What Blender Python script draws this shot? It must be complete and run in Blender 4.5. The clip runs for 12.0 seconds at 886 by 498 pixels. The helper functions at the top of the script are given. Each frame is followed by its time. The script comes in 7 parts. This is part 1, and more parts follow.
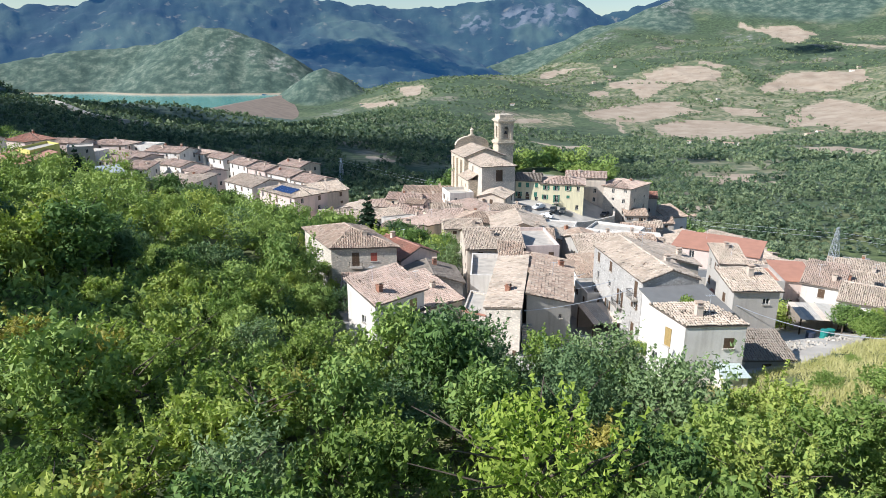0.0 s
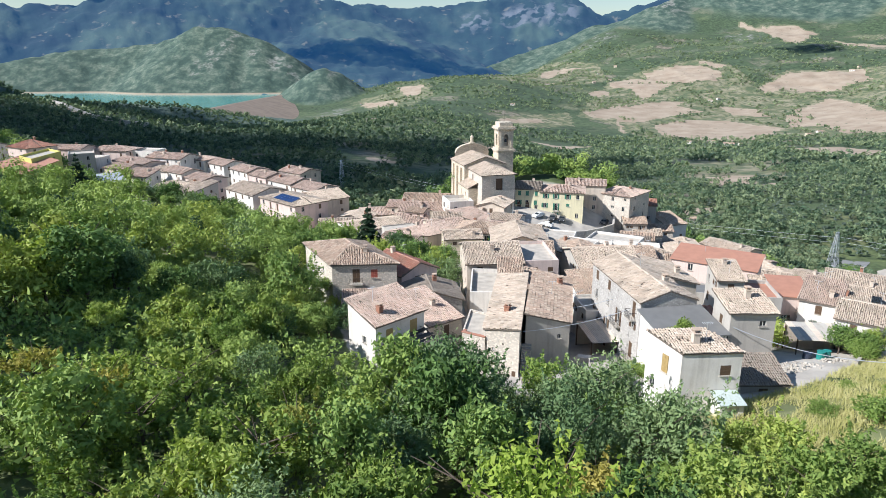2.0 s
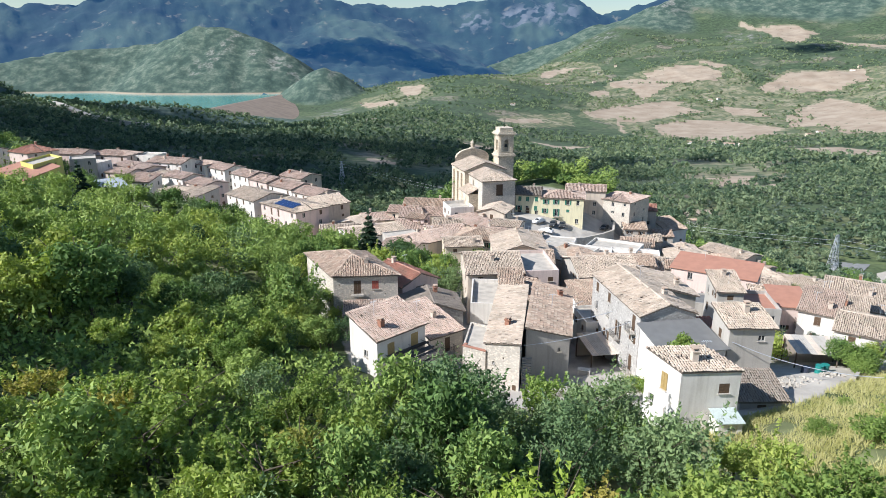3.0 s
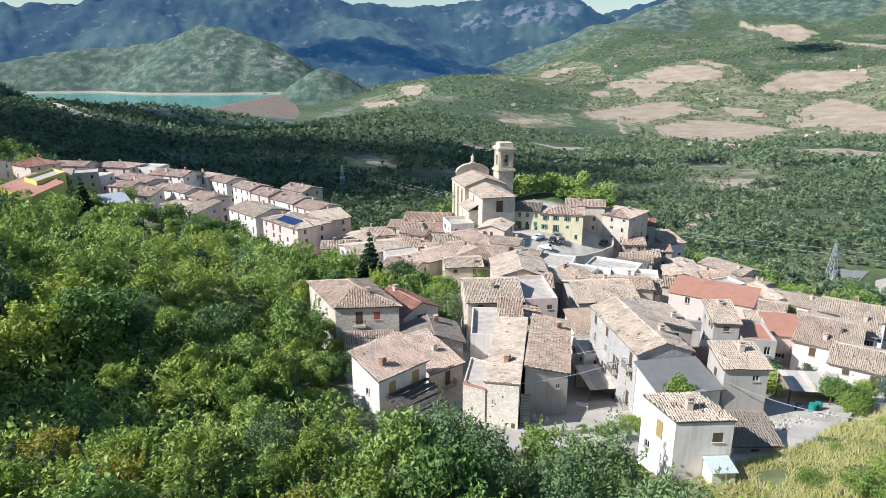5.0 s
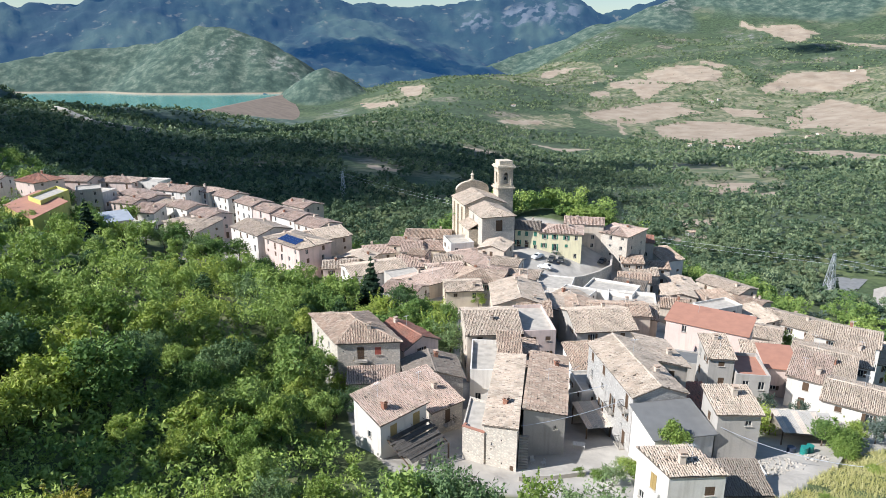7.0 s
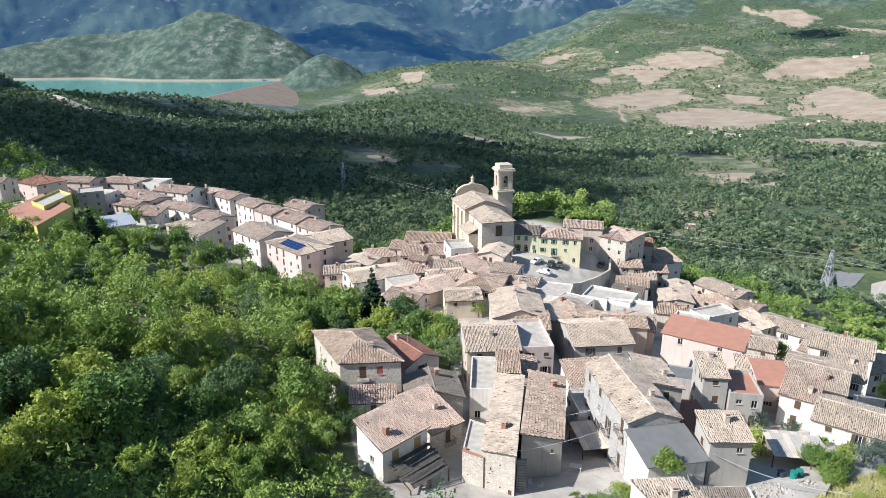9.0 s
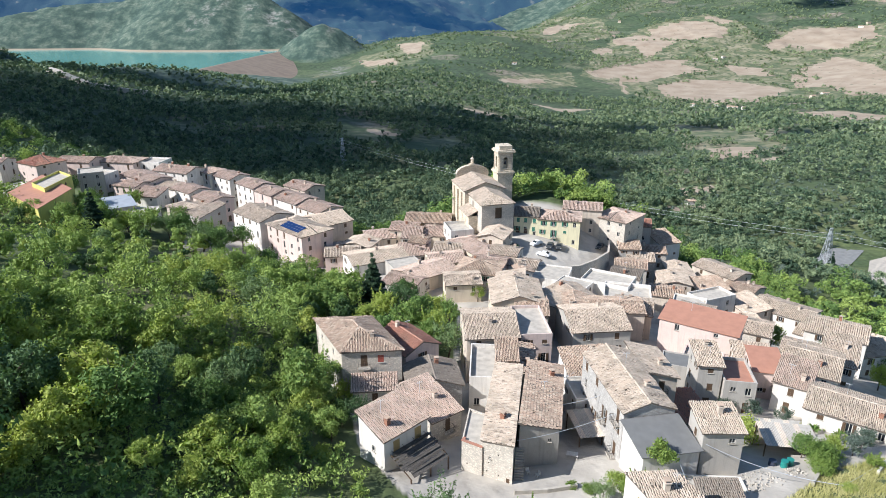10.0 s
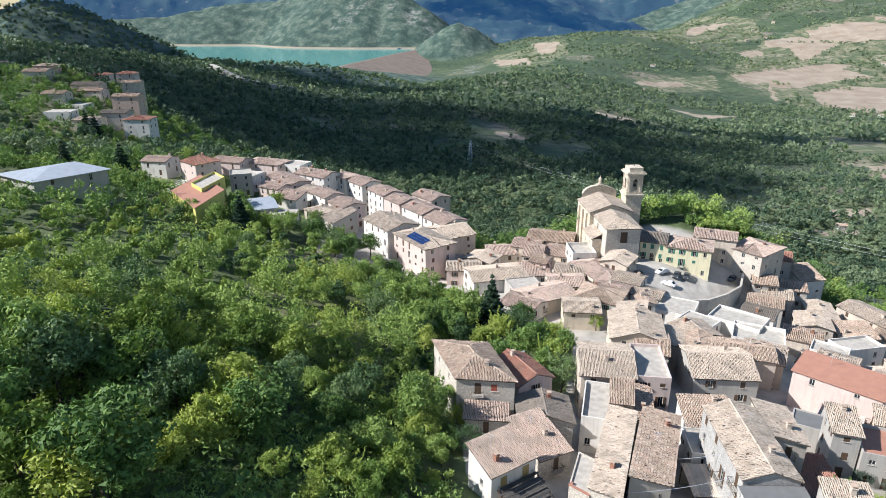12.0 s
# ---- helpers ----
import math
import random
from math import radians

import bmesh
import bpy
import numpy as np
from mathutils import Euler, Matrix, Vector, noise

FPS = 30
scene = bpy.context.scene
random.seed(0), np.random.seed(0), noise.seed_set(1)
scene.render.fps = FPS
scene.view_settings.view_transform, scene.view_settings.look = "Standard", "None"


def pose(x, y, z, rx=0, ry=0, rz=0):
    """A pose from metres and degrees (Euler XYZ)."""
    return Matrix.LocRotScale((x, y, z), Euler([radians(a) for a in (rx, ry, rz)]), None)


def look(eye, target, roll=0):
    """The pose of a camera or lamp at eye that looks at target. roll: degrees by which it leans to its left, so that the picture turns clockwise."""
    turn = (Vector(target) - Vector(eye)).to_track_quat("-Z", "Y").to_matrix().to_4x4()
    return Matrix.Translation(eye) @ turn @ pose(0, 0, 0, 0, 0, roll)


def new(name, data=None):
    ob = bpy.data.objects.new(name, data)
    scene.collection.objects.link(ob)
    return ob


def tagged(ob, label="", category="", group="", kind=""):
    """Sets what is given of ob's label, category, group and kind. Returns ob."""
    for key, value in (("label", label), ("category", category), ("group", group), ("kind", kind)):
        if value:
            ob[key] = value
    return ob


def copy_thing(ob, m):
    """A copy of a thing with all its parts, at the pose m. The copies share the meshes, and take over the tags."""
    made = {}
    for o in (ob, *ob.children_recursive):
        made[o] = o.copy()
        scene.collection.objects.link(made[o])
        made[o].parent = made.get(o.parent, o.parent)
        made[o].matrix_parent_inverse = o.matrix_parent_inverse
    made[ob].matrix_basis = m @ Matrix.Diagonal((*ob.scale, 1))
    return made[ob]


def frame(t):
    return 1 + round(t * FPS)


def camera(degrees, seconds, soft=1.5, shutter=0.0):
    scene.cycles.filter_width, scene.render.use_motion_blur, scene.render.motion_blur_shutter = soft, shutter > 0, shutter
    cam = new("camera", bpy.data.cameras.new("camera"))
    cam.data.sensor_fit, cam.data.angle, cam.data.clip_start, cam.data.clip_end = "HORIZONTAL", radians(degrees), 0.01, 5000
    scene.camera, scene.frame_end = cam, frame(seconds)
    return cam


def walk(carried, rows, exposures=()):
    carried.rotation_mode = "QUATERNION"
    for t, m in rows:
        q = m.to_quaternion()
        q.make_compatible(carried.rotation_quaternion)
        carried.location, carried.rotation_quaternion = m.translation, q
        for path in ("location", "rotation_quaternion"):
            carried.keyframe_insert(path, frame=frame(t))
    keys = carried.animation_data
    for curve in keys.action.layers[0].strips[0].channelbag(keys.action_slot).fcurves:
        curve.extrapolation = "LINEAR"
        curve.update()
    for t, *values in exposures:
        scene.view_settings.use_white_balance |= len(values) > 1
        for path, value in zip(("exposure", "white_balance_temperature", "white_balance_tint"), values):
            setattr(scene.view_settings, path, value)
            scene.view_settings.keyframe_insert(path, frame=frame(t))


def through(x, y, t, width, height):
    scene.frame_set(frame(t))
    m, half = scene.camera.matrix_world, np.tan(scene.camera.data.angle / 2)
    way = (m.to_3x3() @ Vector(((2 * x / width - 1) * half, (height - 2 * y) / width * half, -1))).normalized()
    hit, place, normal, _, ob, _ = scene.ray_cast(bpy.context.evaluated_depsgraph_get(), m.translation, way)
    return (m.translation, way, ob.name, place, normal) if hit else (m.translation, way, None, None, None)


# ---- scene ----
cam = camera(68.7, 12.0, soft=0.75)
METRES, EYE, TILT, LEAN, TURN = 31.0, 43.0, -16.5, 0.0, 0.0
ROWS = [
    (0.0, 0.0, 0.0, 0.0, 0.0, 0.0, -0.0),
    (0.5, 0.0011, -0.0061, 0.0204, -0.0, -0.01, -0.0),
    (1.0, 0.0013, -0.0118, 0.0418, 0.01, -0.04, -0.0),
    (1.5, 0.0016, -0.0164, 0.0635, 0.02, -0.05, -0.01),
    (2.0, 0.0016, -0.0212, 0.0854, 0.02, -0.08, -0.02),
    (2.5, 0.0003, -0.0277, 0.1109, 0.03, -0.11, -0.01),
    (3.0, -0.0009, -0.0373, 0.1436, 0.04, -0.13, -0.01),
    (5.0, -0.0024, -0.0847, 0.3065, 0.06, -0.25, -0.03),
    (5.5, -0.002, -0.0992, 0.3538, 0.07, -0.27, -0.03),
    (6.0, -0.0013, -0.1132, 0.4008, 0.07, -0.29, -0.04),
    (6.5, -0.0011, -0.1273, 0.4479, 0.07, -0.32, -0.03),
    (7.0, -0.0014, -0.1416, 0.4948, 0.08, -0.33, -0.02),
    (9.0, -0.0014, -0.1984, 0.6789, 0.1, -1.59, 0.01),
    (9.5, -0.0016, -0.2124, 0.7252, 0.1, -3.44, 0.02),
    (10.0, -0.0011, -0.2258, 0.7744, 0.09, -4.04, 0.02),
    (10.5, -0.0019, -0.2394, 0.821, 0.16, -4.08, 0.02),
    (11.0, -0.0075, -0.2518, 0.8671, 2.64, -4.14, -0.72),
    (11.5, -0.0086, -0.2656, 0.9136, 6.74, -4.28, -1.91),
    (12.0, -0.0096, -0.2778, 0.9599, 10.94, -4.5, -3.11),
]
walk(cam, [(t, pose(0, 0, EYE, TILT, LEAN, TURN) @ pose(METRES * x, METRES * y, METRES * z, 90 + pitch, roll, yaw)) for t, x, y, z, yaw, pitch, roll in ROWS],
     exposures=((0.0, 0.56, 5940, 10), (12.0, 0.56, 5940, 10)))

# ---- light: a low sun from the side, under a sky with broken cloud ----
SUN_FROM = Vector((-1.0, -0.35, 0.85)).normalized()
world = bpy.data.worlds.new("sky")
scene.world = world
world.use_nodes = True
wn = world.node_tree.nodes
sky = wn.new("ShaderNodeTexSky")
sky.sky_type = "NISHITA"
sky.sun_disc = False
sky.sun_elevation = math.asin(SUN_FROM.z)
sky.sun_rotation = math.atan2(SUN_FROM.x, SUN_FROM.y)
sky.air_density, sky.dust_density, sky.ozone_density = 1.2, 0.2, 2.5
wn["Background"].inputs["Strength"].default_value = 0.078
world.node_tree.links.new(sky.outputs[0], wn["Background"].inputs["Color"])
sun = new("sun", bpy.data.lights.new("sun", "SUN"))
sun.data.energy, sun.data.angle, sun.data.color = 5.0, radians(0.53), (1.0, 0.94, 0.86)
sun.matrix_world = look(SUN_FROM * 300, (0, 0, 0))


# ---- materials ----
def material(name, rough=0.85, metal=0.0):
    m = bpy.data.materials.new(name)
    m.use_nodes = True
    b = m.node_tree.nodes["Principled BSDF"]
    b.inputs["Roughness"].default_value, b.inputs["Metallic"].default_value = rough, metal
    return m, m.node_tree.nodes, m.node_tree.links, b


def noise_node(n, l, scale, detail=4.0, coords=None, kind="ShaderNodeTexNoise"):
    t = n.new(kind)
    t.inputs["Scale"].default_value = scale
    if kind == "ShaderNodeTexNoise":
        t.inputs["Detail"].default_value = detail
    if coords:
        l.new(coords, t.inputs["Vector"])
    return t


def ramp(n, l, fac, *stops):
    r = n.new("ShaderNodeValToRGB")
    e = r.color_ramp.elements
    while len(e) < len(stops):
        e.new(0.5)
    for k, (p, c) in zip(e, stops):
        k.position, k.color = p, (*c, 1.0) if len(c) == 3 else c
    l.new(fac, r.inputs["Fac"])
    return r.outputs["Color"]


def mix(n, l, fac, a, b, mode="MIX"):
    m = n.new("ShaderNodeMix")
    m.data_type, m.blend_type = "RGBA", mode
    for sock, v in ((m.inputs["Factor"], fac), (m.inputs["A"], a), (m.inputs["B"], b)):
        if isinstance(v, (int, float)):
            sock.default_value = v
        elif isinstance(v, tuple):
            sock.default_value = (*v, 1.0)
        else:
            l.new(v, sock)
    return m.outputs["Result"]


def bump(n, l, b, height, strength, distance):
    k = n.new("ShaderNodeBump")
    k.inputs["Strength"].default_value, k.inputs["Distance"].default_value = strength, distance
    l.new(height, k.inputs["Height"])
    l.new(k.outputs["Normal"], b.inputs["Normal"])


def where(n):
    return n.new("ShaderNodeNewGeometry").outputs["Position"]


def plaster(name, colour, stain, rough_patch=0.35):
    m, n, l, b = material(name, 0.9)
    p = where(n)
    big = noise_node(n, l, 0.45, 6, p)
    fine = noise_node(n, l, 7.0, 5, p)
    c = mix(n, l, ramp(n, l, big.outputs["Fac"], (0.42, (0, 0, 0)), (0.68, (rough_patch,) * 3)), colour, stain)
    stretch = n.new("ShaderNodeMapping")
    stretch.inputs["Scale"].default_value = (1.6, 1.6, 0.16)
    l.new(p, stretch.inputs["Vector"])
    runs = noise_node(n, l, 1.0, 5, stretch.outputs["Vector"])
    c = mix(n, l, ramp(n, l, runs.outputs["Fac"], (0.5, (0, 0, 0)), (0.75, (0.45,) * 3)), c, tuple(v * 0.7 for v in stain))
    c = mix(n, l, 0.16, c, fine.outputs["Fac"], "OVERLAY")
    l.new(c, b.inputs["Base Color"])
    bump(n, l, b, fine.outputs["Fac"], 0.35, 0.03)
    return m


def rubble(name, tones, mortar, size=3.1):
    m, n, l, b = material(name, 0.95)
    p = where(n)
    warp = noise_node(n, l, 2.0, 2, p)
    v = n.new("ShaderNodeTexVoronoi")
    v.inputs["Scale"].default_value = size
    add = n.new("ShaderNodeMixRGB")
    add.blend_type, add.inputs["Fac"].default_value = "ADD", 0.25
    sq = n.new("ShaderNodeMapping")
    sq.inputs["Scale"].default_value = (1, 1, 1.7)
    l.new(p, add.inputs["Color1"])
    l.new(warp.outputs["Color"], add.inputs["Color2"])
    l.new(add.outputs["Color"], sq.inputs["Vector"])
    l.new(sq.outputs["Vector"], v.inputs["Vector"])
    hue = n.new("ShaderNodeSeparateColor")
    l.new(v.outputs["Color"], hue.inputs["Color"])
    stone = ramp(n, l, hue.outputs[0], (0.0, tones[0]), (0.5, tones[1]), (1.0, tones[2]))
    joint = ramp(n, l, v.outputs["Distance"], (0.40, (0, 0, 0)), (0.58, (1, 1, 1)))
    shade = tuple(v_ * 0.72 for v_ in mortar)
    big = noise_node(n, l, 0.35, 5, p)
    c = mix(n, l, joint, stone, shade)
    spots = noise_node(n, l, 3.2, 6, p)
    c = mix(n, l, ramp(n, l, spots.outputs["Fac"], (0.58, (0, 0, 0)), (0.72, (0.55,) * 3)), c, tuple(v_ * 0.45 for v_ in mortar))
    c = mix(n, l, ramp(n, l, big.outputs["Fac"], (0.48, (0, 0, 0)), (0.68, (0.55,) * 3)), c, mortar)
    l.new(c, b.inputs["Base Color"])
    bump(n, l, b, v.outputs["Distance"], -0.6, 0.06)
    return m


def tile_material(name, a, b_, c_, d):
    m, n, l, b = material(name, 0.92)
    isl = n.new("ShaderNodeNewGeometry")
    mean = [(p_ + q_ + r_) / 3 for p_, q_, r_ in zip(b_, c_, d)]
    a, b_, c_, d = (tuple(v * 0.75 + m_ * 0.25 for v, m_ in zip(tone, mean)) for tone in (a, b_, c_, d))
    c = ramp(n, l, isl.outputs["Random Per Island"], (0.0, a), (0.16, b_), (0.6, c_), (1.0, d))
    big = noise_node(n, l, 0.5, 6, isl.outputs["Position"])
    fine = noise_node(n, l, 9.0, 4, isl.outputs["Position"])
    c = mix(n, l, ramp(n, l, big.outputs["Fac"], (0.45, (0, 0, 0)), (0.75, (0.55,) * 3)), c, (0.22, 0.185, 0.14))
    c = mix(n, l, ramp(n, l, fine.outputs["Fac"], (0.56, (0, 0, 0)), (0.76, (0.45,) * 3)), c, (0.14, 0.12, 0.10))
    l.new(c, b.inputs["Base Color"])
    bump(n, l, b, fine.outputs["Fac"], 0.4, 0.03)
    return m


def simple(name, colour, rough=0.7, metal=0.0, vary=0.25, scale=6.0):
    m, n, l, b = material(name, rough, metal)
    t = noise_node(n, l, scale, 5, where(n))
    c = mix(n, l, ramp(n, l, t.outputs["Fac"], (0.35, (0, 0, 0)), (0.7, (1, 1, 1))), colour, tuple(v * (1 - vary) for v in colour))
    l.new(c, b.inputs["Base Color"])
    bump(n, l, b, t.outputs["Fac"], 0.15, 0.02)
    return m


def leaf_material(name, dark, mid, light, through=0.35):
    """Leaves: tone varies from plant to plant and from leaf to leaf; light passes through."""
    m, n, l, b = material(name, 0.55)
    geo, at = n.new("ShaderNodeNewGeometry"), n.new("ShaderNodeAttribute")
    at.attribute_name = "tone"
    info = n.new("ShaderNodeObjectInfo")
    s = n.new("ShaderNodeMath")
    s.operation = "ADD"
    l.new(at.outputs["Fac"], s.inputs[0])
    l.new(info.outputs["Random"], s.inputs[1])
    s2 = n.new("ShaderNodeMath")
    s2.operation = "MULTIPLY_ADD"
    l.new(geo.outputs["Random Per Island"], s2.inputs[0])
    s2.inputs[1].default_value = 0.45
    l.new(s.outputs[0], s2.inputs[2])
    k = n.new("ShaderNodeMath")
    k.operation = "MULTIPLY"
    l.new(s2.outputs[0], k.inputs[0])
    k.inputs[1].default_value = 0.69
    c = ramp(n, l, k.outputs[0], (0.0, dark), (0.5, mid), (1.0, light))
    l.new(c, b.inputs["Base Color"])
    b.inputs["Specular IOR Level"].default_value = 0.12
    tr = n.new("ShaderNodeBsdfTranslucent")
    l.new(mix(n, l, 1.0, c, (0.9, 1.0, 0.5), "MULTIPLY"), tr.inputs["Color"])
    ms = n.new("ShaderNodeMixShader")
    ms.inputs["Fac"].default_value = through
    l.new(b.outputs[0], ms.inputs[1])
    l.new(tr.outputs[0], ms.inputs[2])
    l.new(ms.outputs[0], n["Material Output"].inputs["Surface"])
    return m


WHITE = plaster("white_plaster", (0.74, 0.70, 0.64), (0.48, 0.43, 0.37))
CREAM = plaster("cream_plaster", (0.68, 0.58, 0.45), (0.50, 0.42, 0.33))
PINK = plaster("pink_plaster", (0.60, 0.43, 0.35), (0.47, 0.36, 0.30))
ROSE = plaster("pale_rose_plaster", (0.66, 0.53, 0.47), (0.48, 0.40, 0.36))
YELLOW = plaster("yellow_plaster", (0.72, 0.66, 0.44), (0.58, 0.52, 0.36))
VIVID = plaster("bright_yellow_paint", (0.60, 0.55, 0.16), (0.48, 0.45, 0.16), 0.3)
GREY = plaster("grey_render", (0.448, 0.418, 0.374), (0.336, 0.308, 0.268))
BEIGE = plaster("weathered_beige_plaster", (0.627, 0.539, 0.443), (0.426, 0.363, 0.302), 0.6)
STONE = rubble("rubble_stone", ((0.535, 0.470, 0.395), (0.700, 0.632, 0.535), (0.385, 0.332, 0.280)), (0.655, 0.595, 0.510))
GREYSTONE = rubble("grey_stone", ((0.40, 0.385, 0.36), (0.55, 0.53, 0.50), (0.31, 0.29, 0.265)), (0.52, 0.495, 0.46))
PALESTONE = rubble("pale_church_stone", ((0.64, 0.54, 0.42), (0.70, 0.62, 0.49), (0.55, 0.46, 0.35)), (0.68, 0.59, 0.46), 1.6)
TILE_OLD = tile_material("old_pan_tiles", (0.228, 0.169, 0.137), (0.536, 0.407, 0.308), (0.433, 0.294, 0.217), (0.661, 0.554, 0.433))
TILE_PINK = tile_material("pinkish_pan_tiles", (0.29, 0.21, 0.175), (0.600, 0.460, 0.375), (0.515, 0.365, 0.285), (0.665, 0.545, 0.460))
TILE_PALE = tile_material("bleached_pan_tiles", (0.286, 0.227, 0.182), (0.605, 0.508, 0.396), (0.517, 0.400, 0.308), (0.704, 0.605, 0.495))
UNDER = simple("tile_bed", (0.19, 0.155, 0.125), 0.95)
TILE_DARK = tile_material("mossy_dark_tiles", (0.20, 0.17, 0.14), (0.28, 0.24, 0.20), (0.24, 0.19, 0.15), (0.34, 0.30, 0.25))
TILE_RED = tile_material("new_red_tiles", (0.33, 0.15, 0.10), (0.44, 0.21, 0.15), (0.39, 0.18, 0.12), (0.48, 0.27, 0.20))
SHEET_ORANGE = simple("orange_roof_sheet", (0.44, 0.22, 0.15), 0.7, 0, 0.15, 0.8)
SHEET_PALE = simple("pale_blue_grey_roof_sheet", (0.42, 0.45, 0.49), 0.55, 0.1, 0.15, 0.6)
SHEET_GREY = simple("grey_membrane", (0.185, 0.185, 0.18), 0.75, 0, 0.15, 0.9)
CONCRETE = simple("pale_concrete", (0.52, 0.475, 0.41), 0.9, 0, 0.3, 0.8)
WOOD = simple("dark_wood", (0.12, 0.075, 0.045), 0.7)
WOOD_OCHRE = simple("ochre_shutter_paint", (0.42, 0.30, 0.12), 0.6)
GREEN_PAINT = simple("green_shutter_paint", (0.06, 0.22, 0.15), 0.5)
RED_PAINT = simple("red_shutter_paint", (0.38, 0.10, 0.07), 0.6)
DARKIRON = simple("dark_iron", (0.05, 0.05, 0.055), 0.5, 0.6)
STEEL = simple("galvanised_steel", (0.62, 0.64, 0.66), 0.45, 0.5, 0.1)
FRAME_WHITE = simple("window_frame_paint", (0.62, 0.60, 0.56), 0.5)
BRICK = simple("chimney_brick", (0.40, 0.20, 0.13), 0.9, 0, 0.4, 9.0)
BARK = simple("bark", (0.13, 0.10, 0.075), 0.95, 0, 0.5, 5.0)
GLASS, gn, gl, gb = material("dark_glass", 0.06)
gb.inputs["Base Color"].default_value = (0.02, 0.025, 0.03, 1)
LEAF = leaf_material("broad_leaves", (0.026, 0.058, 0.020), (0.150, 0.245, 0.072), (0.350, 0.440, 0.118), 0.16)
LEAF_NEAR = leaf_material("shrub_leaves", (0.075, 0.132, 0.038), (0.235, 0.335, 0.088), (0.46, 0.52, 0.135), 0.36)
LEAF_YELLOW = leaf_material("yellowing_leaves", (0.155, 0.190, 0.055), (0.320, 0.330, 0.083), (0.466, 0.400, 0.110), 0.38)
LEAF_LIGHT = leaf_material("light_leaves", (0.07, 0.125, 0.032), (0.22, 0.305, 0.072), (0.44, 0.485, 0.118), 0.24)
LEAF_LIME = leaf_material("lime_leaves", (0.20, 0.29, 0.05), (0.36, 0.46, 0.085), (0.52, 0.58, 0.13), 0.4)
LEAF_GREY = leaf_material("robinia_leaves", (0.045, 0.09, 0.04), (0.130, 0.205, 0.090), (0.25, 0.33, 0.145), 0.18)
LEAF_DARK = leaf_material("conifer_needles", (0.012, 0.030, 0.019), (0.024, 0.050, 0.030), (0.049, 0.080, 0.041), 0.15)
LEAF_OLIVE = leaf_material("olive_leaves", (0.068, 0.100, 0.076), (0.116, 0.160, 0.124), (0.194, 0.240, 0.207))
# leaves beyond the village: green with haze tinted in as blue
LEAF_HAZED = leaf_material("valley_woods", (0.026, 0.052, 0.036), (0.100, 0.155, 0.092), (0.255, 0.310, 0.170), 0.16)
GRASS = leaf_material("dry_grass", (0.28, 0.31, 0.09), (0.50, 0.47, 0.19), (0.68, 0.62, 0.33))


# ---- the lie of the land ----
RISES = []


def rise(x, y, radius, height):
    """A rounded swell or hollow of the ground."""
    RISES.append((x, y, radius, height))


rise(-170, 10, 40, 37.1)
rise(-124, 10, 40, -23.3)
rise(-78, 10, 40, -28.0)
rise(-32, 10, 40, 12.6)
rise(14, 10, 40, -22.9)
rise(60, 10, 40, 16.3)
rise(106, 10, 40, -42.9)
rise(-149, 52, 40, 19.6)
rise(-103, 52, 40, 12.4)
rise(-57, 52, 40, 7.3)
rise(-11, 52, 40, -3.4)
rise(35, 52, 40, -3.9)
rise(81, 52, 40, 18.0)
rise(127, 52, 40, 6.6)
rise(-170, 94, 40, 3.5)
rise(-124, 94, 40, -22.9)
rise(-32, 94, 40, -13.6)
rise(60, 94, 40, -16.2)
rise(106, 94, 40, -18.8)
rise(-149, 136, 40, 2.8)
rise(-103, 136, 40, 14.5)
rise(-57, 136, 40, 2.5)
rise(-11, 136, 40, -2.1)
rise(35, 136, 40, 4.2)
rise(81, 136, 40, 25.6)
rise(127, 136, 40, -13.0)
rise(-170, 178, 40, 12.7)
rise(-124, 178, 40, -14.9)
rise(-78, 178, 40, -11.1)
rise(-32, 178, 40, 2.9)
rise(14, 178, 40, 18.9)
rise(60, 178, 40, -37.8)
rise(106, 178, 40, 10.2)
rise(-149, 220, 40, -7.7)
rise(-103, 220, 40, 5.3)
rise(-57, 220, 40, 26.2)
rise(-11, 220, 40, -22.9)
rise(35, 220, 40, 56.4)
rise(81, 220, 40, 5.9)
rise(127, 220, 40, -20.5)
rise(-275, 200, 95, 15.0)
rise(-208, 269, 95, -5.9)
rise(-124, 317, 95, 14.1)
rise(-30, 339, 95, -36.0)
rise(67, 333, 95, 23.9)
rise(158, 301, 95, -35.5)
rise(236, 245, 95, -0.7)
rise(-453, 329, 150, 39.7)
rise(-342, 443, 150, 45.3)
rise(-204, 522, 150, -57.0)
rise(-49, 558, 150, 48.1)
rise(110, 549, 150, -38.8)
rise(260, 496, 150, 26.9)
rise(389, 403, 150, -33.2)
rise(-728, 529, 220, -69.7)
rise(-579, 689, 220, 150.7)
rise(-395, 809, 220, -91.1)
rise(-187, 880, 220, 74.2)
rise(31, 899, 220, -32.6)
rise(248, 865, 220, 7.2)
rise(450, 779, 220, -5.6)
rise(625, 647, 220, 16.8)
rise(-1133, 823, 300, 248.4)
rise(-932, 1044, 300, -192.0)
rise(-689, 1218, 300, 278.3)
rise(-415, 1337, 300, -254.3)
rise(-122, 1395, 300, 249.5)
rise(177, 1389, 300, -201.7)
rise(467, 1320, 300, 107.7)
rise(737, 1190, 300, -87.9)
rise(973, 1007, 300, 41.4)
rise(-1618, 1176, 360, 308.5)
rise(-1394, 1434, 360, -136.7)
rise(-1130, 1650, 360, -44.4)
rise(-833, 1818, 360, 135.4)
rise(-511, 1934, 360, -184.3)
rise(-174, 1992, 360, 158.3)
rise(167, 1993, 360, -132.0)
rise(504, 1935, 360, 65.3)
rise(826, 1821, 360, -125.3)
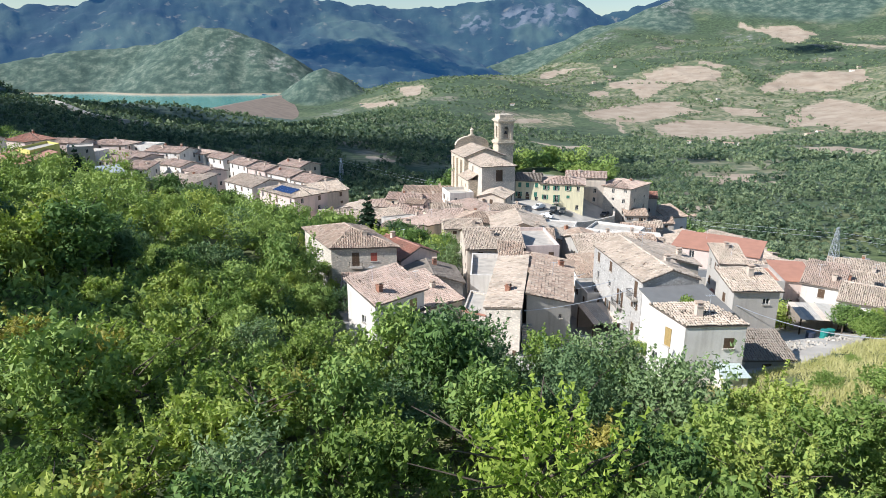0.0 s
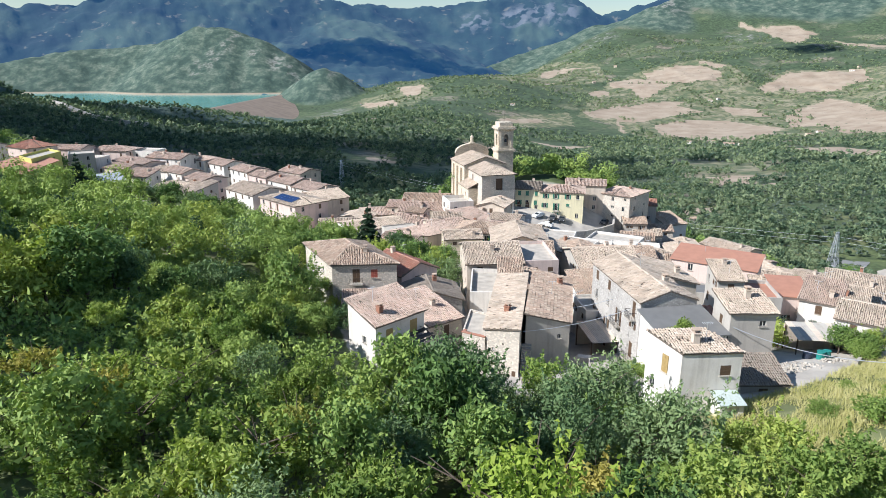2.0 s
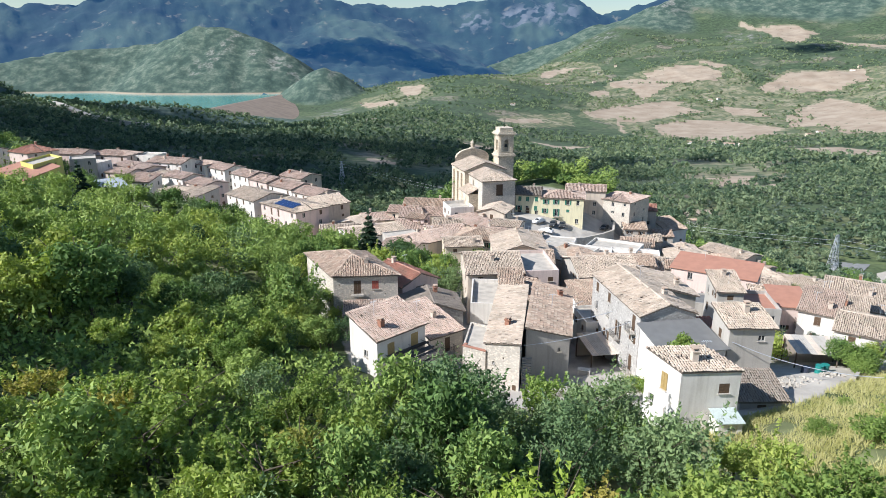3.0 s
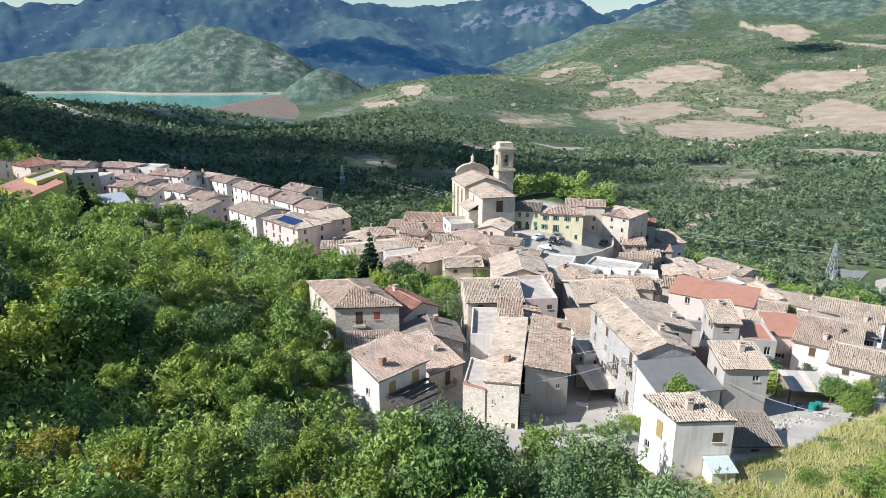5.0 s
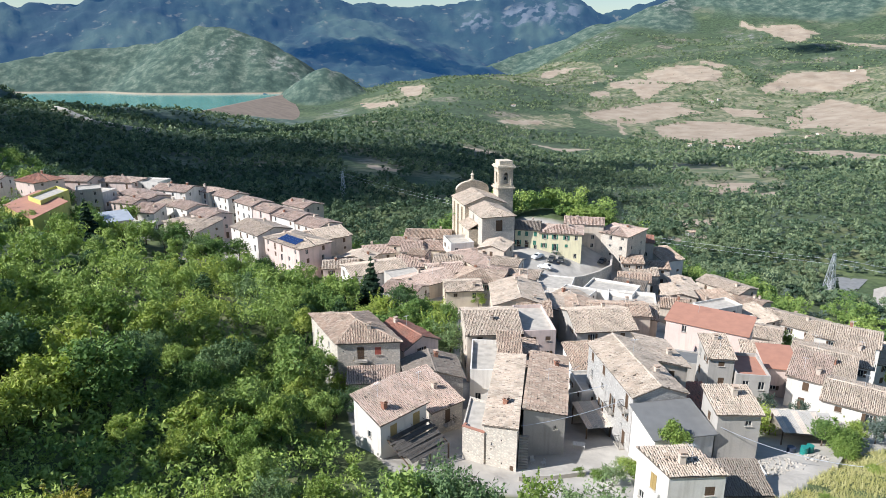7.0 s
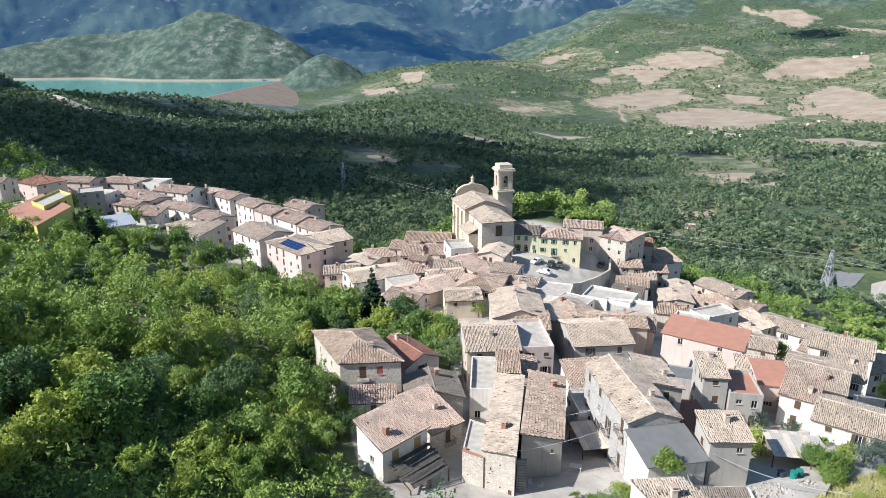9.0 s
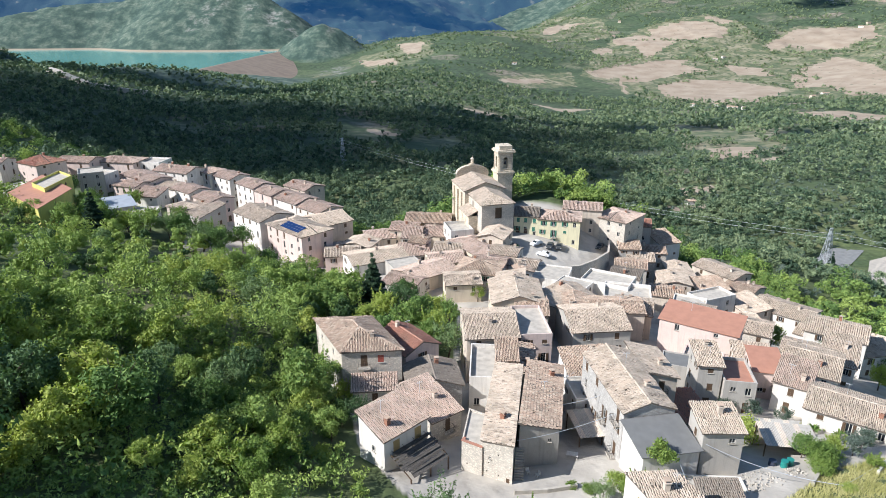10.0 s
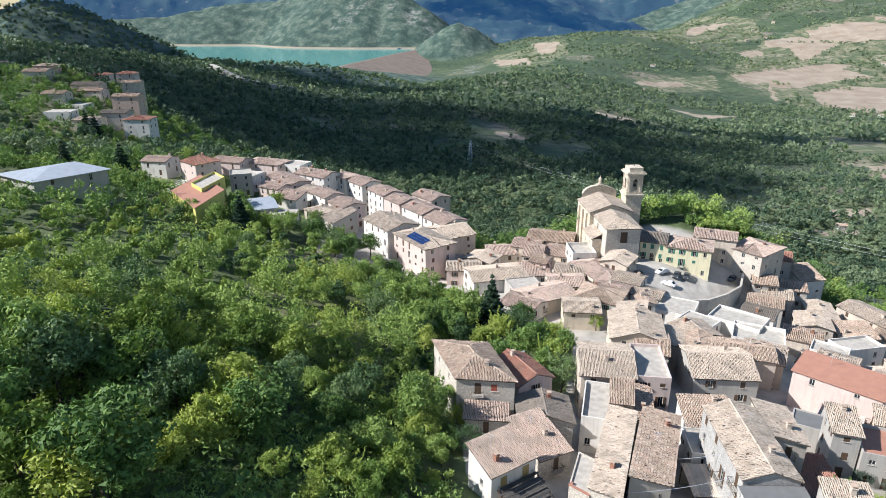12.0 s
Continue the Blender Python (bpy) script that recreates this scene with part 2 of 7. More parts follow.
rise(1124, 1654, 360, 105.8)
rise(1389, 1439, 360, -126.4)
rise(-2184, 1587, 420, 782.9)
rise(-1937, 1881, 420, -479.0)
rise(-1650, 2137, 420, 284.7)
rise(-1330, 2350, 420, -246.6)
rise(-982, 2515, 420, 193.4)
rise(-615, 2629, 420, -170.7)
rise(-235, 2690, 420, -44.9)
rise(149, 2696, 420, 188.1)
rise(531, 2647, 420, -133.7)
rise(901, 2545, 420, 20.2)
rise(1254, 2391, 420, 106.4)
rise(1581, 2189, 420, -335.7)
rise(1876, 1942, 420, 468.9)
rise(-2751, 1998, 430, 166.5)
rise(-2487, 2319, 430, 96.7)
rise(-2185, 2605, 430, -117.1)
rise(-1852, 2851, 430, 65.3)
rise(-1490, 3056, 430, -50.1)
rise(-1107, 3215, 430, -1.2)
rise(-707, 3326, 430, 19.5)
rise(-296, 3387, 430, -28.1)
rise(119, 3398, 430, 85.0)
rise(532, 3358, 430, -84.7)
rise(937, 3268, 430, 109.5)
rise(1328, 3130, 430, 7.2)
rise(1700, 2944, 430, 74.3)
rise(2046, 2715, 430, 35.1)
rise(2362, 2446, 430, 79.3)
rise(-3277, 2381, 420, 95.0)
rise(-3004, 2717, 420, -38.4)
rise(-2697, 3022, 420, -0.6)
rise(-2359, 3292, 420, -4.8)
rise(-1994, 3525, 420, -21.7)
rise(-1607, 3718, 420, 3.7)
rise(-1201, 3868, 420, -18.6)
rise(-781, 3974, 420, -16.8)
rise(-353, 4035, 420, -42.0)
rise(80, 4049, 420, 88.7)
rise(511, 4018, 420, -239.4)
rise(937, 3940, 420, 457.1)
rise(1352, 3818, 420, -293.7)
rise(1752, 3652, 420, 312.6)
rise(2131, 3444, 420, -133.0)
rise(2486, 3197, 420, 94.4)
rise(2813, 2913, 420, 165.8)
rise(-3802, 2763, 430, 351.3)
rise(-3523, 3111, 430, 60.8)
rise(-3212, 3431, 430, -44.2)
rise(-2872, 3720, 430, -4.7)
rise(-2506, 3976, 430, -17.0)
rise(-2117, 4196, 430, -3.0)
rise(-1710, 4378, 430, -29.5)
rise(-1287, 4520, 430, 10.1)
rise(-852, 4622, 430, -28.3)
rise(-410, 4682, 430, 3.0)
rise(36, 4700, 430, 19.3)
rise(482, 4675, 430, 4.0)
rise(924, 4608, 430, -94.8)
rise(1357, 4500, 430, 248.4)
rise(1778, 4351, 430, 269.9)
rise(2182, 4163, 430, 1.8)
rise(2567, 3937, 430, 213.0)
rise(2929, 3675, 430, 285.2)
rise(3265, 3381, 430, 276.5)
rise(-700, 0, 400, 47.0)
rise(-0, -700, 400, 6.4)
rise(700, 0, 400, 1.3)
rise(-2500, 0, 1100, -54.7)
rise(-0, -2500, 1100, 16.3)
rise(2500, 0, 1100, 98.9)
rise(-1768, -1768, 1100, 49.6)
rise(1768, -1768, 1100, -36.8)
rise(-123, 158, 55, 5.5)
rise(-91, 178, 55, 3.5)
rise(-56, 192, 55, -3.7)
rise(-19, 199, 55, -18.6)
rise(19, 199, 55, -4.2)
rise(56, 192, 55, -1.2)
rise(91, 178, 55, -5.9)
rise(123, 158, 55, -5.3)
rise(-179, 229, 55, -14.3)
rise(-132, 258, 55, 36.1)
rise(-81, 278, 55, -26.8)
rise(-27, 289, 55, 6.4)
rise(27, 289, 55, 19.7)
rise(81, 278, 55, -37.7)
rise(132, 258, 55, 50.2)
rise(179, 229, 55, -21.9)
rise(-300, 365, 50, 13)
rise(-350, 412, 40, 16)


def land(x, y):
    """The height of the bare ground at arrays x, y."""
    x, y = np.atleast_1d(np.asarray(x, float)), np.atleast_1d(np.asarray(y, float))
    z = 24 - 130 * (1 - np.exp(-(np.hypot(x, y + 120) / 520) ** 2)) / (1 + np.exp(-np.clip(y, -900, 900) / 60))
    for cx, cy, r, h in RISES:
        z += h * np.exp(-((x - cx) ** 2 + (y - cy) ** 2) / (2 * r * r))
    return z


HILLS, BACK = [], []


def ridge(group, slope, *crest):
    """A hill that falls off on both sides of its crest line."""
    group.append((slope, np.array(crest, float)))


ridge(HILLS, 0.72, (-2750, 3400, -20), (-2353, 3576, 12), (-2109, 3690, 64), (-1844, 3785, 92), (-1599, 3790, 108), (-1416, 3740, 158), (-1337, 3767, 203), (-1185, 3745, 187), (-993, 3700, 128), (-870, 3640, 66), (-800, 3570, -2), (-760, 3500, -68), (-745, 3460, -138))  # green hill behind the lake
ridge(HILLS, 0.85, (-687, 3269, -65), (-603, 3204, -21), (-562, 3201, -11), (-497, 3212, -34), (-459, 3217, -71), (-418, 3203, -110))  # rocky knoll by the dam
ridge(HILLS, 0.55, (-1320, 1149, 46), (-1241, 1192, 54), (-1164, 1240, 70), (-1091, 1252, 82), (-1048, 1275, 50), (-1000, 1275, 8), (-955, 1285, -30), (-925, 1290, -55))  # wooded hill to the west
ridge(HILLS, 0.3, (-790, 1390, -46), (-720, 1429, -54), (-660, 1457, -57), (-597, 1485, -63), (-535, 1507, -76), (-470, 1540, -95))  # wooded spur before the lake
ridge(BACK, 0.36, (-1107, 4465, 168), (-909, 4509, 226), (-688, 4548, 284), (-539, 4548, 277), (-313, 4509, 205), (-88, 4399, 110), (57, 4300, 47), (221, 3994, -24))  # green slopes under the mountain
ridge(HILLS, 0.5, (336, 4187, 6), (640, 4350, 108), (812, 4320, 160), (978, 4283, 236), (1141, 4240, 258), (1320, 4185, 350), (1547, 4353, 408), (1847, 4235, 417), (2201, 4062, 408), (2544, 3832, 387), (2844, 3615, 357))  # right hilltop
ridge(BACK, 0.7, (-2990, 3831, 183), (-2779, 3987, 205), (-2639, 4081, 224), (-2485, 4176, 277), (-2377, 4239, 314), (-2265, 4300, 357), (-2199, 4356, 398), (-1946, 4497, 508), (-1456, 4679, 527), (-948, 4767, 439), (-718, 4776, 399), (-524, 4771, 348), (-327, 4739, 294), (-93, 4699, 241), (62, 4650, 188), (252, 4593, 113))  # big mountain
ridge(BACK, 1.0, (-60, 4700, 70), (57, 4700, 138), (135, 4700, 182), (193, 4695, 202), (271, 4690, 150), (332, 4690, 30), (370, 4690, 5))  # gorge west
ridge(BACK, 0.9, (400, 4690, 12), (447, 4680, 76), (524, 4690, 146), (637, 4690, 230), (826, 4680, 270), (975, 4660, 292), (1188, 4733, 345), (1329, 4696, 379), (1501, 4643, 411), (1828, 4525, 429))  # gorge east
ridge(BACK, 0.7, (-3103, 3851, 307), (-2810, 4069, 334), (-2572, 4224, 339), (-2304, 4375, 363), (-2069, 4492, 392))  # far left hills
ridge(BACK, 0.7, (-891, 4864, 406), (-578, 4911, 398), (-339, 4933, 385), (-97, 4944, 393), (186, 4942, 419), (466, 4923, 448), (857, 4870, 458))  # far plateau

ridge(HILLS, 0.15, (-836, 2190, -131), (-1000, 2080, -131), (-1500, 1950, -130), (-2600, 1930, -128))  # near shore of the lake

def ridge_height(group, x, y):
    best = np.full(x.shape, -1e4)
    for slope, crest in group:
        for a, b in zip(crest, crest[1:]):
            ab = b[:2] - a[:2]
            t = np.clip(((x - a[0]) * ab[0] + (y - a[1]) * ab[1]) / (ab @ ab), 0, 1)
            dist = np.hypot(x - a[0] - t * ab[0], y - a[1] - t * ab[1])
            best = np.maximum(best, a[2] + t * (b[2] - a[2]) - slope * dist * dist / (dist + 45))
    return best


def surface(x, y):
    """The ground with its hills and small unevenness."""
    x, y = np.atleast_1d(np.asarray(x, float)), np.atleast_1d(np.asarray(y, float))
    z = land(x, y)
    d = np.hypot(x, y)
    far = d > 1000
    if far.any():
        gul = 1 + 0.28 * wave(x[far], y[far], 420, 21) + 0.22 * wave(x[far], y[far], 170, 22)
        h = ridge_height(HILLS, x[far], y[far])
        z[far] = np.maximum(z[far], h) + np.where(h > z[far], 14 * (gul - 1), 0)
    k = np.clip((d - 500) / 2500, 0, 1)
    z += k * (6 * wave(x, y, 700, 11) + 6 * wave(x, y, 330, 12) + 4 * wave(x, y, 140, 13)) * np.clip((z - LAKE_Z - 2) / 60, 0.05, 1)
    z += 0.35 * wave(x, y, 9, 14) * np.clip(d / 60, 0, 1) * (~inside(x, y, VILLAGE))
    return z


def land_at(x, y):
    return float(land(x, y)[0])


def wave(x, y, scale, seed):
    """A smooth pseudo-random field between about -1 and 1."""
    rng = np.random.default_rng(seed)
    s = np.zeros_like(x, dtype=float)
    for k in range(7):
        a, f, ph = rng.uniform(0, 6.283), (1.0 + 0.45 * k) / scale, rng.uniform(0, 6.283)
        s += np.sin(6.283 * f * (x * math.cos(a) + y * math.sin(a)) + ph + 1.3 * np.sin(6.283 * f * 0.6 * (y * math.cos(a) - x * math.sin(a)) + ph * 2)) / (1 + 0.35 * k)
    return s / 3.2


FIELDS = []


def field(*corners):
    """A ploughed or stubble field."""
    FIELDS.append(np.array(corners, float))


field((891, 2988), (1049, 3018), (1119, 2992), (1160, 2882), (1152, 2766), (1084, 2678), (982, 2705), (892, 2785), (879, 2902))
field((731, 2892), (826, 2930), (869, 2867), (927, 2712), (843, 2620), (754, 2500), (758, 2716), (682, 2783))
field((470, 2246), (618, 2379), (665, 2418), (656, 2237), (532, 2138), (486, 2186))
field((662, 2377), (784, 2458), (884, 2446), (842, 2362), (897, 2256), (778, 2218), (612, 2097), (561, 2130))
field((660, 2046), (763, 2144), (908, 2096), (978, 1877), (759, 1609), (671, 1631), (610, 1787), (632, 1930))
field((1230, 2601), (1409, 2726), (1532, 2702), (1672, 2677), (1609, 2513), (1447, 2460), (1331, 2473), (1313, 2522), (1189, 2482))
field((1069, 2062), (1181, 2213), (1362, 2341), (1368, 2250), (1248, 1864), (1215, 1696), (1142, 1586), (1014, 1642), (1047, 1830), (990, 1871))
field((1645, 3851), (1694, 3705), (1855, 3664), (1922, 3501), (1739, 3303), (1693, 3377), (1688, 3620), (1623, 3754))
field((1163, 3059), (1234, 2919), (1185, 2885), (1141, 2998))
field((707, 1367), (848, 1406), (891, 1256), (833, 1172), (729, 1259))
field((490, 3342), (611, 3392), (681, 3322), (544, 3160), (432, 3025))
field((966, 2336), (1074, 2266), (1053, 2101), (964, 2186))
field((1908, 3313), (2026, 2995), (1949, 2876), (1870, 3197))
field((-354, 2851), (-186, 2553), (-157, 2282), (-298, 2571))
field((-208, 3047), (-87, 2887), (-87, 2519), (-138, 2557))
field((172, 2010), (312, 2085), (306, 2018), (175, 1953))
field((574, 2658), (672, 2738), (657, 2627), (577, 2569))
field((555, 2122), (568, 2128), (535, 1909), (518, 1888))
field((36, 1209), (101, 1234), (106, 1160), (45, 1151))
field((204, 1627), (284, 1600), (389, 1633), (286, 1534))

field((212, 579), (250, 584), (237, 545), (196, 527))
field((172, 480), (208, 494), (200, 471), (167, 456))
field((337, 827), (395, 820), (352, 720), (304, 732))
field((-100, 831), (-56, 803), (-48, 779), (-88, 770))
field((337, 700), (393, 745), (383, 718), (329, 675))


def inside(x, y, poly):
    hit = np.zeros(x.shape, bool)
    for (x0, y0), (x1, y1) in zip(poly, np.roll(poly, -1, 0)):
        cross = ((y0 > y) != (y1 > y)) & (x < (x1 - x0) * (y - y0) / (y1 - y0 + 1e-9) + x0)
        hit ^= cross
    return hit


VILLAGE = np.array([(-5, 64), (20, 60), (24, 54), (36, 58), (50, 68), (66, 74), (92, 108), (112, 165), (92, 200), (70, 218), (40, 206), (0, 214), (-28, 208), (-60, 236), (-120, 268), (-172, 262), (-170, 212), (-120, 205), (-84, 178), (-50, 168), (-20, 150), (3, 140), (2, 110), (-16, 104), (-16, 91), (-12, 76)], float)
ROAD = np.array([(-5, 64), (0, 62), (22, 60), (25, 68), (8, 72), (-6, 72)], float)
LAKE_Z = -137.0


DRY = [np.array(q, float) for q in (((440, 2187), (700, 2863), (878, 3032), (1176, 3096), (1250, 2899), (1235, 2612), (1430, 2772), (1744, 2662), (1647, 2292), (1081, 1461), (902, 1644), (715, 1514), (562, 1732), (541, 2063)),
       ((150, 2761), (560, 3829), (763, 3319), (723, 2907), (407, 2757)),
       ((428, 1225), (581, 1082), (399, 747), (309, 824)),
       ((166, 2044), (429, 2236), (407, 2016), (167, 1861)),
       ((-368, 2968), (-64, 2935), (-32, 2421), (-123, 2194), (-281, 2421)))]


def soil_at(x, y):
    wx, wy = x + 9 * wave(x, y, 160, 3), y + 9 * wave(x, y, 140, 4)
    s = np.zeros(x.shape)
    for f in DRY:
        s[inside(wx, wy, f)] = 0.45
    for f in FIELDS:
        s[inside(wx, wy, f)] = 1
    return s


def polar_sheet(name, r0, r1, step, mat, fine=0.26, coarse=4.0, height=None, over=None):
    az = np.radians(np.concatenate([np.arange(-44, 54, fine), np.arange(54, 316, coarse)]))
    r = [r0]
    while r[-1] < r1:
        r.append(r[-1] * math.exp(step if r[-1] < 1000 else min(step, 0.0085)))
    r[-1] = r1
    r = np.array(r)
    A, R = np.meshgrid(az, r)
    x, y = (-R * np.sin(A)).ravel(), (R * np.cos(A)).ravel()
    z = surface(x, y) if height is None else height(x, y)
    nr, na = R.shape
    i = np.arange(nr - 1)[:, None] * na + np.arange(na)[None, :]
    j = np.arange(nr - 1)[:, None] * na + (np.arange(na)[None, :] + 1) % na
    quads = np.stack([i, j, j + na, i + na], -1).reshape(-1, 4).tolist()
    if r0 < 10:
        quads.append(tuple(range(na)))
    if over is not None:
        up = z > over(x, y) - 6
        quads = [q for q in quads if up[list(q)].any()]
    me = bpy.data.meshes.new(name)
    me.from_pydata(np.stack([x, y, z], 1).tolist(), [], quads)
    me.shade_smooth()
    soil = me.attributes.new("soil", "FLOAT", "POINT")
    soil.data.foreach_set("value", soil_at(x, y).astype(np.float32))
    pav = me.attributes.new("paved", "FLOAT", "POINT")
    pav.data.foreach_set("value", ((inside(x, y, VILLAGE) & (x > -78)) | inside(x, y, ROAD)).astype(np.float32))
    d = np.hypot(x, y)
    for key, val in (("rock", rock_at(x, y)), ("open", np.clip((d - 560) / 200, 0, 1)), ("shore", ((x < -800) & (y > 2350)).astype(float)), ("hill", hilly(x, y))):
        at = me.attributes.new(key, "FLOAT", "POINT")
        at.data.foreach_set("value", val.astype(np.float32))
    me.materials.append(mat)
    return new(name, me)


# mask of the hills whose ground colour takes the haze tint
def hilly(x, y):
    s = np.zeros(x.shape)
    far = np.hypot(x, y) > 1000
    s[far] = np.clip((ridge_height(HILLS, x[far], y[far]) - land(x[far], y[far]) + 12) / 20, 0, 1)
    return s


ROCKS = []


def rock(x, y, r):
    """Bare pale rock breaking through the slope."""
    ROCKS.append((x, y, r))


rock(-1195, 3502, 45)
rock(-1157, 3619, 40)
rock(-1258, 3426, 30)
rock(-994, 3564, 30)
rock(-873, 3544, 45)
rock(-791, 3491, 35)
rock(-731, 3402, 40)
rock(-658, 3264, 50)
rock(-550, 3203, 40)
rock(-449, 2713, 60)
rock(-404, 2568, 50)
rock(800, 3800, 90)
rock(905, 3890, 80)
rock(1342, 4243, 120)
rock(1571, 3570, 90)
rock(1762, 3082, 70)
rock(-1114, 3685, 30)
rock(120, 4690, 40)  # gorge
rock(200, 4690, 55)  # gorge
rock(270, 4680, 55)  # gorge
rock(450, 4670, 60)  # gorge
rock(530, 4680, 70)  # gorge
rock(637, 4680, 75)  # gorge
rock(750, 4670, 70)  # gorge
rock(860, 4665, 60)  # gorge



def rock_at(x, y):
    s = np.zeros(x.shape)
    for cx, cy, r in ROCKS:
        s = np.maximum(s, np.clip(1.35 - np.hypot(x - cx, (y - cy) * 0.6) / r, 0, 1))
    return s


def ground_material():
    m, n, l, b = material("land", 0.95)
    p = where(n)
    at = {}
    for k in ("soil", "paved", "rock", "open", "hill"):
        at[k] = n.new("ShaderNodeAttribute")
        at[k].attribute_name = k
    big, mid, fine = noise_node(n, l, 0.0035, 8, p), noise_node(n, l, 0.022, 8, p), noise_node(n, l, 0.25, 8, p)
    tuft = noise_node(n, l, 0.07, 6, p)
    c = ramp(n, l, mid.outputs["Fac"], (0.36, (0.06, 0.095, 0.034)), (0.52, (0.13, 0.165, 0.06)), (0.66, (0.24, 0.235, 0.11)))
    c = mix(n, l, ramp(n, l, fine.outputs["Fac"], (0.35, (0.65,) * 3), (0.62, (0, 0, 0))), c, (0.028, 0.045, 0.016))
    # the open country: a patchwork of meadows, groves and stubble between hedges
    sq = n.new("ShaderNodeMapping")
    sq.inputs["Rotation"].default_value = (0, 0, 0.5)
    sq.inputs["Scale"].default_value = (0.009, 0.0135, 0.0)
    warp = n.new("ShaderNodeMixRGB")
    warp.blend_type, warp.inputs["Fac"].default_value = "ADD", 1.0
    wob = n.new("ShaderNodeVectorMath")
    wob.operation = "SCALE"
    wob.inputs["Scale"].default_value = 90.0
    soft = noise_node(n, l, 0.008, 3, p)
    l.new(soft.outputs["Color"], wob.inputs[0])
    l.new(p, warp.inputs["Color1"])
    l.new(wob.outputs[0], warp.inputs["Color2"])
    l.new(warp.outputs["Color"], sq.inputs["Vector"])
    cell, edge = n.new("ShaderNodeTexVoronoi"), n.new("ShaderNodeTexVoronoi")
    edge.feature = "DISTANCE_TO_EDGE"
    for v in (cell, edge):
        v.inputs["Scale"].default_value = 1.0
        l.new(sq.outputs["Vector"], v.inputs["Vector"])
    pick = n.new("ShaderNodeSeparateColor")
    l.new(cell.outputs["Color"], pick.inputs["Color"])
    # field colours have distance haze mixed in as extra blue
    lot = ramp(n, l, pick.outputs[0], (0.0, (0.055, 0.085, 0.040)), (0.25, (0.12, 0.155, 0.074)), (0.5, (0.075, 0.11, 0.054)), (0.7, (0.19, 0.19, 0.114)), (0.85, (0.10, 0.135, 0.081)), (1.0, (0.27, 0.225, 0.174)))
    lot = mix(n, l, ramp(n, l, tuft.outputs["Fac"], (0.42, (0, 0, 0)), (0.6, (0.75,) * 3)), lot, (0.045, 0.075, 0.034))
    hedge = ramp(n, l, edge.outputs["Distance"], (0.015, (0.55,) * 3), (0.06, (0, 0, 0)))
    lot = mix(n, l, hedge, lot, (0.032, 0.055, 0.027))
    wood = ramp(n, l, big.outputs["Fac"], (0.47, (0, 0, 0)), (0.53, (0.92,) * 3))
    lot = mix(n, l, wood, lot, ramp(n, l, tuft.outputs["Fac"], (0.35, (0.022, 0.042, 0.021)), (0.65, (0.075, 0.115, 0.054))))
    # scrub of the far hills; haze is put into its colour as added blue
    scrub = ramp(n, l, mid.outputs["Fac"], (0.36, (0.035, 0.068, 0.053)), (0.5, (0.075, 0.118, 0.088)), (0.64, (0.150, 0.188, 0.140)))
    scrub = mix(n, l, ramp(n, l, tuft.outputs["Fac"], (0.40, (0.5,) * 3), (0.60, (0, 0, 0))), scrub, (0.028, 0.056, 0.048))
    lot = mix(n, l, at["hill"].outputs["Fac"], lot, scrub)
    c = mix(n, l, at["open"].outputs["Fac"], c, lot)
    tan = ramp(n, l, mid.outputs["Fac"], (0.3, (0.28, 0.215, 0.155)), (0.7, (0.40, 0.33, 0.25)))
    tan = mix(n, l, ramp(n, l, tuft.outputs["Fac"], (0.66, (0, 0, 0)), (0.70, (0.8,) * 3)), tan, (0.08, 0.10, 0.05))
    rag = n.new("ShaderNodeMath")
    rag.operation = "MULTIPLY_ADD"
    l.new(tuft.outputs["Fac"], rag.inputs[0])
    rag.inputs[1].default_value = 0.35
    l.new(at["soil"].outputs["Fac"], rag.inputs[2])
    straw = ramp(n, l, mid.outputs["Fac"], (0.36, (0.10, 0.13, 0.065)), (0.50, (0.19, 0.19, 0.105)), (0.62, (0.30, 0.27, 0.18)))
    straw = mix(n, l, ramp(n, l, tuft.outputs["Fac"], (0.50, (0, 0, 0)), (0.60, (0.8,) * 3)), straw, (0.06, 0.09, 0.045))
    c = mix(n, l, ramp(n, l, rag.outputs[0], (0.38, (0, 0, 0)), (0.50, (0.85,) * 3)), c, straw)
    c = mix(n, l, ramp(n, l, rag.outputs[0], (0.90, (0, 0, 0)), (0.95, (1, 1, 1))), c, tan)
    crag = n.new("ShaderNodeMath")
    crag.operation = "MULTIPLY"
    l.new(at["rock"].outputs["Fac"], crag.inputs[0])
    l.new(ramp(n, l, mid.outputs["Fac"], (0.48, (0, 0, 0)), (0.60, (0.85,) * 3)), crag.inputs[1])
    c = mix(n, l, crag.outputs[0], c, ramp(n, l, tuft.outputs["Fac"], (0.38, (0.10, 0.11, 0.09)), (0.62, (0.33, 0.32, 0.30))))
    # dry shore just above the water line
    z = n.new("ShaderNodeSeparateXYZ")
    l.new(p, z.inputs[0])
    shore = n.new("ShaderNodeMapRange")
    shore.inputs["From Min"].default_value, shore.inputs["From Max"].default_value = LAKE_Z + 5, LAKE_Z + 9
    shore.inputs["To Min"].default_value, shore.inputs["To Max"].default_value = 1.0, 0.0
    l.new(z.outputs["Z"], shore.inputs["Value"])
    near_lake = n.new("ShaderNodeMath")
    near_lake.operation = "MULTIPLY"
    at["shore"] = n.new("ShaderNodeAttribute")
    at["shore"].attribute_name = "shore"
    l.new(shore.outputs[0], near_lake.inputs[0])
    l.new(at["shore"].outputs["Fac"], near_lake.inputs[1])
    c = mix(n, l, near_lake.outputs[0], c, (0.32, 0.27, 0.20))
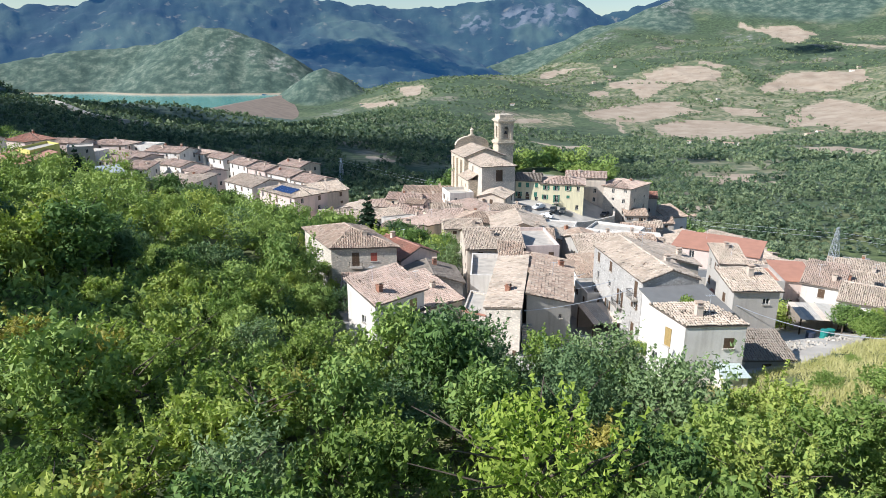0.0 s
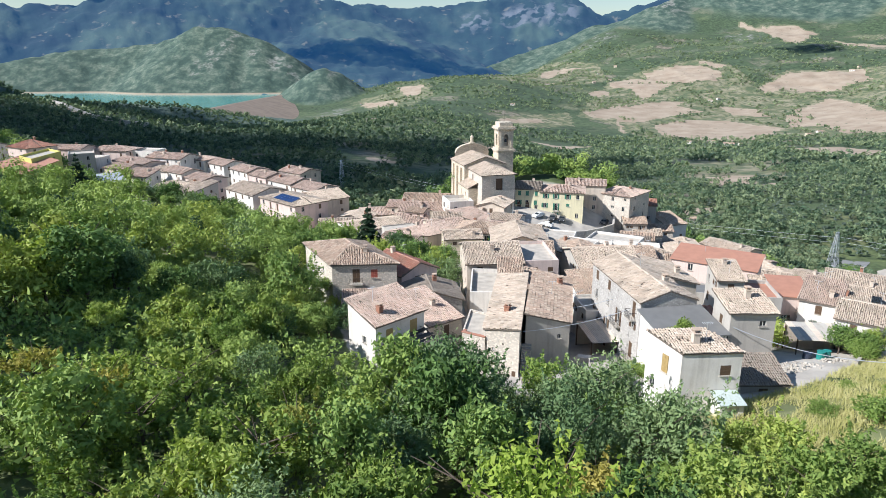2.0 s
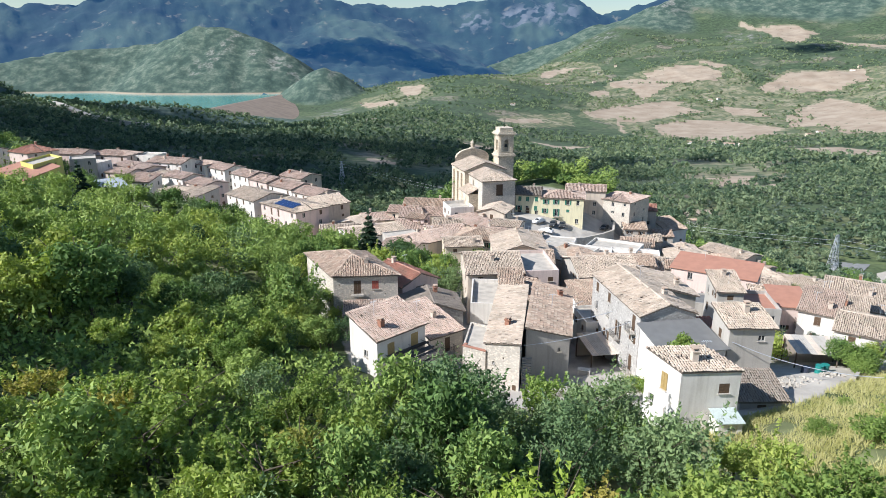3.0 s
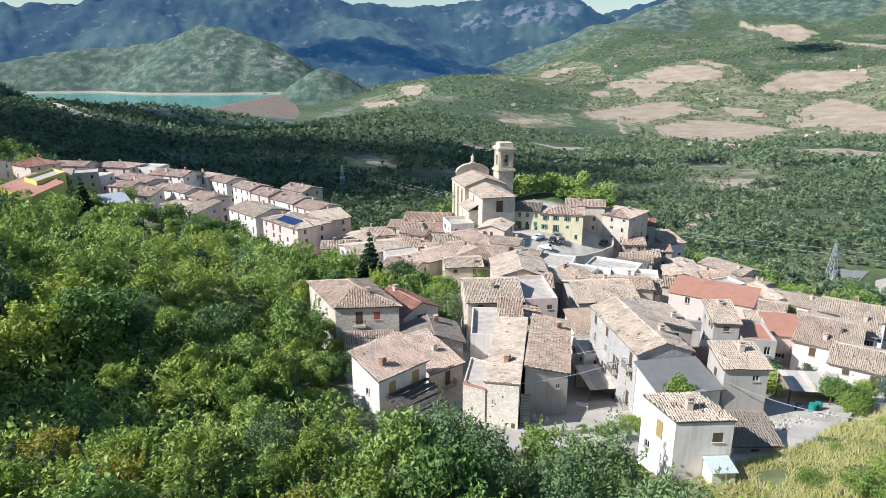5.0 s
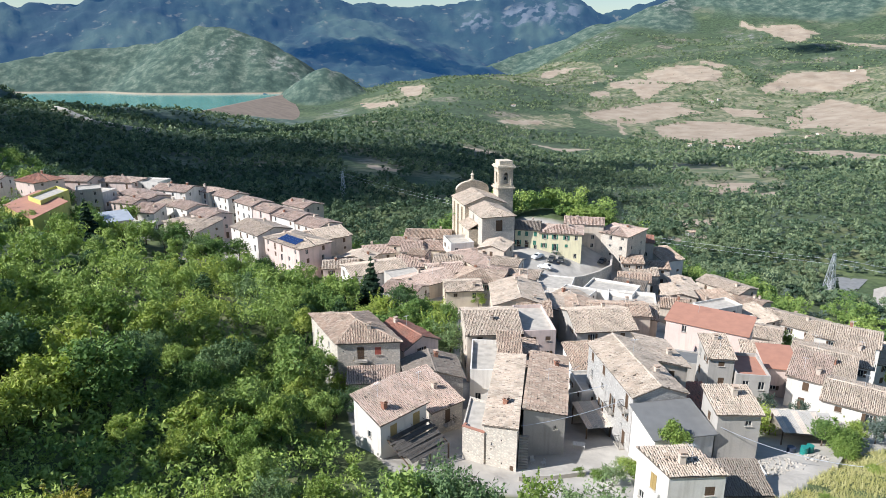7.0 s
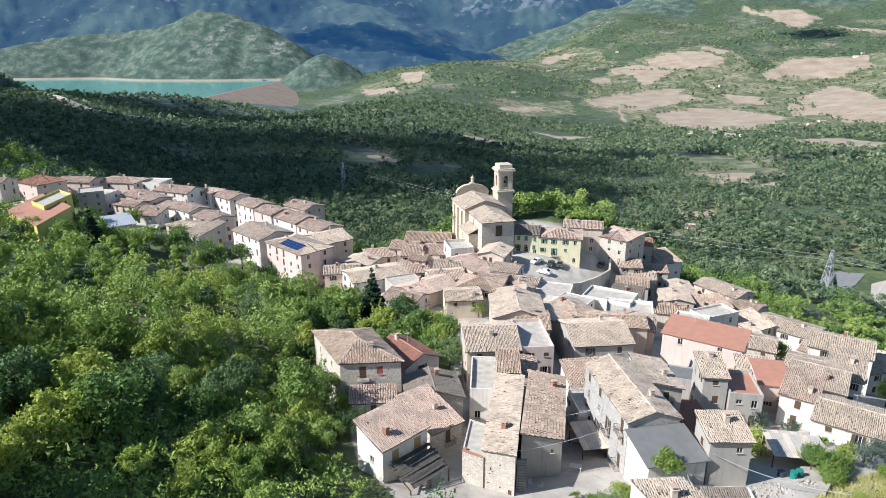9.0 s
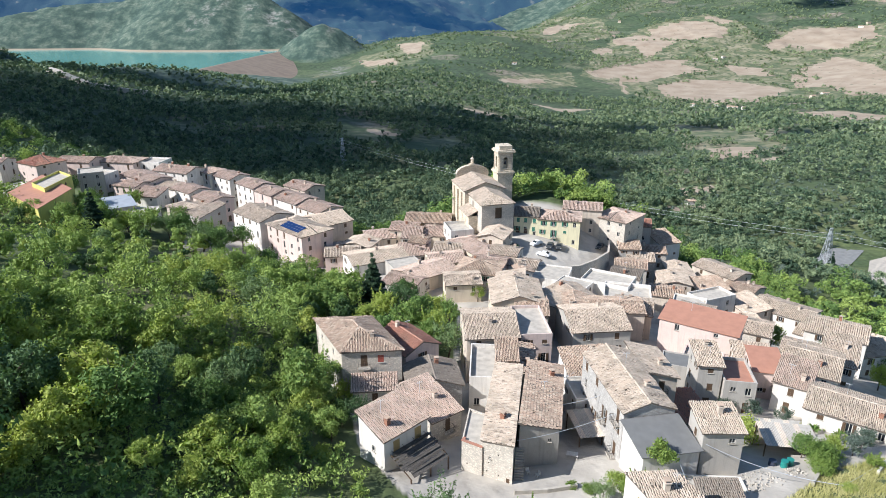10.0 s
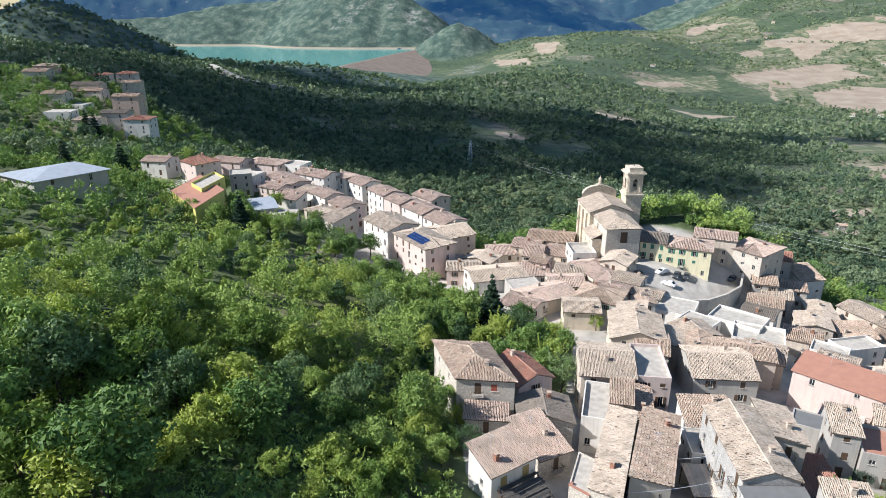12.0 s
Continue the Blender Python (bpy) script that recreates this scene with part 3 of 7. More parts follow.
    pave = ramp(n, l, fine.outputs["Fac"], (0.3, (0.36, 0.33, 0.29)), (0.7, (0.53, 0.49, 0.43)))
    c = mix(n, l, at["paved"].outputs["Fac"], c, pave)
    l.new(c, b.inputs["Base Color"])
    bump(n, l, b, tuft.outputs["Fac"], 0.55, 4.0)
    return m


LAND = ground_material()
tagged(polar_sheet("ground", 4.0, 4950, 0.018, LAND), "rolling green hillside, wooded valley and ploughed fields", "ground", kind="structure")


def mountain_material():
    m, n, l, b = material("hazed_mountains", 1.0)
    p = where(n)
    mid, fine = noise_node(n, l, 0.0035, 8, p), noise_node(n, l, 0.016, 8, p)
    broad = noise_node(n, l, 0.0016, 5, p)
    # base colours are darkened to stand for cloud shade; random patches stay lighter
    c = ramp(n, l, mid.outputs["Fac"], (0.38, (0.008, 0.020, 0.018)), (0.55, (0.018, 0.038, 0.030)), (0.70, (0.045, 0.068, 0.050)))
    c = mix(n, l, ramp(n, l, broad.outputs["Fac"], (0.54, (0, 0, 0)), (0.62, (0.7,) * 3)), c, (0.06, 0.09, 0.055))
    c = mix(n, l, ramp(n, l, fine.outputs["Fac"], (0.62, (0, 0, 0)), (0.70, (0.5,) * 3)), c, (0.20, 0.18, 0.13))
    rocky = n.new("ShaderNodeAttribute")
    rocky.attribute_name = "rock"
    crag = n.new("ShaderNodeMath")
    crag.operation = "MULTIPLY"
    l.new(rocky.outputs["Fac"], crag.inputs[0])
    l.new(ramp(n, l, fine.outputs["Fac"], (0.47, (0, 0, 0)), (0.55, (0.9,) * 3)), crag.inputs[1])
    # rock of the gorge, its colour lowered for the shade it lies in
    c = mix(n, l, crag.outputs[0], c, (0.13, 0.14, 0.15))
    l.new(c, b.inputs["Base Color"])
    bump(n, l, b, mid.outputs["Fac"], 0.5, 60.0)
    # weak blue glow in place of the haze of distance
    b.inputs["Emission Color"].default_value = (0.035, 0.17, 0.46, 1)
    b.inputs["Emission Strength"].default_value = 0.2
    return m


tagged(polar_sheet("backdrop", 3400, 4970, 0.0045, mountain_material(), 0.25, 8.0, lambda x, y: ridge_height(BACK, x, y) + 20 * wave(x, y, 420, 24) + 13 * wave(x, y, 170, 25) + 6 * wave(x, y, 70, 26) - 4, surface), "mountain ridges on the skyline, glowing blue as haze", "mountains", kind="structure")


# ---- mesh helpers ----
class Shape:
    """Gathers faces; boxes, prisms, tubes and free polygons."""

    def __init__(self):
        self.v, self.f = [], []

    def poly(self, *pts):
        k = len(self.v)
        self.v += [tuple(p) for p in pts]
        self.f.append(tuple(range(k, k + len(pts))))
        return self

    def box(self, x0, x1, y0, y1, z0, z1, m=None):
        k = len(self.v)
        pts = [Vector((x, y, z)) for z in (z0, z1) for y in (y0, y1) for x in (x0, x1)]
        self.v += [tuple(m @ p) if m else tuple(p) for p in pts]
        self.f += [tuple(k + i for i in q) for q in ((0, 2, 3, 1), (4, 5, 7, 6), (0, 1, 5, 4), (2, 6, 7, 3), (0, 4, 6, 2), (1, 3, 7, 5))]
        return self

    def tube(self, a, b, ra, rb=None, n=8, caps=True):
        a, b = Vector(a), Vector(b)
        rb = ra if rb is None else rb
        q = (b - a).to_track_quat("Z", "Y")
        k = len(self.v)
        for c, r in ((a, ra), (b, rb)):
            self.v += [tuple(c + q @ Vector((r * math.cos(6.28318 * i / n), r * math.sin(6.28318 * i / n), 0))) for i in range(n)]
        self.f += [(k + i, k + (i + 1) % n, k + n + (i + 1) % n, k + n + i) for i in range(n)]
        if caps:
            self.f += [tuple(k + i for i in range(n - 1, -1, -1)), tuple(k + n + i for i in range(n))]
        return self

    def mesh(self, name, mat, smooth=False):
        me = bpy.data.meshes.new(name)
        me.from_pydata(self.v, [], self.f)
        me.materials.append(mat)
        if smooth:
            me.shade_smooth()
        return me


def part(name, shape, mat, parent, label="", smooth=False, kind="", m=None):
    me = shape if isinstance(shape, bpy.types.Mesh) else shape.mesh(name, mat, smooth)
    ob = new(name, me)
    ob.parent = parent
    if m is not None:
        ob.matrix_local = m
    return tagged(ob, label, kind=kind)


def thing(name, m, label, category, group="", kind=""):
    ob = new(name)
    ob.empty_display_size = 0.2
    ob.matrix_world = m
    return tagged(ob, label, category, group, kind)


# ---- windows, shutters, doors: meshes shared between alike pieces ----
CACHE = {}


def cached(key, build, mat):
    if key not in CACHE:
        CACHE[key] = build().mesh(key[0], mat)
    return CACHE[key]


def frame_shape(w, h):
    s, b = Shape(), 0.07
    s.box(0, b, -0.03, 0.03, 0, h).box(w - b, w, -0.03, 0.03, 0, h).box(b, w - b, -0.03, 0.03, 0, b).box(b, w - b, -0.03, 0.03, h - b, h)
    s.box(w / 2 - 0.04, w / 2 + 0.04, -0.028, 0.028, b, h - b)
    return s


def shutter_shape(w, h):
    s = Shape().box(0, w, -0.02, 0.02, 0, h)
    k = int(h / 0.3)
    for i in range(k):
        z = 0.06 + i * (h - 0.1) / k
        s.box(0.05, w - 0.05, -0.035, -0.018, z, z + 0.17)
    return s


def opening(parent, at, w, h, rng, shut, closed=False, balcony=False, door=False, plain=False):
    """Fills an opening: at is the local pose of its lower left corner on the wall's face, x along the wall, y into it."""
    if door:
        d = part("door", cached(("door", w, h), lambda: Shape().box(0, w, 0.10, 0.16, 0, h).box(0.1, w / 2 - 0.05, 0.085, 0.1, 0.15, h - 0.2).box(w / 2 + 0.05, w - 0.1, 0.085, 0.1, 0.15, h - 0.2), WOOD), WOOD, parent, m=at)
        return
    win = part("window", cached(("window", w, h), lambda: frame_shape(w, h), FRAME_WHITE), FRAME_WHITE, parent, m=at @ Matrix.Translation((0, 0.13, 0)))
    part("pane", cached(("pane", w, h), lambda: Shape().box(0.06, w - 0.06, 0.0, 0.012, 0.06, h - 0.06), GLASS), GLASS, win)
    if plain:
        if shut is not None and closed:
            part("shutter", cached(("shutters", w, h, shut.name), lambda: shutter_shape(w, h), shut), shut, win, m=pose(0, -0.10, 0))
        return
    part("sill", cached(("sill", w), lambda: Shape().box(-0.08, w + 0.08, -0.27, 0.05, -0.07, 0.0), CONCRETE), CONCRETE, win)
    if shut is not None:
        half = w / 2 - 0.01
        me = cached(("shutter", half, h, shut.name), lambda: shutter_shape(half, h), shut)
        if closed:
            part("shutter", me, shut, win, m=pose(0.01, -0.10, 0))
            part("shutter", me, shut, win, m=pose(w / 2 + 0.01, -0.10, 0))
        else:
            part("shutter", me, shut, win, m=pose(-half - 0.02, -0.165, 0, 0, 0, rng.uniform(-6, 2)))
            part("shutter", me, shut, win, m=pose(w + 0.02, -0.165, 0, 0, 0, rng.uniform(-2, 6)))
    if balcony:
        bal = part("balcony", cached(("balcony", w), lambda: Shape().box(-0.45, w + 0.45, -1.0, -0.13, -0.2, -0.06), CONCRETE), CONCRETE, win)

        def rail():
            s = Shape()
            x0, x1 = -0.42, w + 0.42
            s.box(x0, x1, -0.97, -0.94, 0.85, 0.89).box(x0, x0 + 0.03, -0.94, -0.13, 0.85, 0.89).box(x1 - 0.03, x1, -0.94, -0.13, 0.85, 0.89)
            k = int((x1 - x0) / 0.14)
            for i in range(k + 1):
                x = x0 + 0.005 + i * (x1 - x0 - 0.03) / k
                s.box(x, x + 0.02, -0.965, -0.945, -0.06, 0.85)
            for y in (-0.75, -0.55, -0.35):
                s.box(x0, x0 + 0.02, y, y + 0.02, -0.06, 0.85).box(x1 - 0.02, x1, y, y + 0.02, -0.06, 0.85)
            return s
        part("railing", cached(("railing", w), rail, DARKIRON), DARKIRON, bal)


def facade(s, o, u, length, z0, z1, holes, depth=0.2):
    """A wall face from o along u, with its openings cut through and their reveals."""
    n_in = Vector((-u.y, u.x))
    xs = sorted({0.0, length, *[h[0] for h in holes], *[h[1] for h in holes]})
    zs = sorted({z0, z1, *[h[2] for h in holes], *[h[3] for h in holes]})

    def at(x, z, y=0.0):
        p = o + u * x + n_in * y
        return (p.x, p.y, z)
    for xa, xb in zip(xs, xs[1:]):
        for za, zb in zip(zs, zs[1:]):
            if not any(h[0] <= xa + 1e-6 and h[1] >= xb - 1e-6 and h[2] <= za + 1e-6 and h[3] >= zb - 1e-6 for h in holes):
                s.poly(at(xa, za), at(xb, za), at(xb, zb), at(xa, zb))
    for a, b, c, d in holes:
        s.poly(at(a, c), at(a, c, depth), at(a, d, depth), at(a, d))
        s.poly(at(b, c, depth), at(b, c), at(b, d), at(b, d, depth))
        s.poly(at(a, c, depth), at(a, c), at(b, c), at(b, c, depth))
        s.poly(at(a, d), at(a, d, depth), at(b, d, depth), at(b, d))
        s.poly(at(a, c, depth), at(b, c, depth), at(b, d, depth), at(a, d, depth))


# ---- pan-tile roofs: each tile a small arched piece, laid in columns down the slope ----
def tile_field(poly, rng, pitch=0.26, rowlen=0.42, rough=1.0):
    """Tiles over a flat roof plane; poly begins with its eave, left to right seen from outside."""
    p = [np.array(q, float) for q in poly]
    u = p[1] - p[0]
    u /= np.linalg.norm(u)
    nrm = np.cross(u, p[2] - p[1])
    if len(p) == 3 or np.linalg.norm(nrm) < 1e-6:
        nrm = np.cross(u, p[2] - p[0])
    nrm /= np.linalg.norm(nrm)
    if nrm[2] < 0:
        nrm = -nrm
    w = np.cross(nrm, u)
    if w[2] < 0:
        w = -w
    q2 = np.array([((q - p[0]) @ u, (q - p[0]) @ w) for q in p])
    V, Fc = [], []
    ncol = max(1, int((q2[:, 0].max() - q2[:, 0].min()) / pitch))
    c0 = q2[:, 0].min()
    pw = (q2[:, 0].max() - c0) / ncol
    ph = rng.uniform(0, 6.283, 4)
    sag = lambda a, b: 0.045 * rough * (math.sin(a * 0.9 + ph[0]) * math.sin(b * 0.8 + ph[1]) + 0.6 * math.sin(a * 2.1 + ph[2] + b * 0.7) - 0.3)
    prof = [(-0.40, 0.0), (-0.20, 0.85), (0.20, 0.85), (0.40, 0.0)]
    for c in range(ncol):
        x = c0 + (c + 0.5) * pw
        ys = []
        for a, b in zip(q2, np.roll(q2, -1, 0)):
            if (a[0] - x) * (b[0] - x) < 0:
                ys.append(a[1] + (b[1] - a[1]) * (x - a[0]) / (b[0] - a[0]))
        if len(ys) < 2:
            continue
        y0, y1 = min(ys), max(ys)
        k = max(1, round((y1 - y0) / rowlen))
        for r in range(k):
            if rng.random() < 0.005 * rough:
                continue
            ya = y0 + (y1 - y0) * r / k - 0.05
            yb = y0 + (y1 - y0) * (r + 1) / k
            dx, lift = rng.normal(0, 0.012 * rough), abs(rng.normal(0, 0.014 * rough))
            tw = rng.normal(0, 0.02 * rough)
            base = len(V)
            for yy, up, wd in ((ya, 0.045 + lift, 1.0), (yb, 0.012, 0.82)):
                dip = max(0.0, 0.03 + sag(x, yy))
                for a, hgt in prof:
                    P = p[0] + u * (x + dx + a * pw * 1.04 * wd + (tw if yy == ya else -tw)) + w * yy + nrm * (up + hgt * pw * 0.42 + dip)
                    V.append(tuple(P))
            Fc += [(base + i, base + i + 1, base + i + 5, base + i + 4) for i in range(3)]
            Fc.append((base, base + 3, base + 2, base + 1))
    return V, Fc


def roof_planes(kind, w, d, e, pitch, over):
    """The roof's planes in a house's own frame, each beginning with its eave."""
    t = math.tan(radians(pitch))
    x0, x1, y0, y1 = -over, w + over, -over, d + over
    lo = e - over * t
    if kind == "gable_x":       # ridge along the front
        hr = e + d / 2 * t
        m = d / 2
        return [[(x0, y0, lo), (x1, y0, lo), (x1, m, hr), (x0, m, hr)], [(x1, y1, lo), (x0, y1, lo), (x0, m, hr), (x1, m, hr)]]
    if kind == "gable_y":       # ridge from front to back
        hr = e + w / 2 * t
        m = w / 2
        return [[(x1, y0, lo), (x1, y1, lo), (m, y1, hr), (m, y0, hr)], [(x0, y1, lo), (x0, y0, lo), (m, y0, hr), (m, y1, hr)]]
    if kind == "hip":
        k = min(w, d) / 2 + over
        hr = lo + k * t
        if w >= d:
            a, b = (x0 + k, d / 2, hr), (x1 - k, d / 2, hr)
            return [[(x0, y0, lo), (x1, y0, lo), b, a], [(x1, y1, lo), (x0, y1, lo), a, b], [(x1, y0, lo), (x1, y1, lo), b], [(x0, y1, lo), (x0, y0, lo), a]]
        a, b = (w / 2, y0 + k, hr), (w / 2, y1 - k, hr)
        return [[(x1, y0, lo), (x1, y1, lo), b, a], [(x0, y1, lo), (x0, y0, lo), a, b], [(x0, y0, lo), (x1, y0, lo), a], [(x1, y1, lo), (x0, y1, lo), b]]
    if kind == "shed_f":        # falls to the front
        return [[(x0, y0, lo), (x1, y0, lo), (x1, y1, e + (d + over) * t), (x0, y1, e + (d + over) * t)]]
    if kind == "shed_b":
        return [[(x1, y1, lo), (x0, y1, lo), (x0, y0, e + (d + over) * t), (x1, y0, e + (d + over) * t)]]
    if kind == "shed_r":        # falls to the right
        return [[(x1, y0, lo), (x1, y1, lo), (x0, y1, e + (w + over) * t), (x0, y0, e + (w + over) * t)]]
    if kind == "shed_l":
        return [[(x0, y1, lo), (x0, y0, lo), (x1, y0, e + (w + over) * t), (x1, y1, e + (w + over) * t)]]
    return []


def slab(planes, thick=0.14):
    s = Shape()
    for pl in planes:
        top = [Vector(q) for q in pl]
        low = [q - Vector((0, 0, thick)) for q in top]
        s.poly(*top)
        s.poly(*reversed(low))
        for a, b, c, d in zip(top, top[1:] + top[:1], low, low[1:] + low[:1]):
            s.poly(a, c, d, b)
    return s


def roof_height(planes, x, y):
    for pl in planes:
        a, b, c = (Vector(q) for q in pl[:3])
        n = (b - a).cross(c - a)
        inside_ = True
        for p, q in zip(pl, pl[1:] + pl[:1]):
            if (q[0] - p[0]) * (y - p[1]) - (q[1] - p[1]) * (x - p[0]) < -1e-4:
                inside_ = False
        if inside_ and abs(n.z) > 1e-6:
            return a.z - ((x - a.x) * n.x + (y - a.y) * n.y) / n.z
    return None


def chimney(parent, x, y, z, brick=True, tall=1.3, pot=True):
    mat = BRICK if brick else BEIGE
    c = part("chimney", Shape().box(x - 0.3, x + 0.3, y - 0.3, y + 0.3, z - 0.8, z + tall).box(x - 0.38, x + 0.38, y - 0.38, y + 0.38, z + tall, z + tall + 0.1), mat, parent)
    if pot:
        s = Shape()
        for dx in (-0.26, 0.18):
            for dy in (-0.26, 0.18):
                s.box(x + dx, x + dx + 0.08, y + dy, y + dy + 0.08, z + tall + 0.1, z + tall + 0.35)
        s.box(x - 0.36, x + 0.36, y - 0.36, y + 0.36, z + tall + 0.35, z + tall + 0.43)
        part("cap", s, TILE_OLD, c)


def house(label, x, y, yaw, w, d, e, roof="gable_x", wall=BEIGE, tiles=TILE_OLD, pitch=17, over=0.35, g=None, front=2, right=2, left=2, back=0,
          shut=WOOD, closed=0.5, balcony=0.15, floors=0, chim=1, parapet=0.0, roof_mat=None, rough=1.9, seed=None, deck=None, category="house", tile_pitch=0.25, skew=0.0, wins=None):
    """A house whose front left corner stands at x, y; its front runs w along yaw, it is d deep, its eaves lie at height e; skew leans its plan sideways.
    wins names openings one by one: side (0 front, 1 right, 3 left), middle, drop below the eaves, width, height, shutter paint, shut, balcony."""
    rng = np.random.default_rng(int(abs(x * 37 + y * 91)) if seed is None else seed)
    if g is None:
        ca, sa = math.cos(radians(yaw)), math.sin(radians(yaw))
        g = min(land_at(x + a * ca - b * sa, y + a * sa + b * ca) for a in (0, w) for b in (0, d))
    ob = thing("house", pose(x, y, g, 0, 0, yaw), label, category)
    H = e - g
    s = Shape()
    planes = [[(px + skew * py, py, pz) for px, py, pz in pl] for pl in roof_planes(roof, w, d, H, pitch, over)]
    if math.hypot(x, y) > 150:
        tile_pitch = max(tile_pitch, 0.42)
    top = H if roof != "flat" else H + parapet
    nfl = floors or max(1, int((H - 0.2) / 2.75))
    sides = ((Vector((0, 0)), Vector((1, 0)), w, front), (Vector((w, 0)), Vector((0, 1)), d, right), (Vector((w, d)), Vector((-1, 0)), w, back), (Vector((0, d)), Vector((0, -1)), d, left))
    fills = []
    for side, (o, u, ln, cols) in enumerate(sides):
        holes = []
        if wins is not None:
            cols = 0
            for sd, cx, drop, ww, hh, paint, folded, bal in wins:
                if sd == side:
                    zb = H - drop - hh
                    holes.append((cx - ww / 2, cx + ww / 2, zb, zb + hh))
                    fills.append((o, u, cx - ww / 2, zb, ww, hh, bal, False, paint, folded))
        out = Matrix.Rotation(radians(yaw), 2) @ Vector((u.y, -u.x))
        if out.dot(Vector((-x, -6 - y))) < -2:  # blind walls towards the valley
            cols = 0
        for fl in range(nfl):
            ztop = H - 0.55 - fl * 2.75
            for c in range(cols):
                if rng.random() < 0.16 and cols > 1:
                    continue
                low = fl == nfl - 1 and nfl > 1
                bal = rng.random() < balcony and not low
                ww = 0.9 if not low else rng.choice([0.9, 1.1])
                hh = 2.1 if bal or (low and rng.random() < 0.6) else (1.35 if rng.random() < 0.75 else 0.8)
                door = low and hh > 2
                cx = ln * (c + 0.5) / cols + rng.uniform(-0.25, 0.25)
                if cx - ww / 2 < 0.35 or cx + ww / 2 > ln - 0.35:
                    continue
                zb = max(0.05, ztop - hh - (0.05 if not door else 0))
                if zb + hh > H - 0.25:
                    continue
                holes.append((cx - ww / 2, cx + ww / 2, zb, zb + hh))
                fills.append((o, u, cx - ww / 2, zb, ww, hh, bal, door, shut if rng.random() < 0.8 else None, rng.random() < closed))
        if wall in (STONE, GREYSTONE) and math.hypot(x, y) < 130:
            for hx in np.arange(0.8, ln - 0.5, 1.7):
                for hz in np.arange(1.2, H - 0.5, 1.55):
                    hole = (hx + rng.uniform(-0.2, 0.2), 0, hz + rng.uniform(-0.12, 0.12), 0)
                    hole = (hole[0], hole[0] + 0.2, hole[2], hole[2] + 0.22)
                    if rng.random() < 0.75 and not any(q[0] - 0.3 < hole[1] and q[1] + 0.3 > hole[0] and q[2] - 0.3 < hole[3] and q[3] + 0.3 > hole[2] for q in holes):
                        holes.append(hole)
        facade(s, o, u, ln, -4.0, top, holes, 0.2 if wall not in (STONE, GREYSTONE) else 0.3)
    t = math.tan(radians(pitch))
    if roof == "gable_y":
        s.poly((0, 0, H), (w, 0, H), (w / 2, 0, H + w / 2 * t - 0.05)).poly((w, d, H), (0, d, H), (w / 2, d, H + w / 2 * t - 0.05))
    elif roof == "gable_x":
        s.poly((w, 0, H), (w, d, H), (w, d / 2, H + d / 2 * t - 0.05)).poly((0, d, H), (0, 0, H), (0, d / 2, H + d / 2 * t - 0.05))
    elif roof.startswith("shed"):
        k = {"shed_f": (d, ((0, d), (w, d)), ((0, 0), (w, 0))), "shed_b": (d, ((0, 0), (w, 0)), ((0, d), (w, d))), "shed_r": (w, ((0, 0), (0, d)), ((w, 0), (w, d))), "shed_l": (w, ((w, 0), (w, d)), ((0, 0), (0, d)))}[roof]
        up = H + k[0] * t - 0.05
        (a, b), (c, f) = k[1], k[2]
        s.poly((*a, H), (*b, H), (*b, up), (*a, up)).poly((*a, H), (*a, up), (*c, H)).poly((*b, H), (*b, up), (*f, H))
    elif roof == "flat":
        th = 0.22
        for x0, x1, y0, y1 in ((0, w, 0, th), (0, w, d - th, d), (0, th, th, d - th), (w - th, w, th, d - th)):
            s.box(x0 + 0.003, x1 - 0.003, y0 + 0.003, y1 - 0.003, H - 0.1, H + parapet + 0.003)
    s.v = [(px + skew * py, py, pz) for px, py, pz in s.v]
    me = s.mesh("wall", wall)
    bm = bmesh.new()
    bm.from_mesh(me)
    bmesh.ops.remove_doubles(bm, verts=bm.verts, dist=0.0005)
    bm.to_mesh(me)
    bm.free()
    part("wall", me, wall, ob)
    plain = math.hypot(x, y) > 195
    for o, u, a, zb, ww, hh, bal, door, paint, folded in fills:
        oy = o.y + u.y * a
        at = Matrix.Translation((o.x + u.x * a + skew * oy, oy, zb)) @ Matrix.Rotation(math.atan2(u.y, u.x + skew * u.y), 4, "Z")
        opening(ob, at, ww, hh, rng, paint, folded, bal and not plain, door, plain)
    if planes:
        rf = part("roof", slab(planes), roof_mat or UNDER, ob)
        if tiles is not None:
            V, Fc = [], []
            for pl in planes:
                v, f = tile_field(pl, rng, tile_pitch, 0.42, rough)
                Fc += [tuple(i + len(V) for i in q) for q in f]
                V += v
            if roof in ("gable_x", "gable_y", "hip"):
                ends = [(Vector(planes[0][2]), Vector(planes[0][3]))] if roof != "hip" else [(Vector(planes[0][2]), Vector(planes[0][3])), *[(Vector(planes[0][i]), Vector(planes[0][j])) for i, j in ((1, 2), (0, 3))], *[(Vector(planes[1][i]), Vector(planes[1][j])) for i, j in ((1, 2), (0, 3))]]
                for a, b in ends:
                    ln = (b - a).length
                    if ln < 0.3:
                        continue
                    dr = (b - a) / ln
                    sd = dr.cross(Vector((0, 0, 1))).normalized()
                    for i in range(int(ln / 0.4)):
                        k = len(V)
                        for q, up in ((i * 0.4 - 0.03, 0.05), ((i + 1) * 0.4, 0.02)):
                            c = a + dr * q
                            V += [tuple(c + sd * so + Vector((0, 0, up + zo + rng.normal(0, 0.006)))) for so, zo in ((-0.16, 0.02), (-0.08, 0.12), (0.08, 0.12), (0.16, 0.02))]
                        Fc += [(k + j, k + j + 1, k + j + 5, k + j + 4) for j in range(3)]
            me = bpy.data.meshes.new("tiles")
            me.from_pydata(V, [], Fc)
            me.materials.append(tiles)
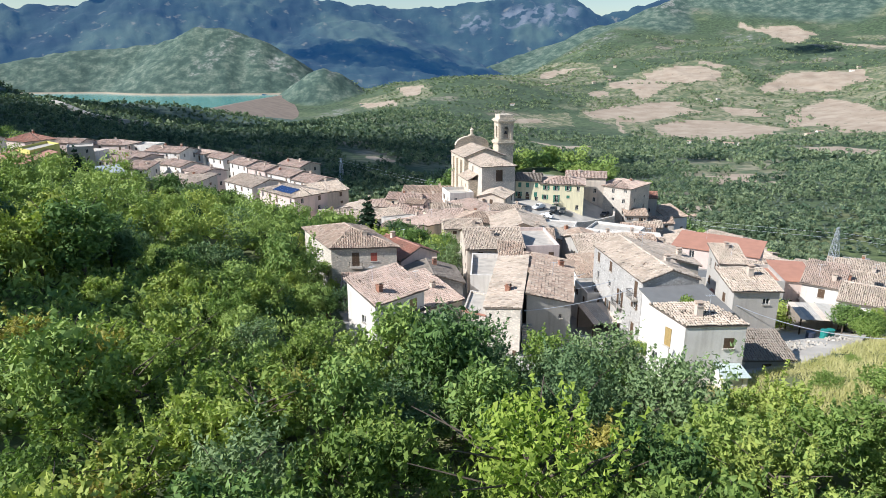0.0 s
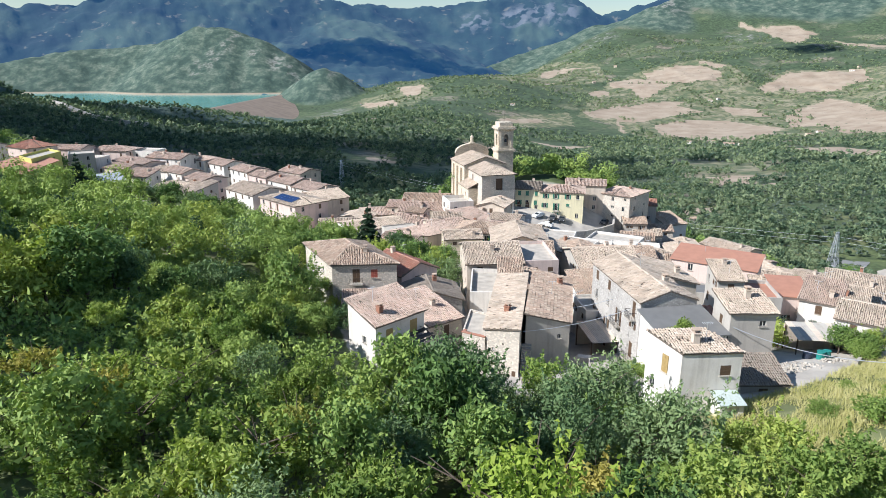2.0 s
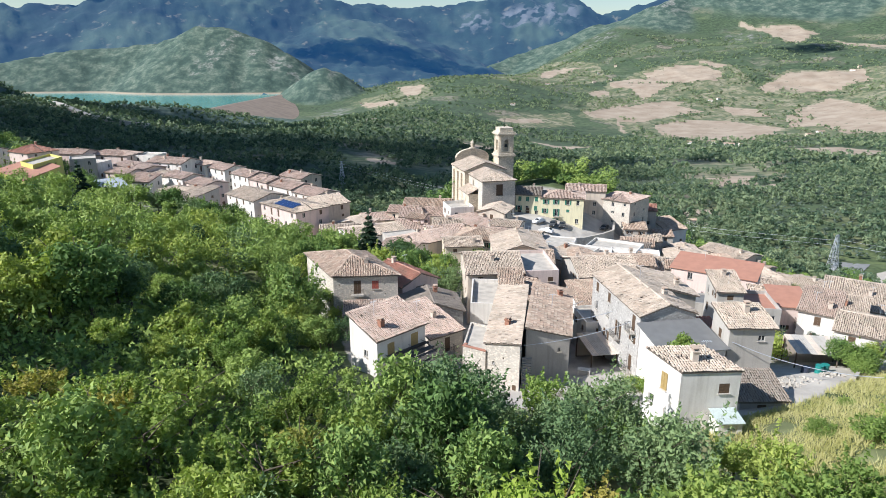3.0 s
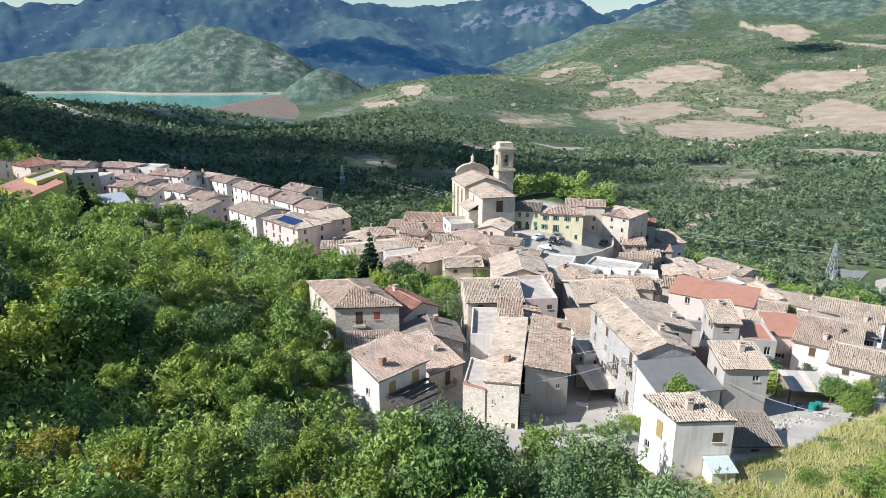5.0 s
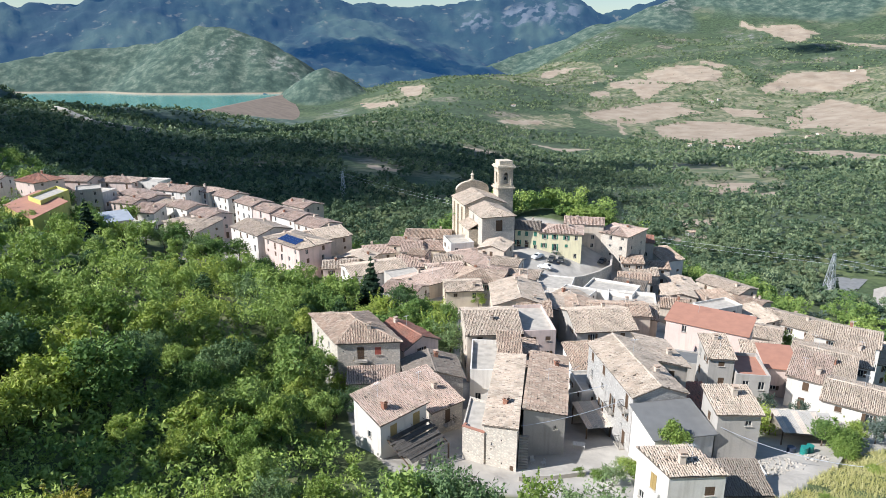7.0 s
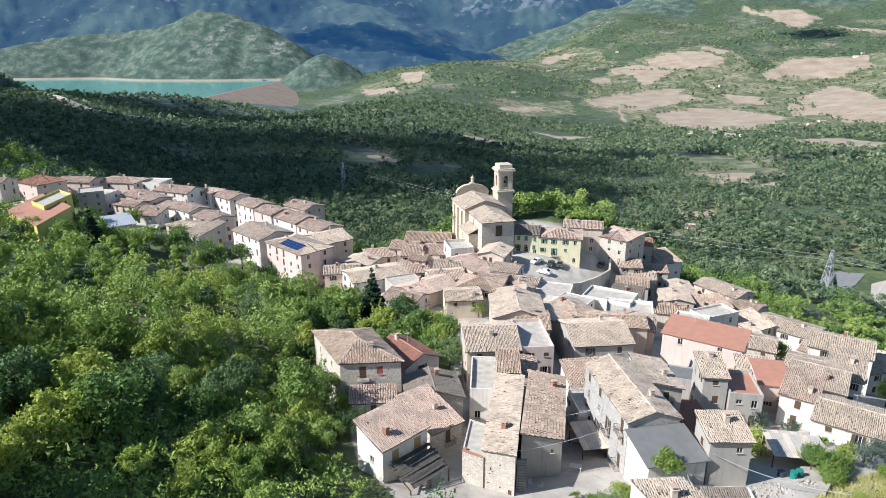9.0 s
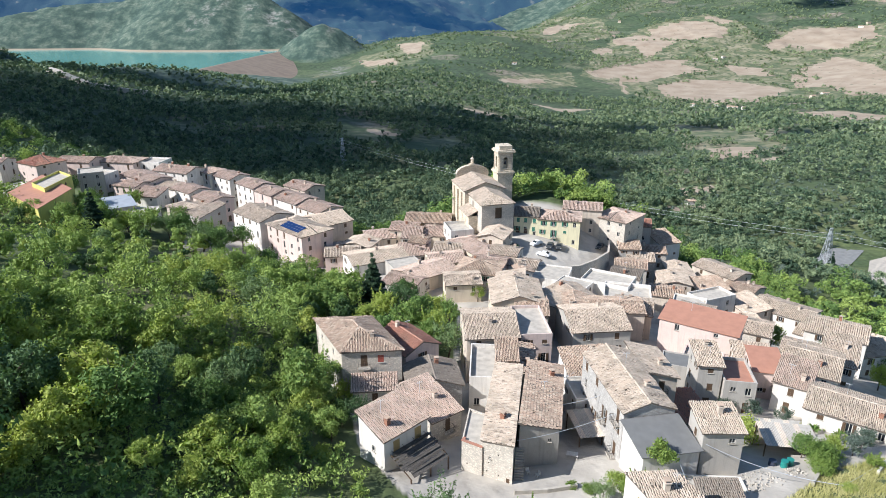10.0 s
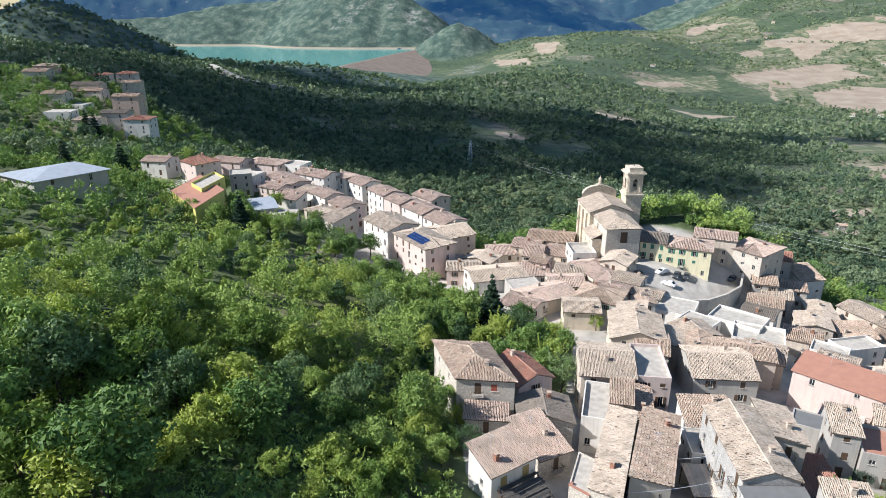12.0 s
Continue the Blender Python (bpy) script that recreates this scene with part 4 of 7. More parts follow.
            part("tiles", me, tiles, rf, kind="stuff")
        for i in range(chim):
            cx, cy = rng.uniform(0.2, 0.8) * w, rng.uniform(0.2, 0.8) * d
            cx += skew * cy
            z = roof_height(planes, cx, cy)
            if z is not None:
                chimney(ob, cx, cy, z, rng.random() < 0.28, rng.uniform(0.5, 1.0))
        if rng.random() < 0.5 and math.hypot(x, y) < 170:
            ax, ay = rng.uniform(0.3, 0.7) * w, rng.uniform(0.3, 0.7) * d
            ax += skew * ay
            az = roof_height(planes, ax, ay)
            if az is not None:
                an = Shape().tube((ax, ay, az - 0.2), (ax, ay, az + 2.0), 0.03, 0.025, 5).tube((ax - 0.5, ay, az + 1.9), (ax + 0.5, ay, az + 1.9), 0.02, 0.02, 4)
                for q in (-0.45, -0.25, -0.05, 0.15, 0.35):
                    an.tube((ax + q, ay - 0.25, az + 1.9), (ax + q, ay + 0.25, az + 1.9), 0.015, 0.015, 4)
                part("antenna", an, STEEL, ob)
    else:
        flat = Shape().box(0.2, w - 0.2, 0.2, d - 0.2, H - 0.15, H)
        flat.v = [(px + skew * py, py, pz) for px, py, pz in flat.v]
        part("deck", flat, deck or CONCRETE, ob)
    return ob


# ---- the village ----
house("stone house with stepped hip roof of weathered tiles", -16.6, 92.0, 5, 9.7, 12.2, 16.0, "hip", STONE, TILE_OLD, 20, shut=RED_PAINT, front=3, left=3, skew=-0.43, wins=((0, 6.3, 1.0, 1.0, 1.3, RED_PAINT, True, False), (0, 3.6, 0.9, 1.1, 2.1, WOOD, True, True), (0, 3.6, 4.0, 0.9, 1.2, None, False, False), (0, 6.3, 3.8, 1.1, 1.5, FRAME_WHITE, True, False), (3, 3.0, 1.6, 0.6, 0.8, None, False, False), (3, 8.4, 1.5, 0.7, 0.9, None, False, False), (3, 6.0, 4.2, 0.6, 0.8, None, False, False), (3, 10.4, 4.4, 0.7, 0.9, None, False, False)))
house("terracotta lean-to under the stepped roof house", -14.4, 87.6, 5, 6.8, 3.6, 11.4, "shed_f", STONE, TILE_PINK, 12, front=1, chim=0)
house("small house with new red tile roof", -6.5, 96.6, 38, 7.0, 9.2, 12.6, "gable_y", ROSE, TILE_RED, 24, front=1, right=1, chim=1)
house("plastered house with ochre shutters and shed roof", -7.75, 69.25, 45, 7.7, 5.2, 15.9, "shed_f", WHITE, TILE_PINK, 19, shut=WOOD_OCHRE, front=2, left=2, balcony=1, wins=((0, 2.1, 1.0, 1.1, 2.1, WOOD_OCHRE, True, True), (0, 5.9, 0.9, 1.2, 2.1, WOOD_OCHRE, True, True), (3, 3.0, 2.0, 0.7, 0.9, None, False, False)))
house("low stone house with mossy dark roof", -5.5, 88.0, 10, 8.5, 7.4, 11.5, "gable_y", GREYSTONE, TILE_DARK, 18)
house("narrow house with pinkish tile roof by the alley", -1.7, 79.2, 38, 5.4, 8.6, 11.6, "shed_f", STONE, TILE_PINK, 12, front=1)
house("long rubble stone house with bleached tile roof", 4.9, 70.5, -31, 4.5, 18.4, 15.1, "shed_l", STONE, TILE_PALE, 11, over=0.2, front=1, left=3, skew=-0.39, wins=((0, 3.9, 4.6, 0.5, 1.4, WOOD, True, False), (0, 1.2, 2.2, 0.35, 0.4, None, False, False), (3, 5.0, 1.6, 0.8, 1.1, None, False, False)))
house("rendered house with sagging tile roof beside steps", 10.1, 73.0, 9, 5.6, 15.6, 14.4, "shed_r", GREY, TILE_OLD, 15, over=0.25, front=1, skew=0.36, wins=((0, 4.3, 1.5, 0.5, 0.6, None, False, False), (1, 5.0, 1.4, 0.9, 1.3, WOOD, True, False), (1, 10.0, 1.4, 0.9, 1.3, WOOD, True, False)))
terrace = house("flat roofed terrace over stone wall", 2.3, 71.8, -31, 3.1, 7.0, 13.75, "flat", STONE, parapet=0.25, front=0, skew=-0.39)
rim = 13.75 + 0.25 - terrace.matrix_world.translation.z
part("coping", Shape().box(-0.08, 3.1, -0.08, 0.34, rim, rim + 0.1).box(-0.08, 0.3, 0.34, 0.8, rim, rim + 0.1), TILE_RED, terrace, "red brick coping")
house("plastered house with pale tile roof", 4.0, 102.2, 4, 9.4, 12, 12.8, "gable_x", BEIGE, TILE_PALE, 18)
house("tall pink house with flat terrace roof", 13.8, 103.5, 4, 5.7, 12, 12.3, "flat", ROSE, parapet=0.6)
house("old house with ochre tile roof", 10.1, 121.6, 0, 10.7, 12.5, 10.5, "gable_y", CREAM, TILE_PALE, 18)
house("terrace house with pale roof deck", 4.0, 90.6, -4, 6.0, 11, 11.5, "flat", WHITE, parapet=0.7, left=3)
house("grey house with light tile roof", 24.9, 111.7, 6, 11.6, 12, 9.0, "gable_x", GREY, TILE_PALE, 18)
house("low annex with ribbed tile roof", 20.8, 92.9, 8, 7.6, 6.3, 11.0, "shed_f", WHITE, TILE_OLD, 14)
house("big stone house with bleached gable roof", 24.0, 73.4, 8, 7.2, 16, 17.2, "gable_y", GREYSTONE, TILE_PALE, 20, front=0, left=4, balcony=0.5, over=0.2)
house("large pink house with smooth orange roof", 43.8, 118.5, -33, 14.8, 7.5, 8.8, "shed_f", ROSE, None, 8, roof_mat=SHEET_ORANGE, front=2, floors=1, shut=None, chim=0)
house("slim grey tower house", 41.3, 91.8, -6, 3.8, 6, 13.6, "shed_f", GREY, TILE_PALE, 12, front=1)
house("house with red roof terrace", 45.2, 90.5, -10, 5.0, 8, 11.0, "flat", GREY, parapet=0.5, deck=SHEET_ORANGE, front=2)
house("small house with smooth pink roof", 53.7, 97.8, -12, 5.0, 7, 9.0, "shed_f", ROSE, None, 8, roof_mat=SHEET_ORANGE, chim=0)
house("grey rendered house with pale tile roof", 32.6, 68.2, -1, 5.1, 5.0, 18.0, "shed_f", GREY, TILE_PALE, 10, front=1, wins=((0, 3.7, 1.0, 0.8, 0.7, None, False, False), (3, 2.5, 1.2, 0.8, 1.1, WOOD, True, False)))
house("annex with smooth grey roof", 24.8, 66.6, 10, 7.6, 6.0, 15.6, "shed_f", WHITE, None, 9, roof_mat=SHEET_GREY, front=0, chim=0)
house("long house with ribbed pale tile roof", 55.2, 84.6, -36, 16, 9, 10.6, "gable_x", WHITE, TILE_PALE, 17, front=4)
house("house with red brown tiles", 54.0, 92.0, -36, 5.2, 7, 10.6, "shed_f", WHITE, TILE_PINK, 13, front=1)
house("house with grooved pale roof", 61.6, 103.4, -34, 9, 11, 6.5, "gable_x", WHITE, TILE_PALE, 17)
house("white house with pale roof at the lower lane", 72.6, 110.0, -34, 6, 9, 4.0, "shed_f", WHITE, TILE_PALE, 14)
house("low house with tan roof", 80.8, 130, -34, 12, 10, 0.0, "gable_x", WHITE, TILE_PALE, 17)
house("white plastered house with pale tile roof", 21.6, 53.3, 3, 5.6, 4.3, 20.1, "shed_f", WHITE, TILE_PALE, 6, over=0.12, front=1, left=1, shut=None, g=12.9, skew=-0.38, wins=((0, 4.15, 1.3, 1.0, 1.0, WOOD, True, False), (3, 2.4, 1.0, 0.8, 1.8, WOOD_OCHRE, True, False), (3, 1.0, 4.0, 0.7, 0.9, None, False, False)))
house("white house with green shutters", 2.6, 152.6, -18, 11, 10, 5.0, "hip", WHITE, TILE_OLD, 18, shut=GREEN_PAINT, front=2)
house("cream house with tiled roof", -7.3, 147, 38, 13.5, 9.4, 4.5, "gable_x", CREAM, TILE_PINK, 15)
house("white house with low tiled roof", -15.5, 147, -28, 9.1, 8.6, 4.2, "gable_x", WHITE, TILE_PINK, 15)
house("low flat roofed garage block", -13.2, 159, 25, 8.5, 7, 2.6, "flat", GREY, parapet=0.25)
house("white house with wide pale roof", -24.5, 163.5, 25, 16, 11, 1.8, "gable_x", WHITE, TILE_PALE, 13)
house("small grey tower house", -10.3, 177, -18, 5.0, 5.6, 4.0, "gable_x", ROSE, TILE_OLD, 14)
house("white house with brown tiled roof", -13.0, 186, -4, 6.0, 11, 2.0, "gable_x", WHITE, TILE_PINK, 17)
house("cream house under the church", -7.0, 190.0, -14, 9, 10, 1.6, "gable_x", CREAM, TILE_PINK, 16)
house("low houses with old tiled roof behind the church", -13, 203, -6, 15, 11, 1.5, "gable_x", BEIGE, TILE_OLD, 14)
house("long cream palazzo with orange tile roof", 1.6, 179.4, -61, 18.5, 8.5, 3.8, "hip", CREAM, TILE_PINK, 17, front=6, balcony=0, shut=WOOD)
house("white terrace beside the church", 2.0, 181, 14, 7.0, 9, 5.0, "flat", WHITE, parapet=0.9)
house("sacristy with gable roof", 9.6, 175.5, -22, 7.6, 9.0, 6.2, "gable_y", BEIGE, TILE_PALE, 18, front=1)
house("white house with slab roof on the square", 12.2, 166.5, -22, 7.8, 7.0, 4.6, "gable_x", WHITE, TILE_PALE, 14, front=2)
house("small pale house with gable roof", 18.4, 151, 8, 4.0, 4.5, 5.2, "gable_y", WHITE, TILE_OLD, 16, front=1)
house("white house below the square", 22.0, 153.5, -18, 9.5, 10, 2.6, "flat", WHITE, parapet=0.3, front=2)
house("tall white house with blank wall", 26.4, 147, -35, 8.0, 7.5, 3.4, "flat", WHITE, parapet=0.2, front=1, left=1)
house("stone house with ochre roof", 27.4, 135.5, 22, 8.5, 8, 4.4, "gable_y", BEIGE, TILE_PALE, 17)
house("white terraced house with open deck", 38.0, 141.0, -15, 11, 9, 2.6, "flat", WHITE, parapet=0.9, front=2)
house("white stepped house with dark shed roof", 34.5, 151, -30, 12, 8, 3.0, "flat", WHITE, parapet=0.6, front=2)
house("brown tiled house behind", 30.5, 124.5, -4, 12, 8, 7.2, "gable_x", BEIGE, TILE_OLD, 15, front=0)
house("small house with tiled lean-to roof", 53.8, 105.6, -13, 6.5, 4.5, 7.0, "shed_f", BEIGE, TILE_PALE, 14)
house("pale cream house with pink rooflit roof", -24.6, 192.5, 14, 9.5, 9, -1.0, "gable_x", CREAM, TILE_PINK, 18, g=-8)
house("tall pink house with solar panels on the roof", -54.3, 188.6, -44, 18.4, 11, 5.7, "hip", ROSE, TILE_PALE, 14, front=5, right=2, floors=3, shut=WOOD)
house("row house with pale facade", -68, 200, -44, 16, 12, 6.0, "gable_x", WHITE, TILE_PALE, 15, front=4)
house("stone house with tiled gable roof", -46.5, 202, -50, 13.4, 11, 3.6, "gable_y", BEIGE, TILE_PALE, 15)
house("bar with yellow facade and red awning", -40.0, 183.5, -35, 6, 10, -1.5, "gable_y", YELLOW, TILE_PALE, 16, g=-7)
house("terraced row of pale houses", -77.6, 234.8, -44, 12, 9, 6.4, "gable_x", WHITE, TILE_PINK, 16, front=3, balcony=0.4)
house("rose terraced house with iron balconies", -68.6, 226.4, -43, 11, 9, 5.8, "gable_x", ROSE, TILE_PINK, 16, front=3, balcony=0.4)
house("terraced house with white facade", -59.8, 219.0, -42, 13, 10, 5.2, "gable_x", WHITE, TILE_PINK, 16, front=3)
house("terraced house with rose facade", -49.8, 210.2, -42, 12, 10, 4.6, "gable_x", WHITE, TILE_PINK, 16, front=3)
house("house with two chimneys above the valley", -59, 232, -40, 12, 9, 6.2, "gable_x", BEIGE, TILE_PINK, 16, chim=2)
house("white house with tiled roof and chimney", -89.6, 244, -40, 12, 9, 7.2, "gable_x", WHITE, TILE_PINK, 16, front=3)
house("small white house with hip roof", -97, 246, -27, 8, 8, 8.2, "hip", WHITE, TILE_PINK, 16)
house("long house with many chimneys", -111, 242, -21, 16, 10, 9.5, "gable_x", WHITE, TILE_PINK, 16, chim=4, front=4)
house("row with brown roof and red lean-to", -121, 237, -38, 20, 9, 9.2, "gable_x", ROSE, TILE_PINK, 12, front=4)
house("white house with balconies and tiled roof", -96.5, 222, -40, 12, 8, 8.0, "gable_x", WHITE, TILE_PINK, 17, balcony=0.5)
house("house with terrace at the street", -86, 214, -42, 11, 9, 7.0, "gable_x", ROSE, TILE_PINK, 14)
house("grey roofed house at the wood's edge", -86, 203.5, -46, 13, 11, 5.6, "shed_f", GREY, TILE_PALE, 8, front=2, right=2, skew=-0.4)
house("pink house with tiled roof above the valley", -138, 251, -10, 17, 10, 10.8, "hip", ROSE, TILE_PINK, 15, front=4)
house("pale annex above the valley", -121, 252, -10, 9, 9, 10.0, "flat", WHITE, parapet=0.5)
house("grey block with flat roof", -130.5, 226, -62, 9, 8, 13.6, "flat", GREY, parapet=0.4)
house("tan roofed house in the upper street", -150, 246, -8, 14, 9, 12, "gable_x", ROSE, TILE_PINK, 15)
house("yellow building with flat terracotta roof", -132, 190, -42, 25, 13, 15.3, "shed_f", VIVID, None, 4, roof_mat=SHEET_ORANGE, chim=0, front=2, right=1, skew=-0.9)
house("yellow hall with parapet", -127.2, 194.2, -40, 10, 12, 16.4, "flat", VIVID, parapet=0.7, front=1, skew=-0.9)
house("rose house with red hip roof", -156.5, 233.5, -30, 12, 11, 14.6, "hip", ROSE, TILE_RED, 22, front=2)
house("white house with low roof among trees", -172, 230, 0, 11, 10, 14.5, "gable_x", WHITE, TILE_PINK, 15)
house("white block with concrete terrace", -148, 207, -20, 13, 9, 11.5, "flat", WHITE, parapet=0.4)
house("white flat roofed sheds behind the yellow hall", -99, 192, 12, 9, 7, 7.5, "flat", WHITE, parapet=0.3, front=0)
house("yellow house with archway on the square", 21.4, 188.8, -11, 7.3, 10, 8.2, "gable_x", YELLOW, TILE_DARK, 16, shut=GREEN_PAINT, front=3, floors=3)
house("pale yellow house with green shutters on the square", 28.6, 187.4, -12, 12.5, 10, 7.6, "hip", YELLOW, TILE_PINK, 15, shut=GREEN_PAINT, front=4)
house("tiled house at the edge of the square", 38, 198, -12, 12, 9, 7.6, "gable_x", BEIGE, TILE_PINK, 15)
house("large stone palace under repair", 47.6, 197, -42, 11, 13, 5.4, "hip", STONE, TILE_PINK, 13, front=3, shut=None)
house("grey house below the palace", 54, 187, -6, 6.5, 9, -2.0, "gable_x", GREY, TILE_OLD, 14)
house("house with orange tiled roof at the back", 59.3, 204, -12, 9, 9, 0.0, "gable_x", GREY, TILE_RED, 15)
house("white walled house with tan roof", 72.6, 204, 20, 8, 9, -7.0, "shed_f", WHITE, TILE_OLD, 13)
house("stone house on the lower lane", 62, 194, -6, 9, 8, -6, "gable_x", STONE, TILE_OLD, 15)
house("grey house with slab roof", 68.2, 179, -5, 7.1, 12, -8.0, "gable_y", GREY, TILE_PALE, 14)
house("long house with tan roof on the edge", 80, 194, -58, 15, 9, -10.0, "gable_x", BEIGE, TILE_PALE, 14)
house("stone house with chimneys on the edge", 84, 180, -50, 9, 9, -11.5, "gable_x", STONE, TILE_OLD, 14, chim=2)
house("low stone shed on the lower lane", 72, 168, 10, 10, 7, -8, "shed_f", STONE, TILE_OLD, 12)
house("pale house with terrace", 66.5, 151, 22, 10.8, 6.0, -3.4, "flat", WHITE, parapet=0.6)
house("tan roofed house by the garden", 78.5, 151.5, 26, 9.4, 8, -7.0, "shed_f", BEIGE, TILE_PALE, 12)
house("white house with tan gable roof", 87.0, 155, -44, 9, 10, -8.0, "gable_x", WHITE, TILE_PALE, 14)
house("long tan roofed barn", 84, 139, -44, 15, 8, -5.5, "gable_x", WHITE, TILE_PALE, 13)
house("house with tan roof at the lower edge", 92, 126, 12, 12, 9, -5.0, "gable_x", WHITE, TILE_PALE, 14)
house("ruined house with collapsed reddish roof", 32.5, 80, 0, 7.5, 11, 9.6, "shed_b", STONE, TILE_RED, 6, front=0, left=0, right=0, chim=0, rough=4.0)
house("lower roof wing with bleached tiles", 30.2, 84.5, 4, 5.0, 9, 15.6, "shed_r", BEIGE, TILE_PALE, 14, front=1, left=0, rough=2.0)
house("dark garage behind the pink house", 38.5, 100.5, -20, 9, 5, 8.6, "flat", GREY, parapet=0.2, front=0, deck=SHEET_GREY)
house("white rendered terrace wall block", 26.2, 61.8, -4, 10.5, 5.0, 12.6, "flat", WHITE, parapet=0.3, front=1, left=0)
house("low lean-to with dark tiles", 29.7, 58.0, 0, 4.6, 4.0, 14.6, "shed_f", GREY, TILE_DARK, 16, front=1, chim=0)
house("ruined house with heaped broken tiles", 9.6, 91.5, -2, 5.6, 10, 11.8, "shed_r", STONE, TILE_OLD, 14, front=0, rough=5.0)
house("small roof annex with ribbed tiles", 8.7, 93.4, -2, 3.4, 5.0, 13.6, "shed_f", BEIGE, TILE_OLD, 15, front=0, chim=0)
house("white house stepping up the alley", 20.4, 86.0, 6, 3.6, 6.5, 10.6, "flat", WHITE, parapet=0.4, front=1)
house("dark stone house over the alley", 14.5, 118, -4, 6.5, 9, 9.8, "gable_x", STONE, TILE_OLD, 15, front=1)
house("house with pale roof above the alley", 18.6, 126, -8, 6.2, 8, 7.6, "gable_y", BEIGE, TILE_PALE, 16, front=1)
house("pink plastered house with terrace", 44.5, 107, -28, 7, 6, 5.6, "flat", ROSE, parapet=0.5, front=1)
house("house with grooved tiles and red chimney", 66, 112.5, -34, 9, 7, 4.6, "gable_x", BEIGE, TILE_PALE, 15, front=0)
house("long stone wall house on the lane", 52, 140, -30, 11, 7, -1.0, "gable_x", STONE, TILE_OLD, 15)
house("stone house with ochre tiles by the lane", 55, 160, -20, 9, 8, -5.0, "gable_x", BEIGE, TILE_OLD, 15)
house("low white house with dark roof", 45, 163, -25, 8, 7, -0.5, "gable_x", WHITE, TILE_DARK, 14)
house("stone house under the palace wall", 50, 176, -15, 9, 8, -3.5, "gable_x", GREY, TILE_OLD, 15)
house("white house with roof terrace on the lane", 58, 150, -25, 8, 6, -3.0, "flat", WHITE, parapet=0.5)
house("stone house with tan roof by the garden", 70, 140, 10, 8, 7, -4.5, "gable_x", BEIGE, TILE_PALE, 14)


# infill between the lanes
house("white house with pale tiles on the upper street", -104, 226, -30, 11, 8, 7.6, "gable_x", WHITE, TILE_PALE, 15, front=3)
house("rose house with small balcony on the upper street", -117, 222, -20, 10, 8, 9.0, "gable_x", ROSE, TILE_PINK, 15, front=3, balcony=0.5)
house("beige house with tiled hip roof", -92, 206, -38, 9, 8, 6.2, "hip", BEIGE, TILE_PALE, 15, front=2)
house("white house with lean-to by the wood", -106, 213, -12, 9, 7, 7.6, "shed_f", WHITE, TILE_PINK, 13, front=2)
house("low grey shed with metal roof", -106, 192, 35, 10, 11, 9.0, "shed_f", GREY, None, 5, roof_mat=SHEET_PALE, front=0, chim=0)
house("pale house with terrace on the upper street", -132, 229, -8, 10, 8, 10.6, "flat", WHITE, parapet=0.6)
house("low cream house wedged between roofs", -3.5, 160.5, 12, 9.5, 8.5, 3.6, "gable_x", CREAM, TILE_PINK, 15, front=2)
house("rose house with small tiled roof under the church", -3.0, 171.5, -6, 8.5, 8, 3.2, "gable_x", ROSE, TILE_PALE, 15, front=2)
house("white house with tiled lean-to roof", -12.5, 171.0, 8, 8.5, 6.5, 1.8, "shed_f", WHITE, TILE_PINK, 13, front=2)
house("pale house with old tiles by the lane", -34, 172.5, 8, 10, 8, 1.0, "gable_x", ROSE, TILE_PALE, 15, front=2)
house("beige house with tiled gable", -31, 184, -20, 9, 8, 0.6, "gable_y", BEIGE, TILE_PALE, 15, front=1)
house("small tiled house under the church wall", -17.5, 196.5, -10, 9, 9, 1.0, "gable_x", BEIGE, TILE_PINK, 15)
house("cream house with two roof slopes", 0.5, 141.2, 6, 8.5, 8, 6.0, "gable_x", CREAM, TILE_PALE, 15, front=2)
house("stone lean-to at the lane", 12.0, 139.0, -8, 6.5, 9, 6.4, "shed_l", STONE, TILE_PALE, 13, front=1)
house("white rendered house with pale tiles", 17.2, 160.8, -20, 7.5, 6.0, 3.4, "gable_x", WHITE, TILE_PALE, 14, front=2)
house("rose house beside the square", 8.0, 160.2, -20, 8.0, 6.4, 4.2, "gable_x", ROSE, TILE_PINK, 15, front=2)
house("grey rubble house with sagging tiles", 56, 184, -10, 8, 8, -4.6, "gable_x", STONE, TILE_PALE, 14, rough=3.0)
house("pale stone house with slab roof", 61, 168, -8, 8.5, 9, -5.4, "gable_y", BEIGE, TILE_PALE, 13)
house("beige house under the lane wall", 57, 143, -28, 8, 7, -1.8, "gable_x", BEIGE, TILE_PALE, 14)
house("tan roofed stone house on the edge", 75, 160, -20, 9, 8, -8.0, "gable_x", STONE, TILE_PALE, 14, rough=3.0)
house("long house with weathered tiles on the edge", 88, 168, -52, 13, 8, -11.0, "gable_x", STONE, TILE_PALE, 14, rough=3.0)
house("rubble house with pale roof", 62, 128, -30, 9, 8, 1.6, "gable_x", STONE, TILE_PALE, 15, rough=2.6)
house("weathered house beside the orange roof", 37, 128, -18, 8, 9, 5.6, "gable_x", BEIGE, TILE_PALE, 16, rough=3.0)
house("stone house with broken tiles", 25.5, 124.5, -4, 5.5, 9, 7.4, "gable_y", STONE, TILE_OLD, 16, rough=3.0)


